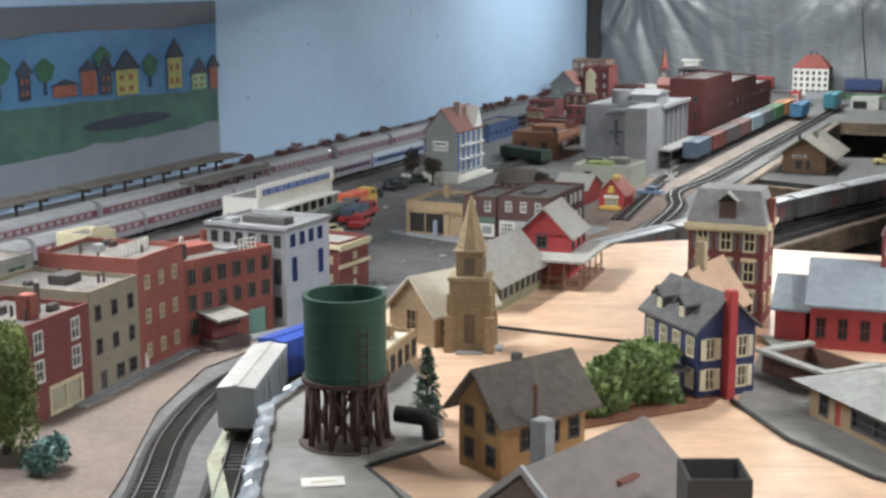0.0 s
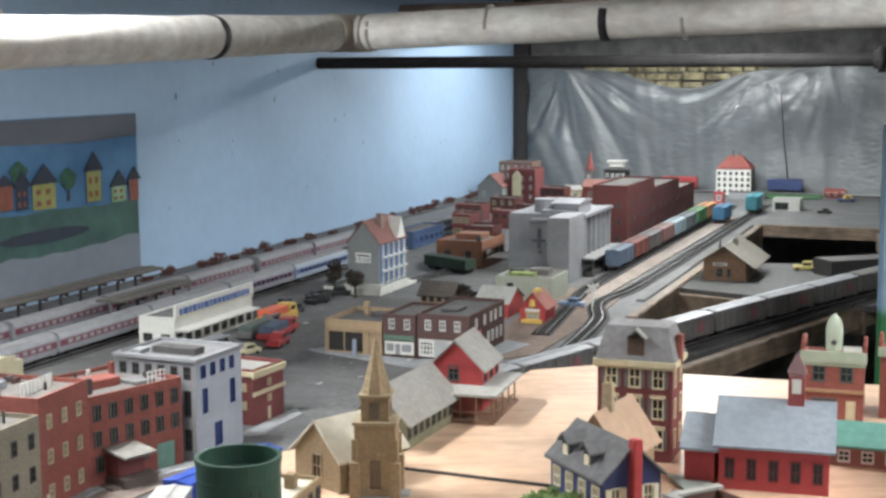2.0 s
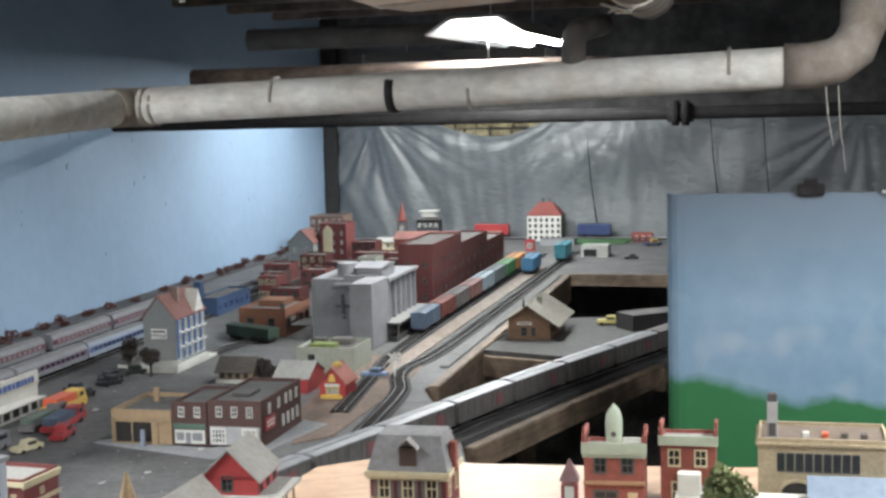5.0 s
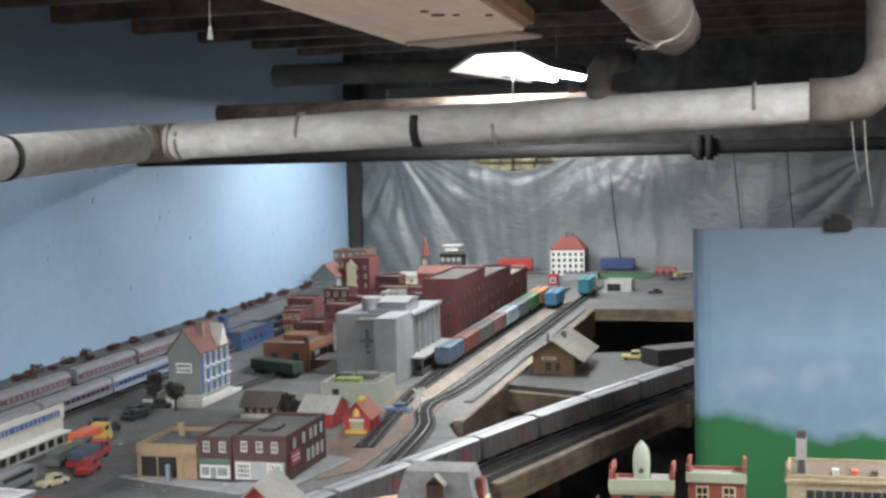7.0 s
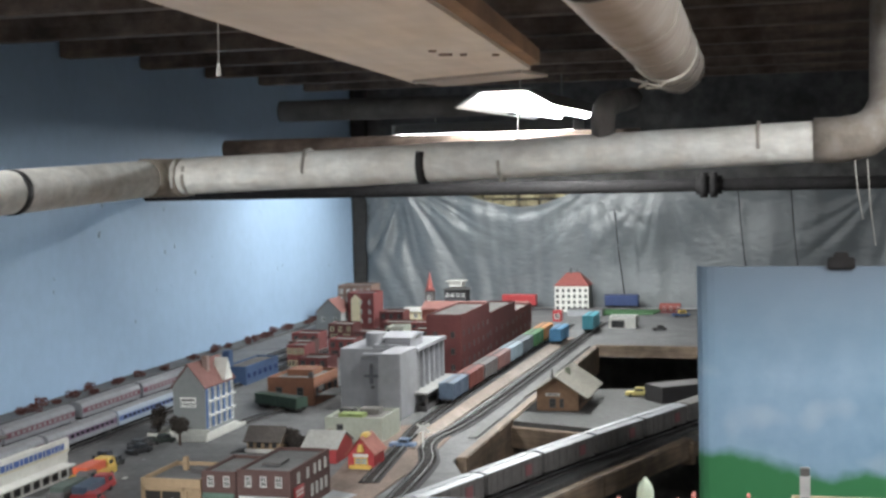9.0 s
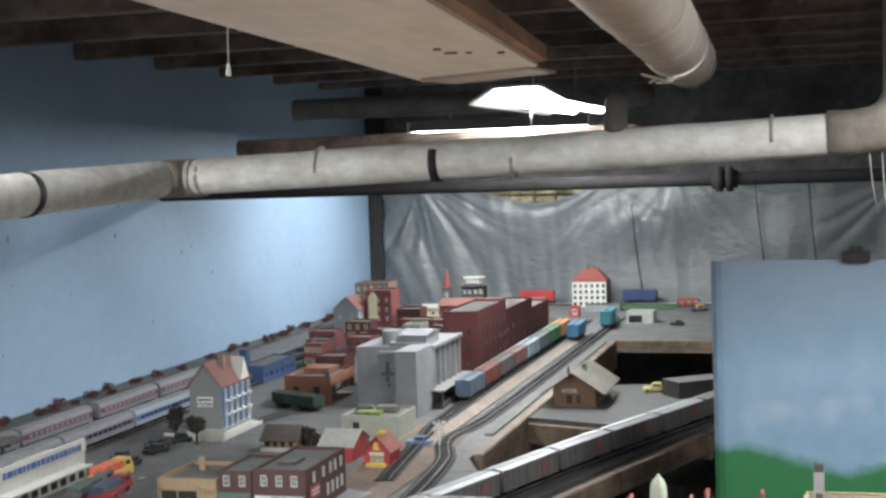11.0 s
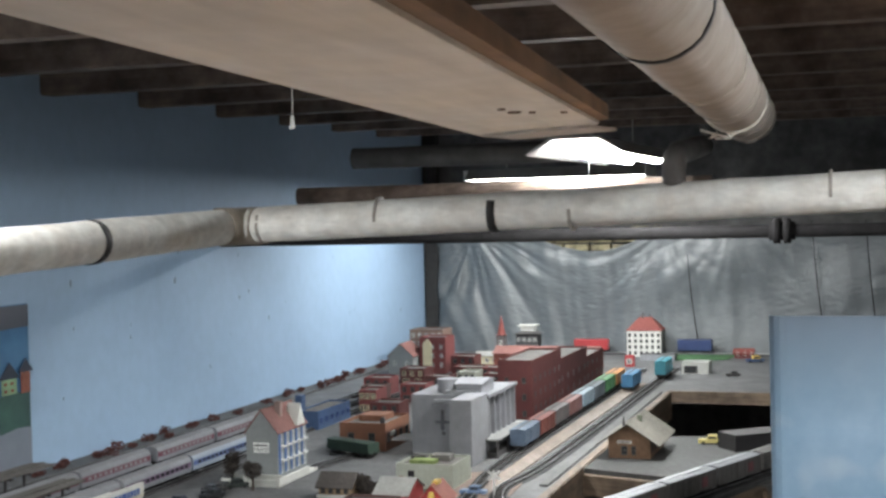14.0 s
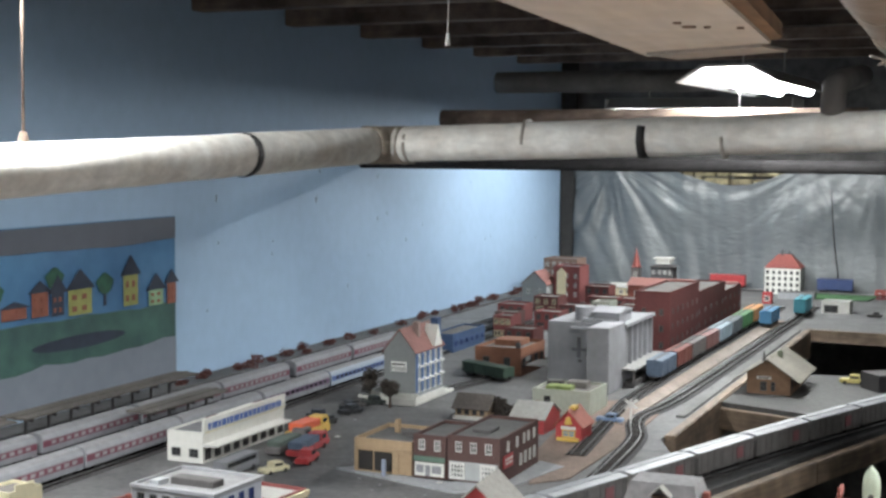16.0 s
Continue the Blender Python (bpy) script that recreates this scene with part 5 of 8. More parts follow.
part("shop_window", boxes((0.021, 0.029, -0.0016, -0.0012, 0.003, 0.02), (0.006, 0.018, -0.0016, -0.0012, 0.008, 0.02), (0.032, 0.048, -0.0016, -0.0012, 0.008, 0.02)), mat("pale_pane", (0.3, 0.3, 0.33), 0.3, 0.3, 90, 0.0), t)
D = 0.172
t = building("brick_shop", "two-storey brown brick corner shop with white windows", along(0.160), along(0.246), D, G + 0.003, 0.07, brick_brown, front=rows(0.086, 3, 1, 0.009, 0.015, 0.046, 0, 0.014), right=[(D * k, 0.046, 0.009, 0.015) for k in (0.17, 0.4, 0.58, 0.7, 0.85)] + [(D * k, 0.014, 0.009, 0.017) for k in (0.5, 0.62, 0.74, 0.86)],
             parapet=0.004, roof_mat=mat("dark_roof", (0.11, 0.11, 0.11)), group="corner shops")
for k in (0.006, 0.056):
    window(t, pose(k, -0.0022, 0.006), 0.022, 0.022, white_trim, glass_dark, "shop_window", (3, 2))
part("shopfront", boxes((0.003, 0.083, -0.001, -0.0001, 0.003, 0.031)), mat("shop_grey", (0.4, 0.42, 0.42), 0.6, 0.15, 60), t)
sg = part("sign", boxes((0.086 + .0002, 0.0885, 0.012, 0.052, 0.022, 0.042), bevel=0.0006), red_m, t, "red wall sign")
part("lettering", boxes((0.0886, 0.0892, 0.016, 0.048, 0.034, 0.037), (0.0886, 0.0892, 0.018, 0.046, 0.028, 0.031)), white_trim, sg)
roof_bits(t, [("skylight", 0.02, 0.05, 0.067, 0.03, 0.04, 0.004, dark_trim)])

H0 = (-0.034, 2.825)
hb = (H0[0] + 0.068 * BX.x, H0[1] + 0.068 * BX.y)
t = building("hotel", "grey gabled hotel with a red roof and white balconies", H0, hb, 0.14, G + 0.006, 0.095, hotel_wall, roof="gable_y", roof_mat=mat("worn_red_roof", (0.23, 0.085, 0.07), 0.8, 0.25, 120, 0.3), rise=0.042, over=0.004, trim=white_trim, pane=blue_pane, right=rows(0.14, 5, 3, 0.014, 0.02, 0.012, 0.028), category="model hotel")
for i in range(5):
    for j in range(2):
        part("balcony", boxes((0.068, 0.075, 0.012 + i * 0.026, 0.03 + i * 0.026, 0.034 + j * 0.028, 0.0375 + j * 0.028)), white_trim, t, "white balcony")
    part("shutter", boxes((0.0683, 0.0705, 0.005 + i * 0.027, 0.0115 + i * 0.027, 0.012, 0.09)), mat("hotel_blue", (0.1, 0.22, 0.5), 0.6, 0.15, 80), t, "blue timber panel")
part("dormer", extrude_x(bmesh.new(), [(0.085, 0.096), (0.125, 0.096), (0.105, 0.14)], 0.045, 0.073), white_wall, t, "white dormer gable")
part("chimney", boxes((0.04, 0.052, 0.05, 0.062, 0.115, 0.15), bevel=0.0008), mat("hotel_chimney", (0.3, 0.2, 0.17), 0.8, 0.2, 80), t)
sg = part("sign", boxes((0.016, 0.05, -0.002, -0.0002, 0.054, 0.074), bevel=0.0003), mat("sign_white", (0.88, 0.88, 0.86), 0.6, 0.05, 80, 0.02), t, "white hotel sign")
part("lettering", boxes((0.019, 0.047, -0.0026, -0.0021, 0.067, 0.0705)), dark_trim, sg)
cu = bpy.data.curves.new("lettering", "FONT")
cu.body, cu.size, cu.align_x, cu.extrude = "Hotel", 0.0145, "CENTER", 0.0002
tx = new("lettering", cu)
cu.materials.append(dark_trim)
tx.parent = sg
tx.matrix_local = pose(0.033, -0.0024, 0.0565, 90, 0, 0)
part("terrace", boxes((-0.035, 0.09, -0.045, 0.15, -0.0055, 0.0), (-0.035, 0.09, -0.047, -0.043, 0.0, 0.009), (-0.037, -0.033, -0.045, 0.1, 0.0, 0.009), (0.088, 0.092, -0.045, 0.1, 0.0, 0.012), (0.0, 0.085, -0.02, -0.016, 0.0, 0.014), bevel=0.0008), white_wall, t, "white low terrace walls")


def leafy(name, label, x, y, z, h, size, material, n=500, leaf=0.0022, seed=1, trunk=0.003, low=None, category="model tree"):
    rng = random.Random(seed)
    t = thing(name, pose(x, y, z), label, category)
    low = h * 0.35 if low is None else low
    bm = bmesh.new()
    pts = [(0, 0, 0), (trunk * rng.uniform(-.5, .5), trunk * .3, h * 0.3), (trunk * rng.uniform(-1, 1), 0, h * 0.7)]
    rr = [trunk, trunk * 0.8, trunk * 0.4]
    last = None
    for (px, py, pz), r in zip(pts, rr):
        ring = [bm.verts.new((px + r * math.cos(a), py + r * math.sin(a), pz)) for a in np.linspace(0, math.tau, 9)[:-1]]
        if last:
            for k in range(8):
                bm.faces.new((last[k], last[(k + 1) % 8], ring[(k + 1) % 8], ring[k]))
        last = ring
    for k in range(4):
        a = rng.uniform(0, 6.28)
        tube(bm, [(0, 0, h * 0.35), (size[0] * .4 * math.cos(a), size[1] * .4 * math.sin(a), h * 0.6)], trunk * 0.4, 5)
    part("trunk", bm, bark_m, t)
    bm = bmesh.new()
    c = Vector((0, 0, (low + h) / 2))
    for k in range(9):
        d = Vector((rng.uniform(-1, 1), rng.uniform(-1, 1), rng.uniform(-1, 1)))
        q = c + Vector((d.x * size[0] * .55, d.y * size[1] * .55, d.z * (h - low) * .3))
        clump(bm, rng, q, (size[0] * .55, size[1] * .55, (h - low) * .26), n // 9, leaf)
    clump(bm, rng, c, (size[0] * .8, size[1] * .8, (h - low) * .42), n // 3, leaf)
    part("crown", bm, material, t)
    return t


leafy("tree", "dark brownish model tree by the hotel terrace", -0.02, 2.735, G, 0.055, (0.018, 0.018), brown_leaf, 500, 0.0022, 5, low=0.02)
leafy("tree", "dark brownish model tree by the hotel terrace", -0.065, 2.84, G, 0.06, (0.02, 0.02), brown_leaf, 500, 0.0022, 6, low=0.012)
leafy("shrub", "dry brown bush behind the cabin", 0.185, 2.64, G, 0.042, (0.022, 0.018), brown_leaf, 500, 0.0022, 7, low=0.0, category="model shrub")
leafy("shrub", "dry brown bush behind the cabin", 0.205, 2.60, G, 0.035, (0.018, 0.018), brown_leaf, 400, 0.0022, 8, low=0.0, category="model shrub")
t = building("cabin", "small tan cabin with a brown roof and white foot wall", (0.107, 2.640), (0.166, 2.614), 0.05, G, 0.022, tan_wall, roof="gable_x", roof_mat=roof_brown, rise=0.02, over=0.006, trim=dark_trim, front=rows(0.062, 4, 1, 0.008, 0.008, 0.009, 0))
part("foot_wall", boxes((-0.002, 0.068, -0.008, -0.005, 0, 0.007)), white_wall, t)
t = building("shed", "red shed with a pale sloping roof", (0.205, 2.515), (0.262, 2.49), 0.09, G, 0.026, red_wall, roof="gable_x", roof_mat=roof_pale, rise=0.022, over=0.004)
t = building("snack_stand", "small red and yellow gabled roadside stand", (0.279, 2.44), (0.322, 2.421), 0.06, G + 0.002, 0.026, red_wall, roof="gable_y", roof_mat=mat("stand_roof", (0.4, 0.1, 0.06), 0.6, 0.2, 90), rise=0.026, over=0.004, trim=yellow_m, pane=mat("stand_pane", (0.25, 0.4, 0.55), 0.3, 0.2, 80, 0.0), front=[(0.012, 0.007, 0.023, 0.011)])
part("sign", boxes((0.01, 0.037, -0.003, -0.0004, 0.02, 0.0255), bevel=0.0005), white_trim, t, "white sign board")
part("figure_board", cone(bmesh.new(), 0.0235, -0.002, 0.03, 0.042, 0.007, 0.004, 10), yellow_m, t)
part("counter", boxes((0.004, 0.043, -0.008, -0.0006, 0.0, 0.006), bevel=0.0006), yellow_m, t)
part("finial", boxes((0.018, 0.03, 0.015, 0.04, 0.05, 0.058), bevel=0.002), yellow_m, t, "yellow roof ornament")
t = building("depot_office", "pale sage flat-roofed block with an arched window", (0.257, 2.698), (0.362, 2.651), 0.115, G, 0.047, sage_wall, trim=dark_trim, front=[(0.024, 0.016, 0.012, 0.018)], roof_mat=gravel_roof, parapet=0.004)
roof_bits(t, [("roof_clutter", 0.02, 0.02, 0.043, 0.05, 0.03, 0.008, moss_m), ("roof_clutter", 0.05, 0.06, 0.043, 0.04, 0.03, 0.012, gravel_roof), ("roof_clutter", 0.005, 0.07, 0.043, 0.03, 0.02, 0.009, dark_trim), ("poster", 0.006, -0.001, 0.012, 0.009, 0.0008, 0.012, pink_car)])
# white pump post and blue pickup by the siding


def vehicle(kind, label, x, y, z, turn, l, wd, h, body_m, cab=(0.35, 0.8, 0.55), top_m=None, load=None):
    """A small vehicle: body, cabin with panes, four wheels; x runs forward."""
    t = thing(kind, pose(x, y, z, 0, 0, turn), label, "model vehicle", "parked vehicles")
    r = h * 0.17
    part("body", boxes((-l / 2, l / 2, -wd / 2, wd / 2, r * .8, h * cab[2]), bevel=h * 0.07), body_m, t)
    c0, c1 = -l / 2 + l * cab[0], -l / 2 + l * cab[1]
    bm = boxes((c0, c1, -wd / 2 * .88, wd / 2 * .88, h * cab[2] - 0.0004, h))
    for v in bm.verts:
        if v.co.z > h * 0.9 and kind != "bus":
            v.co.x = (v.co.x - (c0 + c1) / 2) * 0.8 + (c0 + c1) / 2
            v.co.y *= 0.9
    part("cabin", bm, top_m or body_m, t)
    part("windscreen", boxes((c1 - l * .045, c1 - l * .002, -wd * .36, wd * .36, h * (cab[2] + .06), h * .9)), glass_dark, t)
    for s in (-1, 1):
        part("side_pane", boxes((c0 + l * .06, c1 - l * .08, s * wd * .43 - .0003, s * wd * .43 + .0003, h * (cab[2] + .08), h * .88)), glass_dark, t)
        for xx in (-l * .3, l * .3):
            bm = bmesh.new()
            bmesh.ops.create_cone(bm, cap_ends=True, segments=12, radius1=r, radius2=r, depth=wd * .16, matrix=pose(xx, s * wd * .44, r, 90, 0, 0))
            part("wheel", bm, tyre_m, t)
    if load:
        for q, mt in load:
            part("load", boxes(q, bevel=0.0008), mt, t)
    return t


ang = 90 - HEAD
vehicle("pickup", "pale blue parked pickup", 0.395, 2.60, G, ang - 90, 0.05, 0.02, 0.018, mat("car_blue", (0.15, 0.25, 0.42), 0.4, 0.1, 80))
post = thing("crossing_post", pose(0.43, 2.575, G), "white railway crossing post with crossed boards", "crossing post")
part("pole", cone(bmesh.new(), 0, 0, 0, 0.05, 0.002, 0.0016, 8), white_trim, post)
for r in (35, -35):
    ob = part("board", boxes((-0.014, 0.014, -0.0008, 0.0008, -0.0025, 0.0025)), white_trim, post)
    ob.matrix_local = pose(0, -0.002 + (r > 0) * 0.002, 0.04, 0, r, 0)
part("base", cone(bmesh.new(), 0, 0, 0, 0.004, 0.008, 0.006, 10), concrete, post)

# ---- grain silo, red mill and the yard ----
silo = thing("grain_elevator", Matrix.Translation(L(-2.215, 0.712, G)) @ Euler((0, 0, radians(-HEAD))).to_matrix().to_4x4(), "grey concrete grain elevator with ribbed side and a loading canopy", "model mill")
part("main_block", boxes((0, 0.165, 0.0, 0.24, 0, 0.133), bevel=0.001), grey_wall, silo)
part("stair_tower", boxes((0.126, 0.174, -0.12, 0.01, 0, 0.139), bevel=0.001), grey_wall, silo)
part("head_house", boxes((0.10, 0.158, 0.01, 0.11, 0.133, 0.157), bevel=0.001), grey_wall, silo)
part("head_roof", extrude_x(bmesh.new(), [(0.005, 0.157), (0.115, 0.157), (0.06, 0.166)], 0.096, 0.162), grey_wall, silo)
bm = bmesh.new()
bmesh.ops.create_cone(bm, cap_ends=True, segments=20, radius1=0.024, radius2=0.024, depth=0.03, matrix=pose(0.07, 0.05, 0.148))
part("bin_top", bm, grey_wall, silo)
part("gallery", boxes((0.055, 0.15, -0.012, 0.0, 0.118, 0.124), (0.075, 0.15, 0.0, 0.05, 0.1335, 0.142), bevel=0.001), dim_wall, silo)
for i in range(6):
    part("pilaster", boxes((0.165, 0.174, 0.012 + i * 0.042, 0.019 + i * 0.042, 0.035, 0.126), bevel=0.0006), grey_wall, silo)
part("side_cap", boxes((0.163, 0.177, 0.0, 0.24, 0.1265, 0.134), bevel=0.0006), grey_wall, silo)
part("canopy", boxes((0.1655, 0.203, -0.02, 0.26, 0.038, 0.042), bevel=0.0006), mat("canopy_grey", (0.30, 0.30, 0.29), 0.7, 0.2, 80), silo, "flat pale loading canopy")
for i in range(4):
    part("canopy_post", boxes((0.197, 0.2, -0.015 + i * 0.085, -0.011 + i * 0.085, 0, 0.038)), dark_trim, silo)
part("dock", boxes((0.1745, 0.196, -0.01, 0.25, 0, 0.012)), dark_trim, silo)
part("canopy", boxes((-0.05, -0.0005, 0.0, 0.08, 0.03, 0.033)), mat("canopy_grey", (0.30, 0.30, 0.29)), silo)
for q in ((0.068, 0.075, 0.083, 0.1), (0.07, 0.078, 0.046, 0.052), (0.067, 0.072, 0.06, 0.075)):
    part("window", boxes((q[0], q[1], -0.0012, -0.0001, q[2], q[3])), dark_trim, silo)
part("emblem", boxes((0.056, 0.088, -0.0035, -0.0003, 0.071, 0.077), (0.068, 0.076, -0.0035, -0.0003, 0.056, 0.092), (0.088, 0.104, -0.003, -0.0003, 0.063, 0.067), bevel=0.0005), mat("emblem_grey", (0.12, 0.12, 0.14), 0.7, 0.2, 80), silo, "dark iron gallery on the front")
part("downpipe", tube(bmesh.new(), [(0.135, -0.003, 0.128), (0.135, -0.003, 0.068), (0.11, -0.003, 0.066)], 0.0018, 6), dim_wall, silo)
part("downpipe", tube(bmesh.new(), [(0.05, -0.003, 0.112), (0.13, -0.003, 0.112)], 0.0014, 6), dim_wall, silo)

MILL = ((-1.83, -1.53, 0.80, 0.887, 0.166), (-1.528, -1.18, 0.80, 0.880, 0.136), (-1.178, -0.93, 0.81, 0.875, 0.105))
for i, (a0, a1, b0, b1, h) in enumerate(MILL):
    dp = a1 - a0
    t = building("brick_mill", ("tall", "lower", "small")[i] + " dark red brick mill block with grey flat roof", L(a0, b0), L(a0, b1), dp, G, h, brick_maroon, roof_mat=gravel_roof, parapet=0.004, trim=dark_trim, front=rows(b1 - b0, 2, 3 if i == 0 else 2, 0.009, 0.014, 0.03, 0.04), right=rows(dp, 6 - i, 3 if i == 0 else 2, 0.009, 0.013, 0.04, 0.036), category="model mill", group="red mill")
t = building("brick_factory", "dark red brick factory wing beside the mill", L(-1.2, 0.70), L(-1.2, 0.80), 0.28, G, 0.10, brick_maroon, roof_mat=roof_grey, trim=dark_trim, front=rows(0.1, 3, 2, 0.009, 0.014, 0.03, 0.035))
t = building("low_factory", "long low red building with white windows", L(-0.66, 0.45), L(-0.66, 0.80), 0.10, G, 0.056, mat("brick_far", (0.32, 0.09, 0.06), 0.8, 0.2, 90), roof="gable_x", roof_mat=mat("worn_red_roof", (0.23, 0.085, 0.07)), rise=0.02, front=rows(0.35, 6, 1, 0.016, 0.02, 0.02, 0))
t = building("chapel", "small far chapel with a pointed red spire", L(-0.36, 0.375), L(-0.36, 0.405), 0.03, G, 0.09, mat("chapel_grey", (0.13, 0.12, 0.12), 0.8, 0.2, 80), roof="hip", roof_mat=roof_red, rise=0.003, front=[(0.01, 0.055, 0.01, 0.018)])
part("spire", cone(bmesh.new(), 0.015, 0.015, 0.092, 0.158, 0.015, 0.001, 6), roof_red, t, "pointed red spire")
t = building("lookout_house", "dark far house with a white upper storey", L(-0.26, 0.42), L(-0.26, 0.50), 0.06, G, 0.085, mat("far_dark", (0.06, 0.06, 0.065), 0.8, 0.2, 80), roof="hip", rise=0.01, over=0.01, roof_mat=dark_trim, front=rows(0.08, 4, 1, 0.01, 0.012, 0.06, 0))
part("upper_storey", boxes((0.015, 0.065, 0.01, 0.05, 0.095, 0.112), (0.006, 0.074, 0.002, 0.058, 0.112, 0.117), bevel=0.0008), white_wall, t)
# side walls of the white hotel are coloured grey for their shade
t = building("white_hotel", "white four-storey building with a red hipped roof", L(-0.19, 0.81), L(-0.19, 0.932), 0.09, G, 0.092, white_wall, side_mat=mat("shade_side", (0.25, 0.25, 0.24), 0.7, 0.1, 60), roof="hip", rise=0.046, over=0.003, roof_mat=roof_red, trim=dark_trim, bars=(0, 0), front=rows(0.122, 6, 4, 0.009, 0.011, 0.008, 0.021))
part("chimney", boxes((0.05, 0.057, 0.035, 0.042, 0.13, 0.155)), dark_trim, t)
part("chimney", boxes((0.072, 0.078, 0.05, 0.056, 0.13, 0.15)), dark_trim, t)
t = building("shed", "low dark shed below the white hotel", L(-0.33, 0.88), L(-0.33, 1.0), 0.06, G, 0.022, dim_wall, roof_mat=dark_trim, parapet=0.0)
t = building("townhouse", "tall dark brick townhouse with a cream gabled front", L(-0.75, 0.222), L(-0.75, 0.312), 0.10, G, 0.118, brick_dark, roof_mat=dark_trim, front=rows(0.09, 3, 3, 0.008, 0.014, 0.02, 0.03))
part("cream_front", boxes((0.012, 0.042, -0.004, -0.0003, 0.01, 0.098)), cream_wall, t, "cream plaster front")
part("cream_front", extrude_y(bmesh.new(), [(0.012, 0.098), (0.042, 0.098), (0.027, 0.113)], -0.004, -0.0003), cream_wall, t)
t = building("townhouse", "tall brown far townhouse", L(-0.60, 0.135), L(-0.60, 0.255), 0.10, G, 0.130, mat("brown_far", (0.2, 0.12, 0.09), 0.8, 0.2, 80), roof_mat=dark_trim, front=rows(0.12, 5, 4, 0.009, 0.014, 0.02, 0.028))
t = building("house", "grey gabled house with a red roof", L(-0.80, 0.13), L(-0.80, 0.215), 0.10, G, 0.06, hotel_wall, roof="gable_y", roof_mat=mat("worn_red_roof", (0.23, 0.085, 0.07)), rise=0.04, front=rows(0.085, 2, 1, 0.01, 0.014, 0.03, 0))
# small fronts and sheds along the back street
for a, b0, b1, h, m1, lab in ((-1.22, 0.40, 0.475, 0.048, maroon_m, "small dark red shop"), (-1.17, 0.485, 0.54, 0.056, sage_wall, "small pale shop with a striped front"), (-1.42, 0.395, 0.47, 0.05, brick_dark, "dark brick store"), (-1.05, 0.26, 0.34, 0.05, maroon_m, "dark red shed"), (-1.3, 0.56, 0.66, 0.04, brick_brown, "low brown brick store"), (-0.95, 0.4, 0.5, 0.045, brick_maroon, "far red store"), (-1.62, 0.35, 0.40, 0.058, brick_dark, "narrow dark red shed"),
                              (-0.85, 0.56, 0.68, 0.03, brick_dark, "long low red wall block"), (-1.55, 0.52, 0.62, 0.042, tan_wall, "low tan store"), (-1.12, 0.55, 0.63, 0.045, brick_maroon, "dark red brick store"), (-1.48, 0.30, 0.36, 0.05, brick_brown, "brown brick store"), (-1.0, 0.51, 0.58, 0.05, brick_dark, "dark store"), (-0.78, 0.34, 0.42, 0.06, brick_maroon, "dark red store"), (-1.33, 0.25, 0.33, 0.055, brick_dark, "tall dark store"), (-1.72, 0.42, 0.5, 0.04, brick_maroon, "low dark red store")):
    building("shop", lab + " on the back street", L(a, b0), L(a, b1), 0.08, G, h, m1, roof_mat=gravel_roof, trim=dark_trim if b0 * 100 % 3 < 1.5 else cream_trim, front=rows(b1 - b0, 3, 1, 0.011, 0.014, h - 0.022, 0) + rows(b1 - b0, 2, 1, 0.02, 0.014, 0.004, 0), group="back street shops")
slab("roof_yard", [L(-0.75, 0.4), L(-0.75, 0.75), L(-0.4, 0.75), L(-0.4, 0.4)], G + 0.003, brown_earth, "brown earth yard at the far end", "ground", 0.002)
t = building("works", "blue works building with a tall corner tower", L(-1.93, 0.305), L(-1.93, 0.365), 0.21, G, 0.045, blue_wall, roof_mat=gravel_roof, trim=stripe_blue, right=rows(0.21, 6, 1, 0.014, 0.012, 0.015, 0), parapet=0.003)
part("tower", boxes((0.0, 0.018, -0.003, 0.02, 0, 0.085), bevel=0.001), blue_wall, t, "tall blue corner tower")
t = building("factory", "orange-brown brick factory with a flat roof", L(-2.19, 0.53), L(-2.19, 0.64), 0.16, G, 0.062, brick_orange, roof_mat=gravel_roof, parapet=0.006, trim=dark_trim, right=rows(0.16, 4, 1, 0.016, 0.018, 0.02, 0), front=[(0.02, 0.02, 0.014, 0.02), (0.07, 0.02, 0.014, 0.02)])
roof_bits(t, [("roof_house", 0.02, 0.07, 0.056, 0.06, 0.07, 0.014, brick_orange), ("sign", 0.1105, 0.03, 0.03, 0.001, 0.03, 0.01, white_trim), ("vent", 0.09, 0.02, 0.056, 0.01, 0.01, 0.016, dark_trim)])

# ---- depot island ----
t = building("depot", "brown timber depot with a wide grey overhanging roof", L(-2.165, 1.138), L(-2.165, 1.228), 0.17, G - 0.002, 0.044, mat("depot_brown", (0.23, 0.12, 0.055), 0.75, 0.25, 90, 0.3), roof="gable_y", roof_mat=mat("depot_roof", (0.19, 0.175, 0.14), 0.85, 0.3, 120, 0.4), rise=0.030, over=0.024, trim=dark_trim, front=[(0.028, 0.008, 0.012, 0.018), (0.05, 0.008, 0.008, 0.018)], right=rows(0.17, 4, 1, 0.012, 0.018, 0.012, 0))
sg = part("sign", boxes((0.02, 0.05, -0.0018, -0.0003, 0.032, 0.038)), white_trim, t, "white name board")
part("lettering", boxes((0.023, 0.047, -0.0022, -0.0019, 0.0335, 0.0365)), dark_trim, sg)
part("chimney", boxes((0.05, 0.06, 0.07, 0.08, 0.055, 0.083), bevel=0.0008), mat("moss_chimney", (0.12, 0.14, 0.09), 0.8, 0.2, 80), t)
part("ridge_ornament", cone(bmesh.new(), 0.036, -0.01, 0.072, 0.092, 0.004, 0.001, 6), dark_trim, t)
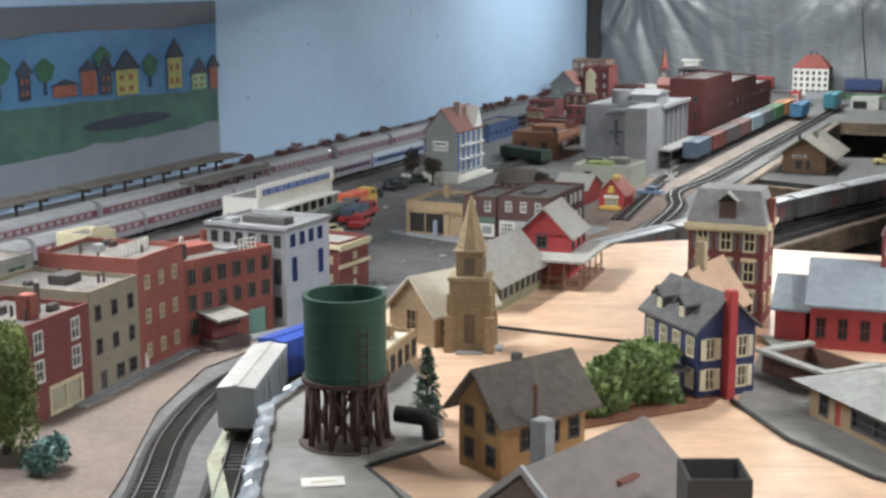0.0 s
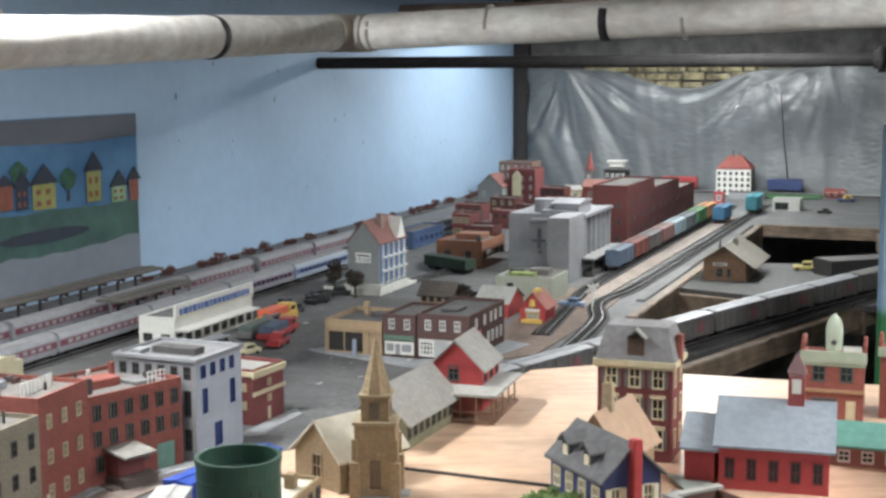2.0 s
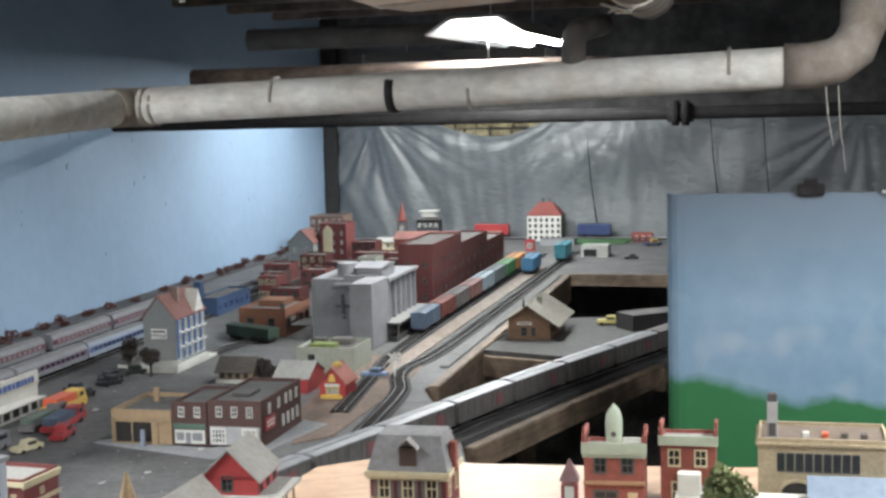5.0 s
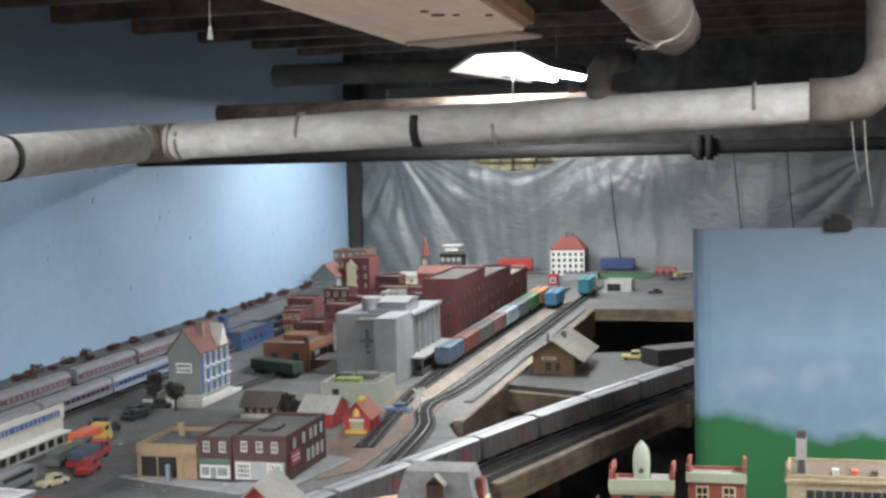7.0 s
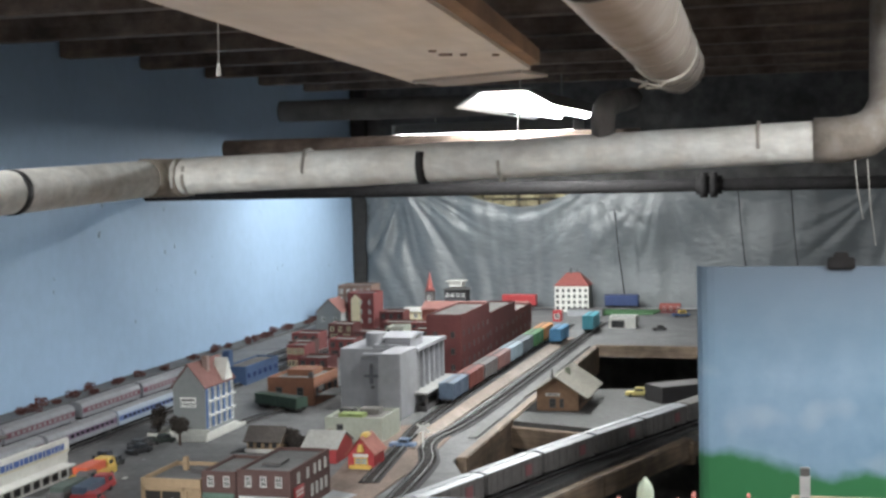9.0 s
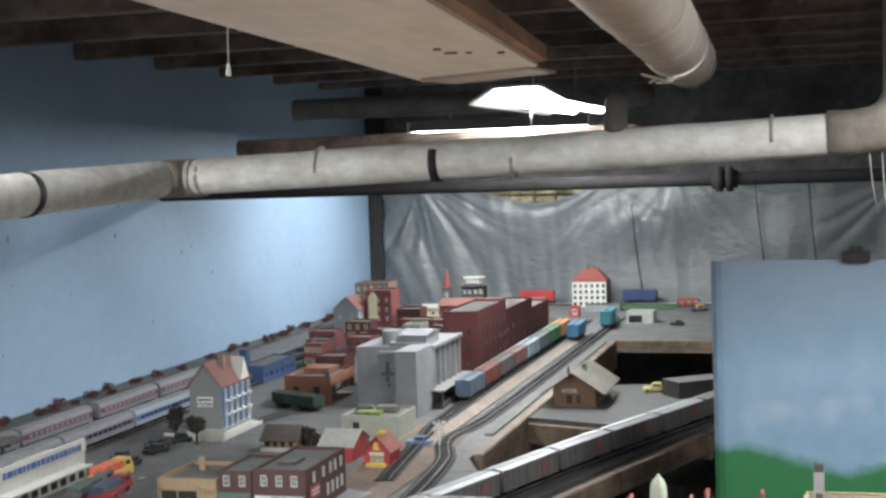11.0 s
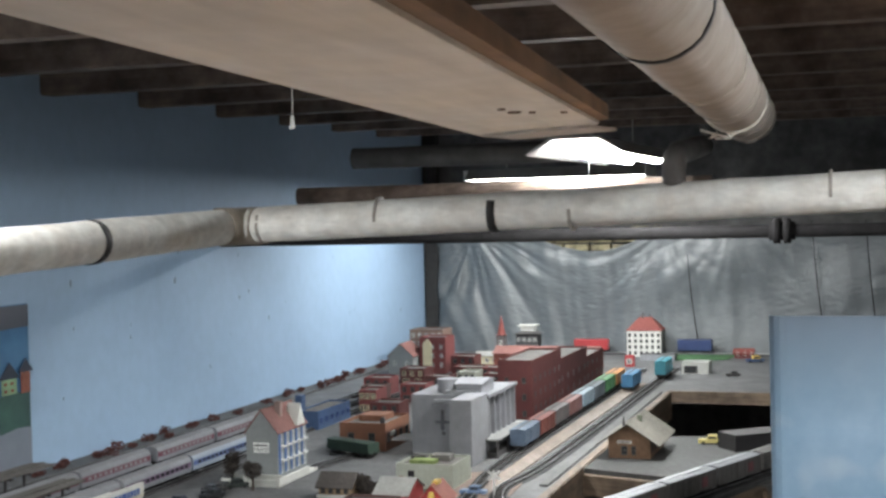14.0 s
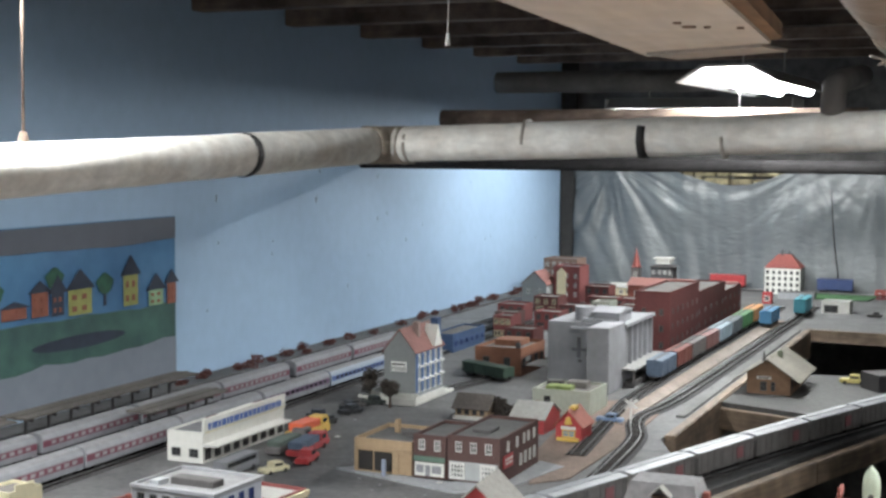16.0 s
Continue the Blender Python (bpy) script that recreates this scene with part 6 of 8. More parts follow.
vehicle("pickup", "yellow parked pickup beside the depot", 0.985, 3.045, G - 0.002, -20, 0.055, 0.022, 0.02, mat("car_yellow", (0.5, 0.42, 0.1), 0.45, 0.1, 80))
t = building("dark_shed", "long dark windowless freight shed", (1.005, 2.93), (1.20, 2.98), 0.07, G - 0.002, 0.036, mat("shed_black", (0.02, 0.018, 0.018), 0.8, 0.2, 60), roof_mat=dark_trim, parapet=0)
# far side of the well
t = building("filling_station", "low white filling station with an open bay", (1.275, 4.315), (1.352, 4.28), 0.07, G, 0.036, white_wall, roof_mat=roof_grey, trim=dark_trim, front=[(0.008, 0.004, 0.04, 0.02)])
slab("green_lawn", [L(-0.30, 0.98), L(-0.28, 1.17), L(-0.14, 1.19), L(-0.14, 0.98)], G + 0.004, mat("lawn_green", (0.06, 0.2, 0.06), 0.9, 0.3, 150, 0.4), "green flocked lawn at the far end", "ground", 0.003)
t = building("barn", "small red barn with a red roof", L(-0.22, 1.19), L(-0.22, 1.25), 0.06, G, 0.016, mat("barn_red", (0.2, 0.05, 0.05), 0.8, 0.2, 90), roof="gable_x", roof_mat=roof_red, rise=0.013, over=0.006, front=rows(0.07, 3, 1, 0.01, 0.012, 0.01, 0))
vehicle("truck", "small blue and yellow parked truck", *L(-0.33, 1.27), G, ang - 70, 0.06, 0.022, 0.022, blue_wall, top_m=yellow_m)
vehicle("car", "dark parked car at the filling station", *L(-0.72, 1.24), G, ang - 80, 0.045, 0.02, 0.016, dark_trim)
t = building("shed", "tiny white shed at the far end", L(-0.45, 0.70), L(-0.45, 0.74), 0.04, G + 0.003, 0.03, white_wall, roof_mat=roof_pale)
t = building("kiosk", "little red and white kiosk at the track end", L(-0.5, 0.86), L(-0.5, 0.89), 0.03, G, 0.036, red_m, roof_mat=roof_red, front=[(0.007, 0.010, 0.016, 0.016)])
t = building("cottage", "small cream cottage on the far yard", L(-0.50, 0.34), L(-0.50, 0.42), 0.05, G, 0.03, cream_wall, roof_mat=roof_pale, roof="gable_x", rise=0.012, front=rows(0.08, 3, 1, 0.012, 0.012, 0.01, 0))

# ---- the raised village ----
tank = thing("water_tank", pose(-0.068, 0.928, P + 0.002), "round dark green water tank on brown timber legs", "model water tank")
bm = bmesh.new()
ro, ri, z0, z1 = 0.0285, 0.0262, 0.048, 0.106
n = 40
rings = []
for r, z in ((0.0, z0), (ro, z0), (ro, z1 - 0.004), (ro + 0.0008, z1 - 0.004), (ro + 0.0008, z1), (ri, z1), (ri, z1 - 0.018), (0.0, z1 - 0.018)):
    rings.append([bm.verts.new((r * math.cos(math.tau * k / n), r * math.sin(math.tau * k / n), z)) for k in range(n)] if r else bm.verts.new((0, 0, z)))
for a, b in zip(rings, rings[1:]):
    for k in range(n):
        j = (k + 1) % n
        if not isinstance(a, list):
            bm.faces.new((a, b[j], b[k]))
        elif not isinstance(b, list):
            bm.faces.new((a[k], a[j], b))
        else:
            bm.faces.new((a[k], a[j], b[j], b[k]))
bmesh.ops.recalc_face_normals(bm, faces=bm.faces[:])
part("drum", bm, tank_green, tank, "dark green open drum")
for k in range(3):
    bm = bmesh.new()
    tube(bm, [(0, 0, 0.052 + 0.02 * k), (0, 0, 0.0528 + 0.02 * k)], ro + 0.0003, 40)
    part("hoop", bm, tank_green, tank)
part("platform", cone(bmesh.new(), 0, 0, 0.045, 0.048, 0.031, 0.031, 24), tank_leg, tank)
for k in range(10):
    a = math.tau * k / 10
    part("leg", tube(bmesh.new(), [(0.029 * math.cos(a), 0.029 * math.sin(a), 0), (0.026 * math.cos(a), 0.026 * math.sin(a), 0.045)], 0.0022, 6), tank_leg, tank)
    b = math.tau * (k + 1) / 10
    part("brace", tube(bmesh.new(), [(0.0285 * math.cos(a), 0.0285 * math.sin(a), 0.004), (0.0265 * math.cos(b), 0.0265 * math.sin(b), 0.042)], 0.0011, 5), tank_leg, tank)
    part("brace", tube(bmesh.new(), [(0.0285 * math.cos(b), 0.0285 * math.sin(b), 0.004), (0.0265 * math.cos(a), 0.0265 * math.sin(a), 0.042)], 0.0011, 5), tank_leg, tank)
for k in range(9):
    part("inner_post", boxes((-0.02 + 0.0045 * k, -0.0172 + 0.0045 * k, -0.012 + 0.006 * (k % 4), -0.0095 + 0.006 * (k % 4), 0, 0.045)), tank_leg, tank)
part("footing", cone(bmesh.new(), 0, 0, 0, 0.0016, 0.034, 0.033, 24), mat("footing", (0.12, 0.09, 0.075), 0.9, 0.3, 90), tank)
for x in (-0.003, 0.003):
    part("ladder_rail", tube(bmesh.new(), [(0.014 + x, -0.0305, 0.0), (0.014 + x, -0.0287, 0.09)], 0.0007, 5), tank_leg, tank)
for k in range(12):
    part("ladder_rung", boxes((0.011, 0.017, -0.0305 + 0.00015 * k, -0.0297 + 0.00015 * k, 0.006 + k * 0.007, 0.0068 + k * 0.007)), tank_leg, tank)
cardt = thing("paper_card", pose(-0.078, 0.845, P + 0.0021, 0, 0, 8), "small white printed card lying on the board", "card")
part("card", boxes((-0.014, 0.014, -0.008, 0.008, 0, 0.0006)), white_trim, cardt)
part("print", boxes((-0.008, 0.008, -0.001, 0.001, 0.0006, 0.0009)), cream_trim, cardt)
sp = thing("spout_drum", pose(-0.022, 0.935, P + 0.002), "dark fallen pipe stub beside the tank", "pipe stub")
part("barrel", tube(bmesh.new(), [(-0.012, 0.004, 0.016), (0.008, -0.002, 0.015), (0.012, -0.003, 0.011), (0.013, -0.003, 0.0)], 0.006, 12), iron_m, sp)


def pine(x, y, h, r, seed):
    rng = random.Random(seed)
    t = thing("pine_tree", pose(x, y, P), "small dark green bottle-brush pine tree", "model tree")
    part("trunk", cone(bmesh.new(), 0, 0, 0, h * .9, 0.0018, 0.0006, 6), bark_m, t)
    bm = bmesh.new()
    for k in range(900):
        u = rng.random() ** 0.75
        z = h * (0.1 + 0.9 * (1 - u))
        rr = r * (u ** 0.85) * rng.uniform(0.35, 1.1) * (0.82 + 0.18 * math.sin(z * 900))
        a = rng.uniform(0, 6.283)
        p = Vector((rr * math.cos(a), rr * math.sin(a), z - rr * 0.25))
        d = Vector((math.cos(a), math.sin(a), -0.35)).normalized() * rng.uniform(0.002, 0.005)
        s = Vector((-math.sin(a), math.cos(a), rng.uniform(-.4, .4))) * 0.0009
        bm.faces.new([bm.verts.new(q) for q in (p - s, p + d, p + s)])
        bm.faces.new([bm.verts.new(q) for q in (p, p + d * 0.8 + s * 2, p + d * 0.9 - s * 2)])
    part("crown", bm, pine_m, t)


pine(-0.012, 0.975, 0.058, 0.013, 3)

# church
CT = base_pose((0.001, 1.166), (0.046, 1.160), P)
ch = thing("church", CT @ Matrix.Translation((0.004, 0.002, 0)) @ Matrix.Diagonal((0.82, 0.82, 1, 1)), "tan stone church with a tall pointed spire and a pale roof", "model church")
tw = 0.043
bm = bmesh.new()
for m, wd in ((Matrix(), tw), (pose(tw, 0, 0, 0, 0, 90), 0.034), (pose(tw, 0.034, 0, 0, 0, 180), tw), (pose(0, 0.034, 0, 0, 0, -90), 0.034)):
    facade(bm, m, wd, 0.064, [(wd * .36, 0.008, wd * .28, 0.026)], deep=0.003)
bmesh.ops.remove_doubles(bm, verts=bm.verts[:], dist=1e-6)
part("tower", bm, stone_tan, ch)
part("door", boxes((tw * .36, tw * .64, 0.003, 0.004, 0, 0.036)), mat("church_door", (0.2, 0.14, 0.09), 0.7, 0.2, 90), ch)
part("side_pane", boxes((tw - .004, tw - .003, 0.01, 0.024, 0.006, 0.036)), mat("church_pane", (0.16, 0.12, 0.09), 0.5, 0.2, 90), ch)
for x in (0.0, tw):
    for y in (0.0, 0.034):
        sx, sy = (-1 if x == 0 else 1), (-1 if y == 0 else 1)
        bm = bmesh.new()
        prism(bm, [(x - 0.005, y - 0.005), (x + 0.005, y - 0.005), (x + 0.005, y + 0.005), (x - 0.005, y + 0.005)], 0, 0.032)
        prism(bm, [(x - 0.0025, y - 0.0025), (x + 0.0025, y - 0.0025), (x + 0.0025, y + 0.0025), (x - 0.0025, y + 0.0025)], 0.034, 0.052)
        part("buttress", bm, stone_tan, ch)
part("steps", boxes((0.008, 0.036, -0.01, 0.0, 0, 0.002), (0.036, 0.056, 0.008, 0.028, 0, 0.002)), concrete, ch)
part("ledge", boxes((-0.002, tw + .002, -0.002, 0.036, 0.064, 0.067), bevel=0.0006), stone_buff, ch)
part("belfry", boxes((0.007, tw - .007, 0.003, 0.031, 0.067, 0.088)), stone_tan, ch)
for q in ((0.016, 0.027, 0.0018, 0.003, 0.07, 0.083), (tw - .0072, tw - .006, 0.011, 0.023, 0.07, 0.083)):
    part("louvre", boxes(q), mat("louvre", (0.17, 0.13, 0.09), 0.8, 0.2, 90), ch)
part("ledge", boxes((0.004, tw - .004, 0.0, 0.034, 0.088, 0.0905), bevel=0.0006), stone_buff, ch)
bm = bmesh.new()
bmesh.ops.create_cone(bm, cap_ends=True, segments=8, radius1=0.0165, radius2=0.0012, depth=0.046, matrix=pose(tw / 2, 0.017, 0.1135, 0, 0, 22.5))
part("spire", bm, stone_tan, ch, "pointed tan spire")
nave = building("church_nave", "tan stone church nave with a pale steep roof", (-0.0077, 1.1797), (0.0484, 1.2295), 0.062, P, 0.029, stone_tan, roof="gable_x", roof_mat=mat("cream_roof", (0.64, 0.60, 0.48), 0.75, 0.15, 120, 0.2), rise=0.0282, over=0.004, trim=mat("church_trim", (0.35, 0.26, 0.15), 0.7, 0.2, 90), left=[(0.024, 0.008, 0.013, 0.022)], front=rows(0.075, 3, 1, 0.009, 0.016, 0.008, 0), category="model church")
t = building("church_hall", "low tan hall with a flat pale roof and a chimney", (-0.055, 1.05), (-0.023, 1.152), 0.042, P, 0.024, stone_tan, roof_mat=mat("cream_roof", (0.64, 0.60, 0.48)), parapet=0.002, front=rows(0.107, 6, 1, 0.008, 0.014, 0.004, 0), trim=dark_trim)
roof_bits(t, [("chimney", 0.075, 0.012, 0.022, 0.01, 0.009, 0.012, stone_tan)])
t = building("station", "long olive station with a pale grey roof", (0.052, 1.312), (0.103, 1.42), 0.055, P, 0.03, olive_wall, roof="gable_x", roof_mat=roof_pale, rise=0.028, over=0.007, trim=dark_trim, front=rows(0.12, 8, 1, 0.008, 0.012, 0.01, 0))
t = building("red_house", "bright red gabled station house with a pale roof", (0.08, 1.466), (0.136, 1.446), 0.07, P, 0.048, red_wall, roof="gable_y", roof_mat=roof_pale, rise=0.029, over=0.004, trim=dark_trim, front=[(0.022, 0.036, 0.011, 0.015)], right=rows(0.07, 3, 1, 0.009, 0.012, 0.034, 0))
part("lower_storey", boxes((0.0, 0.058, -0.022, 0.0, 0.003, 0.026), bevel=0.0005), mat("red_shade", (0.35, 0.06, 0.045), 0.65, 0.2, 90), t)
part("porch_deck", boxes((-0.008, 0.082, -0.04, 0.068, 0, 0.004), bevel=0.0006), mat("porch_timber", (0.3, 0.16, 0.09), 0.8, 0.25, 90), t)
part("porch_roof", boxes((-0.012, 0.086, -0.044, 0.0, 0.029, 0.032), (0.0535, 0.086, 0.0, 0.072, 0.029, 0.032), bevel=0.0006), roof_pale, t, "pale flat porch roof")
for i in range(6):
    part("porch_post", boxes((-0.006 + i * 0.017, -0.0045 + i * 0.017, -0.039, -0.0375, 0.004, 0.029)), mat("porch_timber", (0.3, 0.16, 0.09)), t)
for i in range(4):
    part("porch_post", boxes((0.079, 0.0805, -0.02 + i * 0.026, -0.0185 + i * 0.026, 0.004, 0.029)), mat("porch_timber", (0.3, 0.16, 0.09)), t)
part("porch_rail", boxes((-0.006, 0.08, -0.0388, -0.0378, 0.011, 0.0125), (0.0793, 0.0803, -0.038, 0.064, 0.011, 0.0125)), mat("porch_timber", (0.3, 0.16, 0.09)), t)

# mansard house
MA, MB = (0.232, 1.281), (0.297, 1.254)
w = dist(MA, MB)
t = building("mansard_house", "tall red brick house with cream windows and a grey mansard roof", MA, MB, 0.056, P, 0.094, brick_dark, roof_mat=roof_grey, trim=cream_trim, parapet=0.0, front=rows(w, 3, 3, 0.0105, 0.019, 0.012, 0.029, 0.008), right=rows(0.056, 2, 3, 0.009, 0.017, 0.012, 0.029), bars=(1, 1), cornice=(0.090, 0.005, 0.004, cream_trim), category="model house")
bm = bmesh.new()
lo = [bm.verts.new(p) for p in ((-.002, -.002, .0955), (w + .002, -.002, .0955), (w + .002, .058, .0955), (-.002, .058, .0955))]
hi = [bm.verts.new(p) for p in ((.006, .009, .126), (w - .006, .009, .126), (w - .006, .047, .126), (.006, .047, .126))]
bm.faces.new(hi)
for k in range(4):
    bm.faces.new((lo[k], lo[(k + 1) % 4], hi[(k + 1) % 4], hi[k]))
part("mansard_roof", bm, roof_grey, t, "steep grey mansard roof")
dm = part("dormer", boxes((w * .4, w * .62, -0.0005, 0.014, 0.1, 0.1165)), mat("dormer_brown", (0.1, 0.06, 0.045), 0.8, 0.2, 90), t)
part("dormer_roof", extrude_y(bmesh.new(), [(w * .37, 0.1155), (w * .51, 0.124), (w * .65, 0.1155), (w * .65, 0.117), (w * .51, 0.1257), (w * .37, 0.117)], -0.004, 0.018), roof_pale, dm)
part("chimney", boxes((w - .001, w + .005, 0.02, 0.03, 0.09, 0.118), bevel=0.0006), brick_red, t)
for o in rows(w, 3, 3, 0.0105, 0.019, 0.012, 0.029, 0.008):
    part("lintel", boxes((o[0] - .0022, o[0] + .0127, -0.0018, -0.0001, o[1] + .0195, o[1] + .0225), bevel=0.0004), cream_trim, t)
    for s in (-0.0042, 0.0112):
        part("shutter", boxes((o[0] + s, o[0] + s + .0032, -0.0009, -0.0001, o[1], o[1] + .019)), mat("grey_shutter", (0.15, 0.14, 0.16), 0.7, 0.2, 90), t)

t = building("gabled_cottage", "tan cottage with a steep peach gable roof", (0.19, 1.168), (0.231, 1.142), 0.075, P, 0.039, tan_wall, roof="gable_y", roof_mat=mat("peach_roof", (0.52, 0.33, 0.2), 0.7, 0.12, 120, 0.15), rise=0.033, over=0.005)
part("chimney", boxes((0.02, 0.029, 0.022, 0.03, 0.07, 0.096), bevel=0.0006), stone_buff, t)
for k in (0.0215, 0.026):
    part("chimney_pot", cone(bmesh.new(), k, 0.026, 0.096, 0.1005, 0.0014, 0.0012, 8), stone_buff, t)

# navy house
NA, NB = (0.1654, 1.10), (0.1952, 1.025)
w, dp = dist(NA, NB), 0.052
cwin = mat("cream_shutter", (0.72, 0.66, 0.45), 0.6, 0.1, 90)
rw = [(dp * u, v, 0.0082, 0.0165) for u in (0.14, 0.70) for v in (0.007, 0.031)]
t = building("navy_house", "navy blue clapboard house with cream shutters and red chimney", NA, NB, dp, P, 0.055, navy_wall, roof="gable_x", roof_mat=mat("slate_roof", (0.145, 0.147, 0.155), 0.8, 0.25, 150, 0.3), rise=0.0237, over=0.004, trim=cwin, pane=mat("warm_pane", (0.1, 0.09, 0.08), 0.3, 0.2, 60, 0.0), front=rows(w, 4, 2, 0.010, 0.015, 0.008, 0.025), right=rw, category="model house")
for u, v, a, b in rw:
    for s in (-0.0049, a + 0.0008):
        part("shutter", boxes((w + .0001, w + .0014, u + s, u + s + .0041, v, v + b)), cwin, t, "cream shutter")
part("chimney", boxes((w + .0001, w + .009, dp * .5 - .004, dp * .5 + .004, 0, 0.086), bevel=0.0008), red_wall, t, "tall bright red chimney")
for x in (w * .24, w * .66):
    d = part("dormer", boxes((x - .006, x + .006, 0.003, 0.024, 0.056, 0.0705)), mat("dormer_dark", (0.06, 0.06, 0.08), 0.7, 0.2, 90), t)
    part("dormer_roof", extrude_y(bmesh.new(), [(x - .0085, 0.0695), (x, 0.077), (x + .0085, 0.0695), (x + .0085, 0.0715), (x, 0.079), (x - .0085, 0.0715)], -0.001, 0.026), mat("slate_roof", (0.145, 0.147, 0.155)), d)
    part("dormer_window", boxes((x - .0035, x + .0035, 0.0018, 0.0029, 0.0575, 0.068)), cwin, d)
part("porch", boxes((-0.001, w * .9, -0.016, -0.0004, 0.021, 0.0235), (0.001, 0.003, -0.015, -0.013, 0, 0.021), (w * .8, w * .84, -0.015, -0.013, 0, 0.021)), mat("slate_roof", (0.145, 0.147, 0.155)), t)

# hedge
rng = random.Random(11)
hedge = thing("hedge", pose(0.139, 1.006, P), "thick bright green leafy hedge", "model hedge")
bm = bmesh.new()
for k in range(80):
    u = rng.uniform(-1, 1)
    q = (u * 0.037 + rng.uniform(-.006, .006), u * 0.024 + rng.uniform(-.014, .014), rng.uniform(0.006, 0.048) * (1 - 0.3 * u * u))
    clump(bm, rng, q, (0.009, 0.009, 0.008), 80, 0.0023)
part("foliage", bm, leaf_m, hedge)
part("stem", cone(bmesh.new(), 0, 0, 0, 0.02, 0.004, 0.002, 10), bark_m, hedge)
slab("brown_bed", [(0.10, 0.955), (0.20, 1.005), (0.215, 1.03), (0.19, 1.035), (0.105, 0.985)], P + 0.002, mat("rust_earth", (0.26, 0.09, 0.035), 0.9, 0.3, 120, 0.4), "rust-brown planting bed at the hedge", "ground", 0.002)

t = building("barn_house", "golden timber house with a brown shingle roof", (0.0375, 0.8496), (0.0955, 0.8929), 0.0451, P, 0.0447, gold_wall, roof="gable_x", roof_mat=roof_brown, rise=0.0242, over=0.008, trim=dark_trim, front=[(0.016, 0.018, 0.009, 0.014), (0.04, 0.018, 0.009, 0.014), (0.058, 0.018, 0.009, 0.014)], left=rows(0.0451, 2, 2, 0.009, 0.013, 0.008, 0.022), right=rows(0.0451, 2, 1, 0.009, 0.014, 0.02, 0))
part("chimney", boxes((0.03, 0.036, 0.022, 0.028, 0.062, 0.076), bevel=0.0006), roof_brown, t)
part("flue", cone(bmesh.new(), 0.018, -0.012, 0, 0.062, 0.0016, 0.0014, 8), mat("rusty_flue", (0.17, 0.08, 0.05), 0.8, 0.3, 90), t, "thin rusty flue pipe")
part("flue_cap", cone(bmesh.new(), 0.018, -0.012, 0.062, 0.066, 0.0028, 0.001, 8), mat("rusty_flue", (0.17, 0.08, 0.05)), t)
t = building("grey_house", "low house with a grey-pink roof and white gable trim", (0.075, 0.640), (0.139, 0.713), 0.08, P, 0.042, mat("taupe_wall", (0.25, 0.2, 0.17), 0.8, 0.2, 90), roof="gable_x", roof_mat=mat("mauve_roof", (0.27, 0.235, 0.225), 0.8, 0.15, 120, 0.3, second=(0.22, 0.19, 0.185), blotch=16), rise=0.034, over=0.007, left=rows(0.08, 2, 1, 0.012, 0.016, 0.012, 0))
part("barge_board", extrude_x(bmesh.new(), [(-0.008, 0.036), (0.04, 0.0765), (0.088, 0.036), (0.088, 0.040), (0.04, 0.081), (-0.008, 0.040)], -0.010, -0.0075), mat("grey_white_trim", (0.5, 0.52, 0.55), 0.6, 0.15, 90), t, "grey-white gable board")
part("chimney", boxes((0.03, 0.04, 0.055, 0.065, 0.06, 0.09), bevel=0.0007), concrete, t, "grey chimney")
pl = part("red_plank", boxes((0.045, 0.062, 0.0155, 0.019, 0.0605, 0.0625)), mat("plank_red", (0.3, 0.1, 0.07), 0.7, 0.2, 90), t, "small red plank on the roof")
crate = thing("open_crate", pose(0.14, 0.678, P), "dark open-topped box with a green inside", "crate")
part("side", boxes((-0.0165, 0.0165, -0.0165, -0.0145, 0, 0.072), bevel=0.0005), dark_trim, crate)
part("side", boxes((-0.0165, 0.0165, 0.0145, 0.0165, 0, 0.072), bevel=0.0005), dark_trim, crate)
part("side", boxes((-0.0165, -0.0145, -0.0145, 0.0145, 0, 0.072), bevel=0.0005), dark_trim, crate)
part("side", boxes((0.0145, 0.0165, -0.0145, 0.0145, 0, 0.072), bevel=0.0005), dark_trim, crate)
part("filling", boxes((-0.0144, 0.0144, -0.0144, 0.0144, 0, 0.055)), mat("grass_fill", (0.06, 0.13, 0.025), 0.9, 0.4, 200, 0.5), crate, "green flocked filling")

# red hall with cupola, roadside cafe
t = building("red_hall", "bright red hall with a pale blue-grey roof", (0.322, 1.176), (0.41, 1.146), 0.085, P, 0.04, red_wall, roof="gable_x", roof_mat=roof_blue, rise=0.03, over=0.005, trim=mat("dark_red_trim", (0.2, 0.03, 0.03), 0.7, 0.2, 90), front=rows(0.093, 5, 1, 0.008, 0.018, 0.01, 0))
cp = part("cupola", boxes((0.056, 0.07, 0.036, 0.05, 0.06, 0.094)), mat("cupola_red", (0.36, 0.05, 0.05), 0.7, 0.2, 90), t, "small red cupola")
part("cupola_opening", boxes((0.059, 0.067, 0.0352, 0.0362, 0.08, 0.093)), white_wall, cp)
bm = bmesh.new()
bmesh.ops.create_cone(bm, cap_ends=True, segments=4, radius1=0.012, radius2=0.0006, depth=0.018, matrix=pose(0.063, 0.043, 0.1068, 0, 0, 45))
part("cupola_roof", bm, mat("cupola_roof", (0.22, 0.11, 0.12), 0.7, 0.2, 90), cp)
t = building("red_annex", "low red annex with a pale blue-grey roof", (0.296, 1.196), (0.3205, 1.186), 0.06, P, 0.032, red_wall, roof="gable_x", roof_mat=roof_blue, rise=0.022, over=0.004)
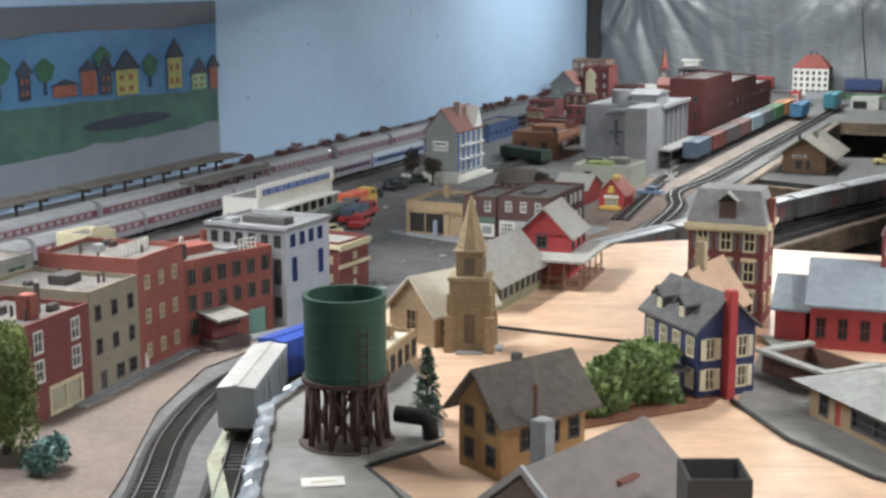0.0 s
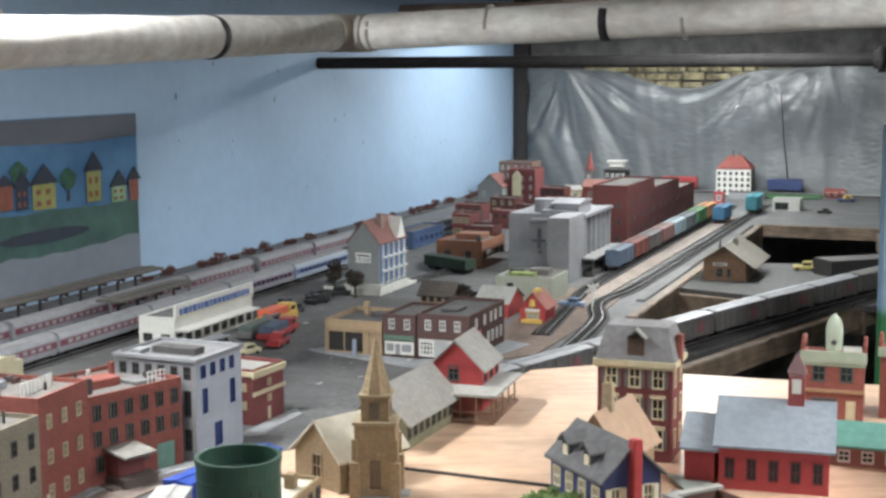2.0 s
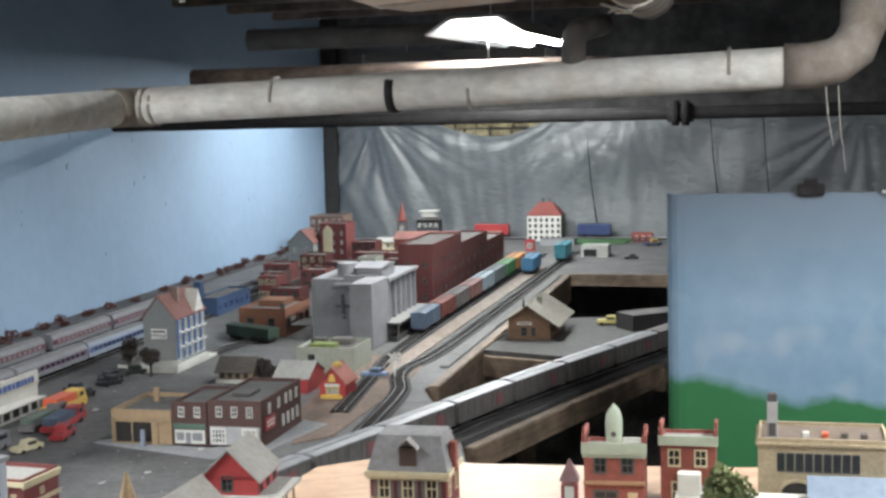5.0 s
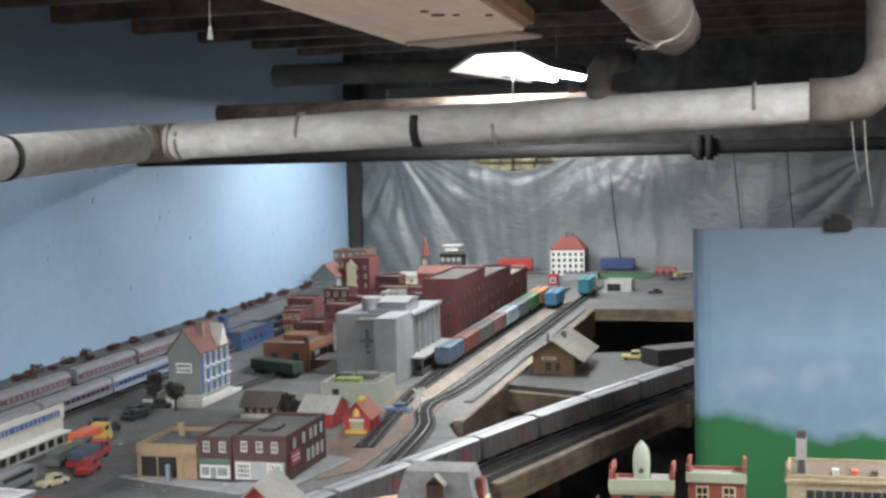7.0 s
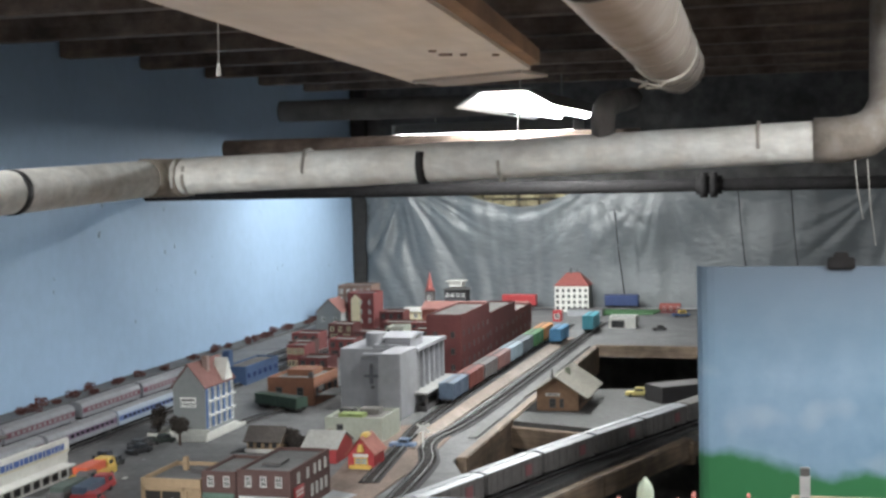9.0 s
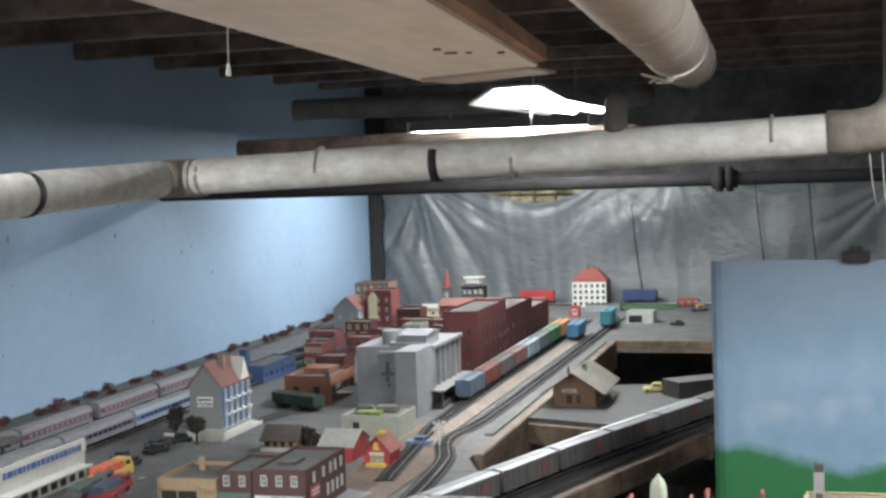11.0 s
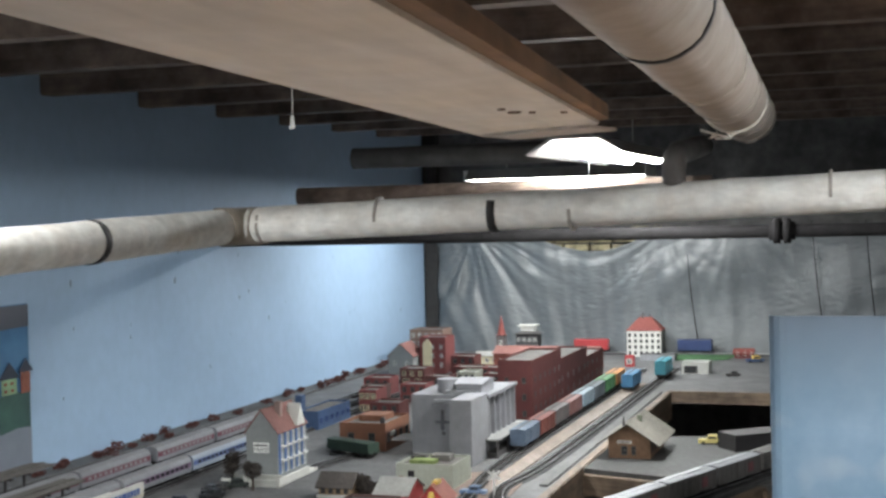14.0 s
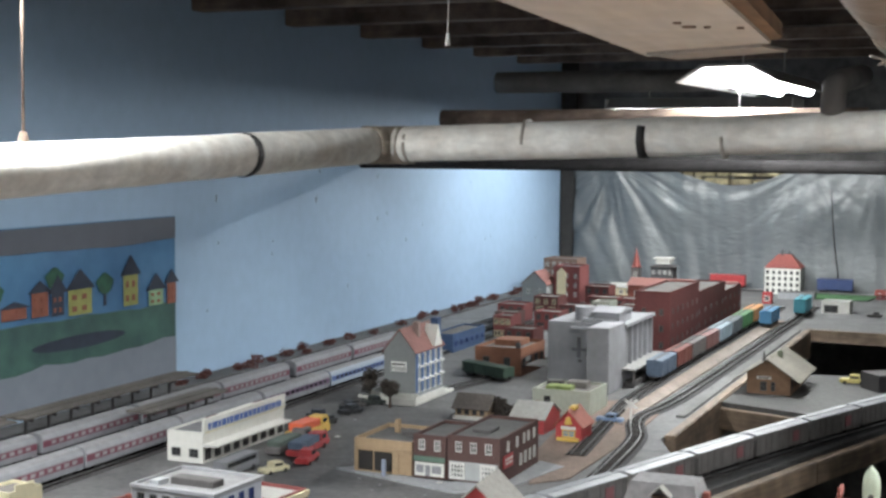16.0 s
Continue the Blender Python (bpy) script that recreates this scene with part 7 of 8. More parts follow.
t = building("cafe", "tan roadside cafe with a broad grey roof", (0.272, 0.982), (0.312, 0.872), 0.075, P + 0.002, 0.026, tan_wall, roof="hip", roof_mat=mat("cafe_roof", (0.36, 0.37, 0.36), 0.8, 0.2, 120, 0.3), rise=0.014, over=0.011, trim=dark_trim, front=[(0.012, 0.005, 0.01, 0.015), (0.05, 0.006, 0.05, 0.014)], doors=[("f", 0.03, 0.001, 0.007, 0.018, red_wall)])
part("chimney", boxes((0.05, 0.066, 0.03, 0.044, 0.03, 0.05), bevel=0.0007), mat("cafe_chimney", (0.28, 0.17, 0.1), 0.8, 0.2, 90), t)
t = building("yard_wall", "low brick yard walls with pale coping", (0.262, 1.095), (0.296, 1.028), 0.05, P + 0.002, 0.016, mat("yard_brick", (0.16, 0.07, 0.045), 0.8, 0.2, 90), roof_mat=dark_trim, parapet=0.012)
part("coping", boxes((-0.004, 0.079, -0.005, 0.003, 0.0168, 0.0195), (-0.004, 0.004, 0.003, 0.053, 0.0168, 0.0195), (0.071, 0.079, 0.003, 0.053, 0.0168, 0.0195)), roof_pale, t)
slab("pale_green_patch", [(0.29, 1.155), (0.318, 1.165), (0.318, 1.20), (0.285, 1.21)], P + 0.0035, mat("pale_aqua", (0.42, 0.52, 0.47), 0.7, 0.1, 60), "pale aqua patch of ground", "ground", 0.0015)

# town hall row
TA, TB = (0.467, 1.408), (0.5245, 1.386)
w = dist(TA, TB)
sage_roof = mat("sage_cornice", (0.40, 0.48, 0.36), 0.65, 0.15, 90)
t = building("town_hall", "red brick town hall with a sage cornice and domed cupola", TA, TB, 0.05, P, 0.066, brick_red, roof_mat=roof_pale, trim=dark_trim, front=[(w * .17, 0.042, 0.012, 0.016), (w * .62, 0.042, 0.012, 0.016), (w * .16, 0.006, 0.024, 0.017)], doors=[("f", w * .72, 0.001, 0.01, 0.021, cream_trim)], parapet=0.003)
part("cornice", boxes((-0.0025, w + .0025, -0.0035, 0.0, 0.062, 0.0735), (-0.0015, w + .0015, -0.002, 0.0, 0.058, 0.062)), sage_roof, t)
part("belt", boxes((-0.001, w + .001, -0.0028, -0.0001, 0.030, 0.0335)), mat("belt_tan", (0.4, 0.22, 0.1), 0.7, 0.15, 90), t)
for x in (0.0, w):
    part("pinnacle", boxes((x - .0018, x + .0018, -0.002, 0.048, 0.0735, 0.082), (x - .0012, x + .0012, 0, 0.003, 0.082, 0.089)), brick_red, t)
bm = bmesh.new()
prev = None
for r, z in ((0.008, 0.074), (0.0085, 0.083), (0.0088, 0.092), (0.0082, 0.100), (0.006, 0.1065), (0.002, 0.111), (0.0005, 0.113)):
    ring = [bm.verts.new((w * .5 + r * math.cos(a), 0.006 + r * math.sin(a), z)) for a in np.linspace(0, math.tau, 25)[:-1]]
    if prev:
        for k in range(24):
            bm.faces.new((prev[k], prev[(k + 1) % 24], ring[(k + 1) % 24], ring[k]))
    prev = ring
bm.faces.new(prev)
smooth(part("cupola", bm, sage_roof, t, "pale green domed cupola"))
part("clock", cone(bmesh.new(), 0, 0, 0, 0.0006, 0.0028, 0.0028, 12), dark_trim, t).matrix_local = pose(w * .5, -0.0026, 0.083, 90, 0, 0)
part("name_board", boxes((w * .65, w * .95, 0.0005, 0.002, 0.0737, 0.079)), white_trim, t)
UA, UB = (0.548, 1.405), (0.6, 1.384)
w = dist(UA, UB)
t = building("brick_store", "red brick store with sage trim and pale windows", UA, UB, 0.05, P, 0.070, brick_red, roof_mat=roof_pale, trim=cream_trim, front=[(w * .14, 0.044, 0.012, 0.017), (w * .62, 0.044, 0.012, 0.017), (w * .2, 0.007, 0.012, 0.02)], doors=[("f", w * .6, 0.001, 0.014, 0.024, concrete)], parapet=0.003)
part("cornice", boxes((-0.0025, w + .0025, -0.0035, 0.0, 0.066, 0.076)), sage_roof, t)
part("name_board", boxes((w * .3, w * .72, -0.003, -0.0002, 0.032, 0.038)), cream_trim, t)
for x in (0.0, w):
    part("pinnacle", boxes((x - .0018, x + .0018, -0.002, 0.048, 0.076, 0.083), (x - .0012, x + .0012, 0, 0.003, 0.083, 0.09)), brick_red, t)
FA, FB = (0.628, 1.342), (0.742, 1.292)
w = dist(FA, FB)
t = building("fire_station", "buff stone fire station with arched doors and a tower", FA, FB, 0.075, P, 0.082, stone_buff, roof_mat=mat("brown_flat_roof", (0.2, 0.15, 0.11), 0.85, 0.25, 90), trim=dark_trim, parapet=0.003, bars=(2, 0), front=[(w * (0.15 + 0.072 * i), 0.05, 0.007, 0.018) for i in range(9)], category="model fire station", cornice=(0.076, 0.0025, 0.0025, stone_buff))
for x in (0.18, 0.58):
    # each doorway's shade is a thin dark sheet on the wall
    bm = bmesh.new()
    pts = [(w * x, 0.0), (w * (x + .25), 0.0)] + [(w * (x + .125) + w * .125 * math.cos(a), 0.026 + 0.013 * math.sin(a)) for a in np.linspace(0, math.pi, 12)]
    extrude_y(bm, pts, -0.0008, -0.0001)
    part("arched_door", bm, mat("arch_shadow", (0.04, 0.035, 0.03), 0.8, 0.2, 60), t, "dark sheet for the shade in the engine door arch")
    bm = bmesh.new()
    for a in np.linspace(0, math.pi, 13)[:-1]:
        b = a + math.pi / 12
        ring = [(w * (x + .125) + (w * .125 + k) * math.cos(c), 0.026 + (0.013 + k) * math.sin(c)) for k, c in ((0, a), (0.003, a), (0.003, b), (0, b))]
        extrude_y(bm, ring, -0.0022, -0.0001)
    part("arch", bm, stone_buff, t)
part("tower_cap", boxes((w * .07 + 0.0005, w * .07 + 0.0098, 0.0061, 0.0154, 0.1181, 0.126), bevel=0.0005), dark_trim, t, "black tower top")
part("tower", boxes((w * .07, w * .07 + 0.0103, 0.006, 0.016, 0.0795, 0.118), bevel=0.0005), mat("tower_pale", (0.40, 0.40, 0.42), 0.7, 0.15, 90), t, "pale hose tower")
for z in (0.084,):
    part("tower_window", boxes((w * .07 + .0018, w * .07 + .0085, 0.0052, 0.0062, z, z + 0.013)), dark_trim, t)
for i in range(4):
    part("roof_item", boxes((w * (.35 + .15 * i), w * (.4 + .15 * i), 0.02, 0.03, 0.0795, 0.084)), (white_trim, orange_m, roof_brown, roof_brown)[i], t)

leafy("tree", "olive-green leafy model tree in the village", 0.523, 1.160, P, 0.110, (0.023, 0.023), olive_leaf, 3200, 0.0022, 21, low=0.008)
leafy("bush_tree", "large mossy green tree beside the brick row", -0.382, 1.150, G + 0.002, 0.116, (0.034, 0.034), moss_m, 7000, 0.0014, 22, 0.004, low=0.002)
leafy("bush", "blue-green sponge bush at the foot of the tree", -0.335, 1.105, G + 0.002, 0.03, (0.02, 0.02), mat("teal_sponge", (0.12, 0.25, 0.23), 0.9, 0.3, 200), 500, 0.0022, 23, low=0.0, category="model shrub")

t = building("market_hall", "long low hall with a sea-green roof", (0.405, 1.255), (0.622, 1.163), 0.05, P, 0.02, mat("hall_red", (0.3, 0.1, 0.07), 0.7, 0.2, 90), roof="gable_x", roof_mat=roof_green, rise=0.014, over=0.005, front=rows(0.23, 11, 1, 0.01, 0.01, 0.005, 0))
t = building("diner", "yellow house with a blue-grey roof", (0.647, 1.256), (0.742, 1.216), 0.055, P, 0.029, mat("house_yellow", (0.62, 0.5, 0.2), 0.65, 0.12, 90), roof="gable_x", roof_mat=mat("slate_blue", (0.19, 0.26, 0.36), 0.7, 0.15, 120, 0.3), rise=0.026, over=0.005, trim=cream_trim, front=rows(0.10, 3, 1, 0.012, 0.011, 0.007, 0), right=rows(0.05, 2, 1, 0.01, 0.011, 0.007, 0))
part("dormer", boxes((0.012, 0.022, -0.003, 0.01, 0.025, 0.035), bevel=0.001), mat("house_yellow", (0.62, 0.5, 0.2)), t)
bus = thing("trailer", pose(0.601, 1.324, P, 0, 0, -23.7), "white box trailer with a red stripe", "model trailer")
part("body", boxes((0.0, 0.08, -0.011, 0.011, 0.006, 0.032), bevel=0.001), white_wall, bus)
part("stripe", boxes((0.001, 0.079, -0.0116, -0.0111, 0.014, 0.018)), red_m, bus, "red side stripe")
for x in (0.01, 0.02, 0.068):
    for y in (-0.009, 0.009):
        part("wheel", boxes((x - .004, x + .004, y - .002, y + .002, 0, 0.008), bevel=0.0015), tyre_m, bus)

# ---- trains ----


def bogies(t, l, wd, z, positions):
    for x in positions:
        bg = part("bogie", boxes((x - .014, x + .014, -wd * .36, wd * .36, z + .003, z + .008), (x - .013, x + .013, -wd * .42, -wd * .36, z + .002, z + .0065), (x - .013, x + .013, wd * .36, wd * .42, z + .002, z + .0065)), truck_m, t)
        for xx in (-0.009, 0.009):
            for y in (-0.0083, 0.0083):
                bm = bmesh.new()
                bmesh.ops.create_cone(bm, cap_ends=True, segments=12, radius1=0.005, radius2=0.005, depth=0.002, matrix=pose(x + xx, y, z + 0.005, 90, 0, 0))
                part("wheel", bm, truck_m, bg)


def car_pose(p, d, z):
    return Matrix.Translation((p[0], p[1], z)) @ Euler((0, 0, math.atan2(d[1], d[0]))).to_matrix().to_4x4()


RZ = G + 0.0073


def boxcar(m, label, body, roof=None, l=0.136, h=0.042, ribs=9, door=True, group="freight cars"):
    wd = 0.034
    t = thing("boxcar", m, label, "model railway car", group)
    part("body", boxes((-l / 2, l / 2, -wd / 2, wd / 2, 0.009, h), bevel=0.0006), body, t)
    part("roof", extrude_x(bmesh.new(), [(-wd / 2 - .0006, h), (wd / 2 + .0006, h), (wd / 2 + .0002, h + .0016), (0, h + .0036), (-wd / 2 - .0002, h + .0016)], -l / 2 - .0005, l / 2 + .0005), roof or body, t)
    part("roof_walk", boxes((-l / 2, l / 2, -0.0025, 0.0025, h + .0036, h + .0043)), roof or dark_trim, t)
    for s in (-1, 1):
        y = s * wd / 2
        for i in range(ribs):
            x = -l / 2 + l * (i + 0.5) / ribs
            if door and abs(x) < 0.014:
                continue
            part("rib", boxes((x - .0007, x + .0007, y - .0006, y + .0006, 0.01, h - .001)), body, t)
        if door:
            part("door", boxes((-0.013, 0.013, y - .001, y + .001, 0.0095, h - .002), bevel=0.0003), body, t)
    part("sill", boxes((-l / 2, l / 2, -wd * .3, wd * .3, 0.006, 0.0089)), truck_m, t)
    bogies(t, l, wd, 0.0, (-l * .34, l * .34))
    part("coupler", boxes((l / 2, l / 2 + .006, -.0015, .0015, 0.0085, 0.0115)), truck_m, t)
    return t


def coach(m, label, body, stripe, l=0.258, group="passenger coaches"):
    wd, h = 0.034, 0.036
    t = thing("coach", m, label, "model railway car", group)
    sec = [(-wd / 2, 0.0085), (wd / 2, 0.0085), (wd / 2, h - .006), (wd * .44, h - .001), (wd * .3, h + .0025), (0, h + .004), (-wd * .3, h + .0025), (-wd * .44, h - .001), (-wd / 2, h - .006)]
    part("body", extrude_x(bmesh.new(), sec, -l / 2, l / 2), body, t)
    part("roof", extrude_x(bmesh.new(), [(-wd * .4, h + .0012), (wd * .4, h + .0012), (wd * .3, h + .0032), (0, h + .0047), (-wd * .3, h + .0032)], -l / 2, l / 2), coach_roof, t)
    for s in (-1, 1):
        y = s * wd / 2
        st = part("stripe", boxes((-l / 2 + .002, l / 2 - .002, y - .0004, y + .0004, 0.0175, 0.0275)), stripe, t, "coloured window band")
        for i in range(12):
            x = -l / 2 + 0.022 + (l - 0.05) * i / 11
            part("window", boxes((x, x + 0.011, y - .0007, y + .0007, 0.0195, 0.0255)), mat("coach_pane", (0.36, 0.34, 0.36), 0.25, 0.15, 60, 0.0) if stripe is stripe_red else glass_dark, st)
    part("vestibule", boxes((l / 2, l / 2 + .006, -0.009, 0.009, 0.009, 0.034)), dark_trim, t)
    part("underframe", boxes((-l / 2 + .005, l / 2 - .005, -wd * .3, wd * .3, 0.004, 0.0083)), truck_m, t)
    bogies(t, l, wd, 0.0, (-l * .36, l * .36))
    return t


cars = [(steel_blue, None, "steel blue boxcar"), (oxide_m, None, "oxide red boxcar"), (grey_car, None, "dark grey boxcar"), (pink_car, None, "faded red and white boxcar"), (sky_m, None, "light blue boxcar"), (mat("freight_slate", (0.14, 0.18, 0.22), 0.6, 0.2, 90), None, "slate blue boxcar"), (grass_car, None, "green boxcar"), (orange_car, None, "orange boxcar")]
for i, (mt, rf, lab) in enumerate(cars):
    boxcar(car_pose(L(-2.09 + 0.149 * i, 0.935), AX, RZ), lab + " standing beside the mill", mt, rf)
boxcar(car_pose(L(-1.06, 0.985), AX, G + 0.005), "bright blue boxcar standing on the plywood strip", cyan_m)
boxcar(car_pose(L(-0.78, 1.035), AX, RZ), "teal boxcar at the end of the siding", teal_m, h=0.048)
boxcar(car_pose((0.187, 3.083), (0.087, -0.105), RZ - 0.006), "dark green boxcar beside the factory", mat("freight_dark_green", (0.035, 0.075, 0.05), 0.6, 0.2, 90), h=0.03, door=False)
for i, a in enumerate((-3.715, -3.445, -3.175, -2.905, -2.637, -2.35, -2.08)):
    coach(car_pose(L(a, 0.215), AX, RZ), "silver passenger coach with a maroon window band", silver_car, stripe_red)
for i, a in enumerate((-3.755, -3.488, -3.225, -2.96)):
    coach(car_pose(L(a, 0.34), AX, RZ), "silver passenger coach with a maroon window band", silver_car, stripe_red)
coach(car_pose(L(-2.69, 0.34), AX, RZ), "silver coach with a purple band", silver_car, mat("coach_purple", (0.14, 0.07, 0.15), 0.5, 0.1, 60))
coach(car_pose(L(-2.425, 0.34), AX, RZ), "white and blue passenger coach", mat("coach_pale_blue", (0.28, 0.34, 0.42), 0.5, 0.1, 60), stripe_blue)


def on_line(pts, s):
    """The place and heading at s metres along a line."""
    for a, b in zip(pts, pts[1:]):
        d = (b - a).length
        if s <= d:
            return a.lerp(b, s / d), (b - a).normalized()
        s -= d
    return pts[-1], (pts[-1] - pts[-2]).normalized()


start = sum((b - a).length for a, b in zip(main_pts, main_pts[1:]) if b.y < 1.80)
for i in range(10):
    p0, _ = on_line(main_pts, start + 0.178 * i - 0.06)
    p1, _ = on_line(main_pts, start + 0.178 * i + 0.06)
    car = boxcar(car_pose((p0 + p1) / 2, p1 - p0, RZ), "dull silver boxcar with a bright roof on the bridge line" if i < 8 else "dark blue boxcar at the end of the bridge line", gondola_grey if i < 8 else royal_m, pale_roof_car if i < 7 else gondola_grey, l=0.166, h=0.041, group="bridge train")
    if i < 8:
        for sd in (-1, 1):
            part("emblem", boxes((0.03, 0.05, sd * 0.0177 - 0.0004, sd * 0.0177 + 0.0004, 0.016, 0.034)), mat("emblem_faded_red", (0.3, 0.1, 0.11), 0.6, 0.2, 80), car, "faded red emblem")
inner = spline([(-0.14, 0.55), (-0.165, 0.85), (-0.178, 1.1), (-0.18, 1.25), (-0.15, 1.38), (-0.075, 1.475), (0.02, 1.575)])
for s, mt, rf, lab in ((0.70, mat("boxcar_pale", (0.36, 0.37, 0.38), 0.5, 0.15, 90), mat("boxcar_pale_roof", (0.40, 0.40, 0.39), 0.6, 0.15, 90), "pale grey boxcar on the curve"), (0.862, royal_m, royal_m, "royal blue boxcar on the curve")):
    p0, _ = on_line(inner, s - 0.05)
    p1, _ = on_line(inner, s + 0.05)
    boxcar(car_pose((p0 + p1) / 2, p1 - p0, RZ), lab, mt, rf, l=0.15, h=0.045, group="curve train")

for b, l, mt, lab in ((0.665, 0.125, red_m, "bright red boxcar on the far track below the sheet"), (1.04, 0.12, mat("freight_navy", (0.03, 0.06, 0.19), 0.5, 0.2, 90), "navy blue boxcar on the far track below the sheet")):
    boxcar(car_pose(L(-0.11, b), BX, RZ), lab, mt, l=l, h=0.045, group="far train")

# ---- passenger station by the wall ----


def canopy(a0, a1, b, z, wd, label):
    t = thing("platform_canopy", ROOM @ pose(b, a0, G), label, "model platform", "platform canopies")
    l = a1 - a0
    part("roof", boxes((-wd / 2, wd / 2, 0, l, z - G, z - G + 0.004), (-wd * .1, wd * .1, 0, l, z - G + 0.004, z - G + 0.006), bevel=0.0006), mat("canopy_brown", (0.15, 0.135, 0.12), 0.85, 0.25, 90, 0.3), t)
    part("platform", boxes((-wd * .38, wd * .38, -0.02, l + 0.02, 0, 0.01), bevel=0.0006), concrete, t)
    k = int(l / 0.06)
    for i in range(k):
        part("post", boxes((-0.002, 0.002, 0.03 + i * 0.06, 0.034 + i * 0.06, 0.01, z - G)), dark_trim, t)
        part("bracket", boxes((-wd * .3, wd * .3, 0.0305 + i * 0.06, 0.0335 + i * 0.06, z - G - 0.008, z - G)), dark_trim, t)


canopy(-3.9, -3.27, 0.125, 1.052, 0.055, "long brown platform canopy on posts by the wall")
canopy(-3.25, -2.735, 0.125, 1.052, 0.055, "long brown platform canopy on posts by the wall")
canopy(-3.11, -2.86, 0.277, 1.05, 0.05, "shorter tan platform canopy between the trains")
t = building("bus_station", "white bus station with a long blue-lettered sign", L(-3.20, 0.40), L(-3.20, 0.468), 0.26, G, 0.05, white_wall, roof_mat=roof_grey, right=rows(0.26, 9, 1, 0.016, 0.016, 0.006, 0), front=rows(0.068, 2, 1, 0.016, 0.012, 0.01, 0), trim=dark_trim, parapet=0.002)
sg = part("sign", boxes((0.066, 0.071, 0.0, 0.26, 0.047, 0.072), bevel=0.0006), white_wall, t, "long white roof sign")
rng = random.Random(8)
y = 0.012
while y < 0.245:
    k = rng.uniform(0.006, 0.016)
    part("lettering", boxes((0.0711, 0.0716, y, min(y + k, 0.25), 0.053, 0.064)), mat("sign_blue", (0.06, 0.14, 0.42), 0.5, 0.1, 60), sg)
    y += k + 0.003
part("stripe", boxes((0.0711, 0.0716, 0.003, 0.257, 0.049, 0.0515)), cream_trim, sg)
part("awning", boxes((0.0685, 0.095, 0.0, 0.24, 0.028, 0.031)), white_trim, t)
part("roof_box", boxes((0.015, 0.04, 0.09, 0.12, 0.048, 0.056)), mat("roof_pinkish", (0.3, 0.22, 0.2), 0.8, 0.2, 60), t)
# retail row by the station
vehicle("truck", "yellow dump truck with an orange load", *L(-2.955, 0.525), G, ang, 0.11, 0.032, 0.034, yellow_m, cab=(0.72, 0.98, 0.6), load=[((-0.045, 0.02, -0.014, 0.014, 0.02, 0.033), orange_m)])
vehicle("truck", "red flatbed truck with a blue body", *L(-3.05, 0.578), G, ang + 6, 0.12, 0.03, 0.026, red_m, cab=(0.72, 0.98, 0.55), load=[((-0.055, 0.02, -0.013, 0.013, 0.014, 0.026), steel_blue)])
vehicle("truck", "grey flatbed truck with a dark green load", *L(-3.045, 0.54), G, ang + 3, 0.13, 0.028, 0.028, grey_car, cab=(0.72, 0.98, 0.55), load=[((-0.06, 0.02, -0.012, 0.012, 0.015, 0.024), mat("load_green", (0.1, 0.14, 0.12), 0.7, 0.2, 60))])
vehicle("truck", "small red pickup truck parked on the street", *L(-3.12, 0.615), G, ang + 10, 0.06, 0.024, 0.022, red_m)
vehicle("bus", "silver white passenger bus parked by the station", *L(-3.23, 0.55), G, ang, 0.10, 0.026, 0.027, silver_car, cab=(0.02, 0.98, 0.55))
vehicle("car", "cream car parked on the street", *L(-3.2, 0.60), G, ang - 20, 0.05, 0.021, 0.017, cream_wall)
for a, b, k in ((-2.838, 0.500, 5), (-2.60, 0.455, 14), (-2.729, 0.492, -20), (-2.47, 0.50, -62), (-2.69, 0.468, 5)):
    vehicle("car", "black parked car on the street", *L(a, b), G, ang + k, 0.052, 0.021, 0.018, mat("car_black", (0.02, 0.021, 0.024), 0.35, 0.2, 60, 0.0))
rng = random.Random(15)
for k, (x, y) in enumerate(((-0.130, 2.33), (-0.142, 2.30), (-0.105, 2.46), (-0.06, 1.98), (0.0, 2.02), (0.075, 2.12), (-0.16, 2.26))):
    t = thing("paper_scrap", pose(x, y, G + 0.0005 + (0.003 if k == 5 else 0), 0, 0, rng.uniform(0, 180)), "small white paper scrap on the street", "litter", "street litter")
    bm = bmesh.new()
    v = [bm.verts.new((rng.uniform(.6, 1) * 0.008 * math.cos(a), rng.uniform(.6, 1) * 0.006 * math.sin(a), rng.uniform(0, 0.003))) for a in np.linspace(0, 6.28, 7)[:-1]]
    bm.faces.new(v)
    bmesh.ops.solidify(bm, geom=bm.faces[:], thickness=0.0006)
    part("scrap", bm, white_trim, t)

# rust-red shrubs along the ledge
for k in range(54):
    rng = random.Random(200 + k)
    a = -2.66 + k * 0.048 + rng.uniform(-.02, .02)
    if rng.random() < 0.28 or a > -0.1:
        continue
    h = rng.uniform(0.009, 0.024)
    t = thing("shrub", ROOM @ pose(0.045 + rng.uniform(-.02, .02), a, G + 0.007), "small rust-red dried shrub on the ledge", "model shrub", "ledge shrubs")
    bm = bmesh.new()
    for j in range(3):
        clump(bm, rng, (rng.uniform(-.008, .008), rng.uniform(-.014, .014), h * rng.uniform(.3, .6)), (0.009, 0.013, h * .45), 45, 0.0022)
    part("foliage", bm, rust_leaf, t)
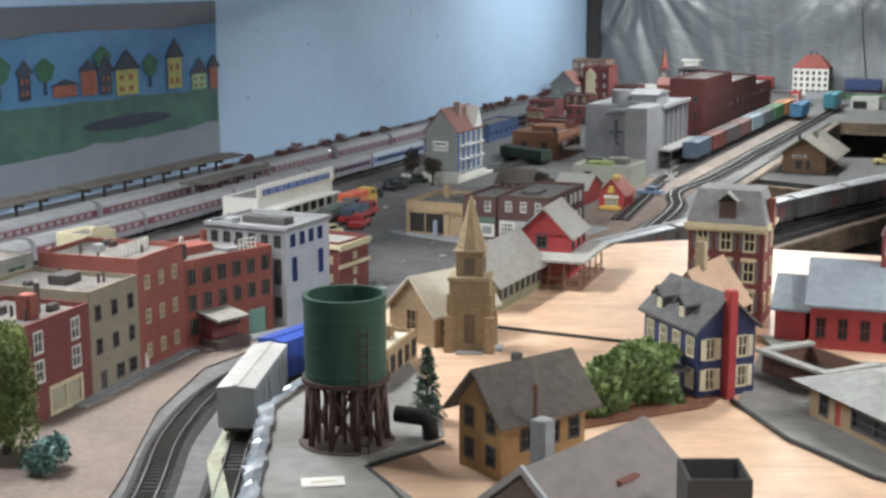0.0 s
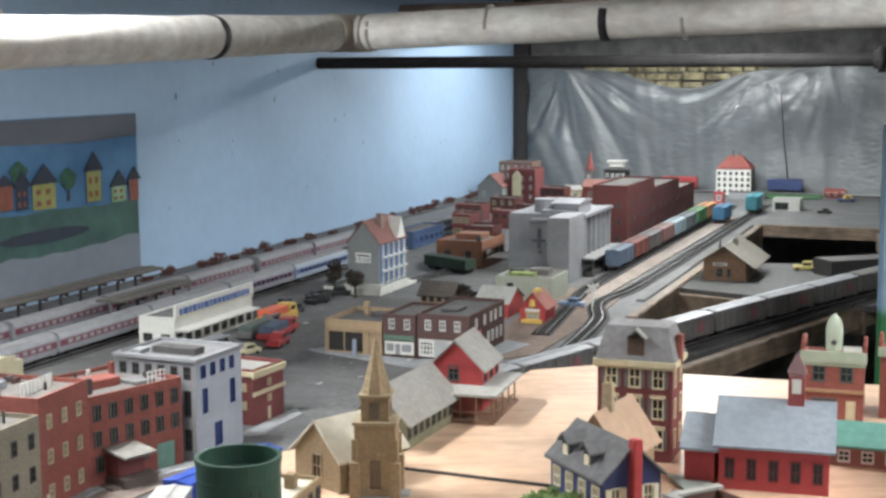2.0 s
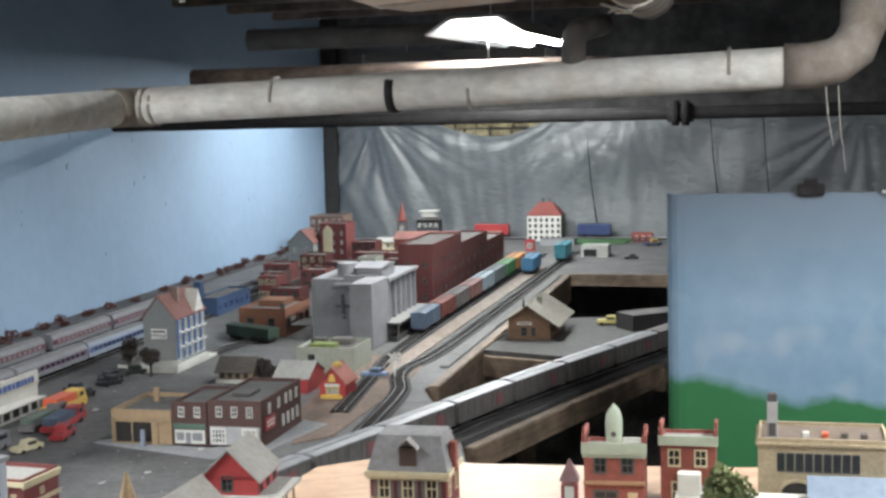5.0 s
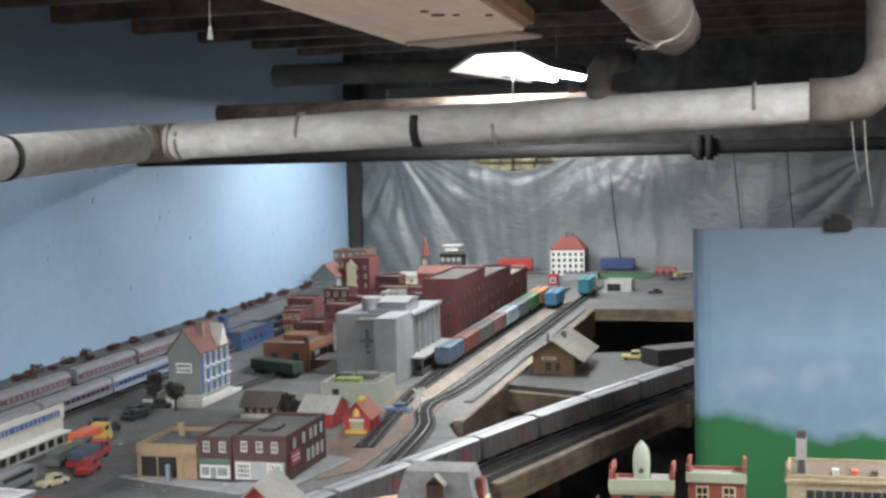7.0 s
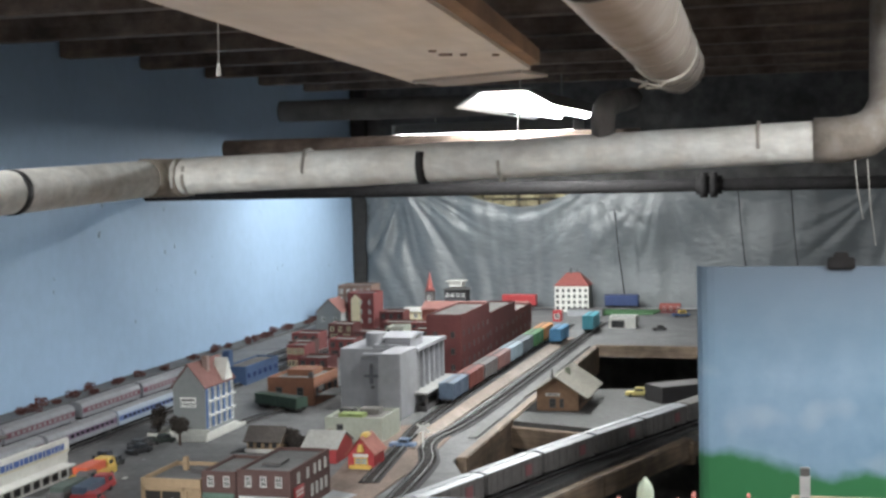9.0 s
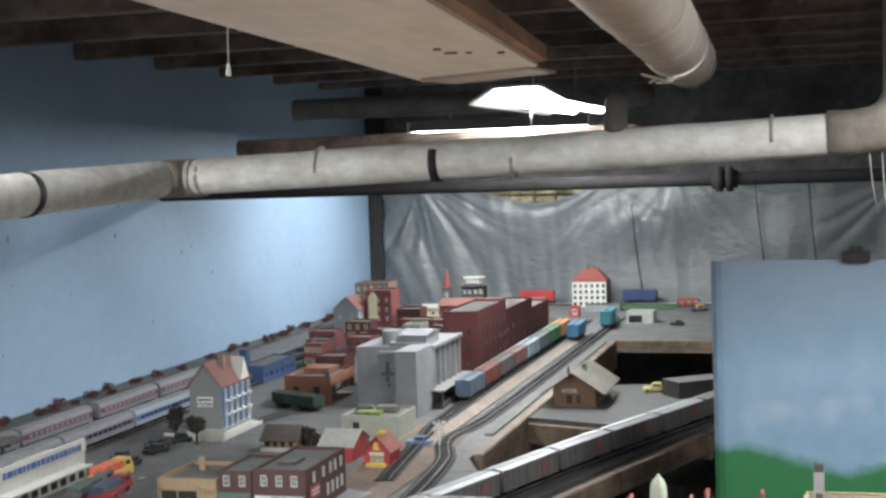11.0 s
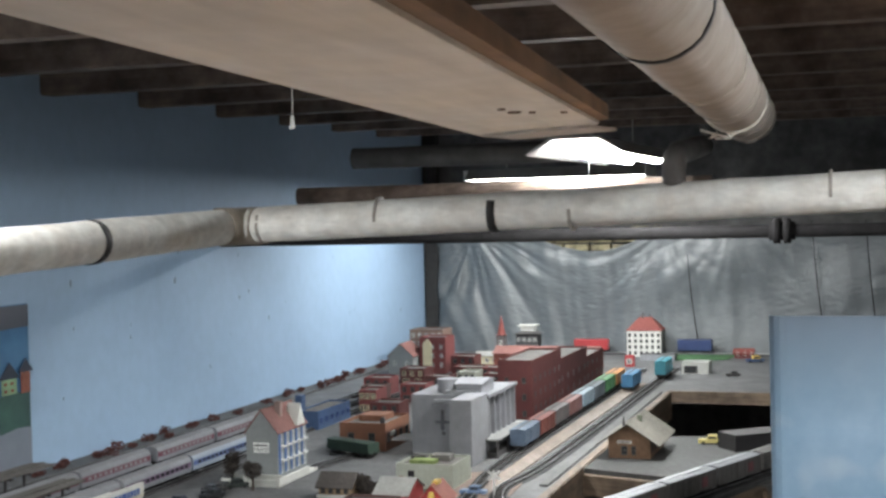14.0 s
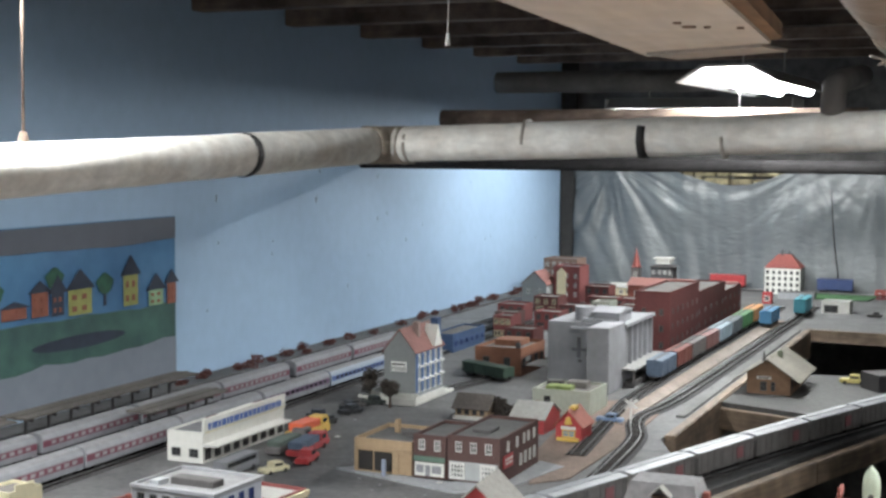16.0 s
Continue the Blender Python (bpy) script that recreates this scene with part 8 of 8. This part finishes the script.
# dark cars by the hotel and the pale bus with its neighbours
for x, y, turn, mt, lab in ((-0.148, 2.627, 150, mat("car_navy", (0.03, 0.035, 0.055), 0.4, 0.1, 80), "dark navy parked car"), (-0.093, 2.738, 20, dark_trim, "black parked car"), (-0.055, 2.768, 25, mat("car_black_green", (0.02, 0.03, 0.025), 0.4, 0.1, 80), "black-green parked car")):
    vehicle("car", lab + " on the street before the hotel", x, y, G, turn, 0.05, 0.021, 0.018, mt)
t = thing("news_kiosk", pose(0.552, 1.330, P, 0, 0, -HEAD), "navy kiosk with a yellow panel and tall white top", "model kiosk")
part("body", boxes((-0.012, 0.012, -0.009, 0.009, 0, 0.03), bevel=0.0006), mat("kiosk_navy", (0.04, 0.05, 0.13), 0.6, 0.2, 90), t)
part("panel", boxes((-0.006, 0.007, -0.0098, -0.0091, 0.004, 0.022)), yellow_m, t, "yellow front panel")
part("top", boxes((-0.014, 0.014, -0.011, 0.011, 0.0301, 0.034), (-0.011, 0.011, -0.008, 0.008, 0.034, 0.056), bevel=0.0008), white_wall, t, "white boxed top")

# scuffs and nail marks on the painted wall
rng = random.Random(31)
for k in range(26):
    a, z, r = rng.uniform(-2.5, -0.3), rng.uniform(1.1, 1.5), rng.uniform(0.002, 0.006)
    bm = bmesh.new()
    bm.faces.new([bm.verts.new((0, r * rng.uniform(.3, .8) * math.cos(t), r * rng.uniform(.8, 2.0) * math.sin(t))) for t in np.linspace(0, math.tau, 8)[:-1]])
    bmesh.ops.solidify(bm, geom=bm.faces[:], thickness=-0.001)
    structure("scuff_mark", bm, mat("scuff_grey", (0.14, 0.17, 0.22), 0.8, 0.3, 90), "small grey scuff on the painted wall", "scuff", ROOM @ pose(0.0015, a, z))

# litter, loose crumbs and scraps of scenery near the tracks
rng = random.Random(40)
for k in range(70):
    x, y = rng.uniform(-0.34, 0.2), rng.uniform(1.75, 2.7)
    s = rng.uniform(0.0012, 0.003)
    t = thing("grit", pose(x, y, G + 0.0003, 0, 0, rng.uniform(0, 90)), "tiny pale crumb of plaster on the street", "grit", "street crumbs")
    part("crumb", boxes((-s, s, -s * .7, s * .7, 0, s * .6), bevel=s * 0.2), concrete, t)
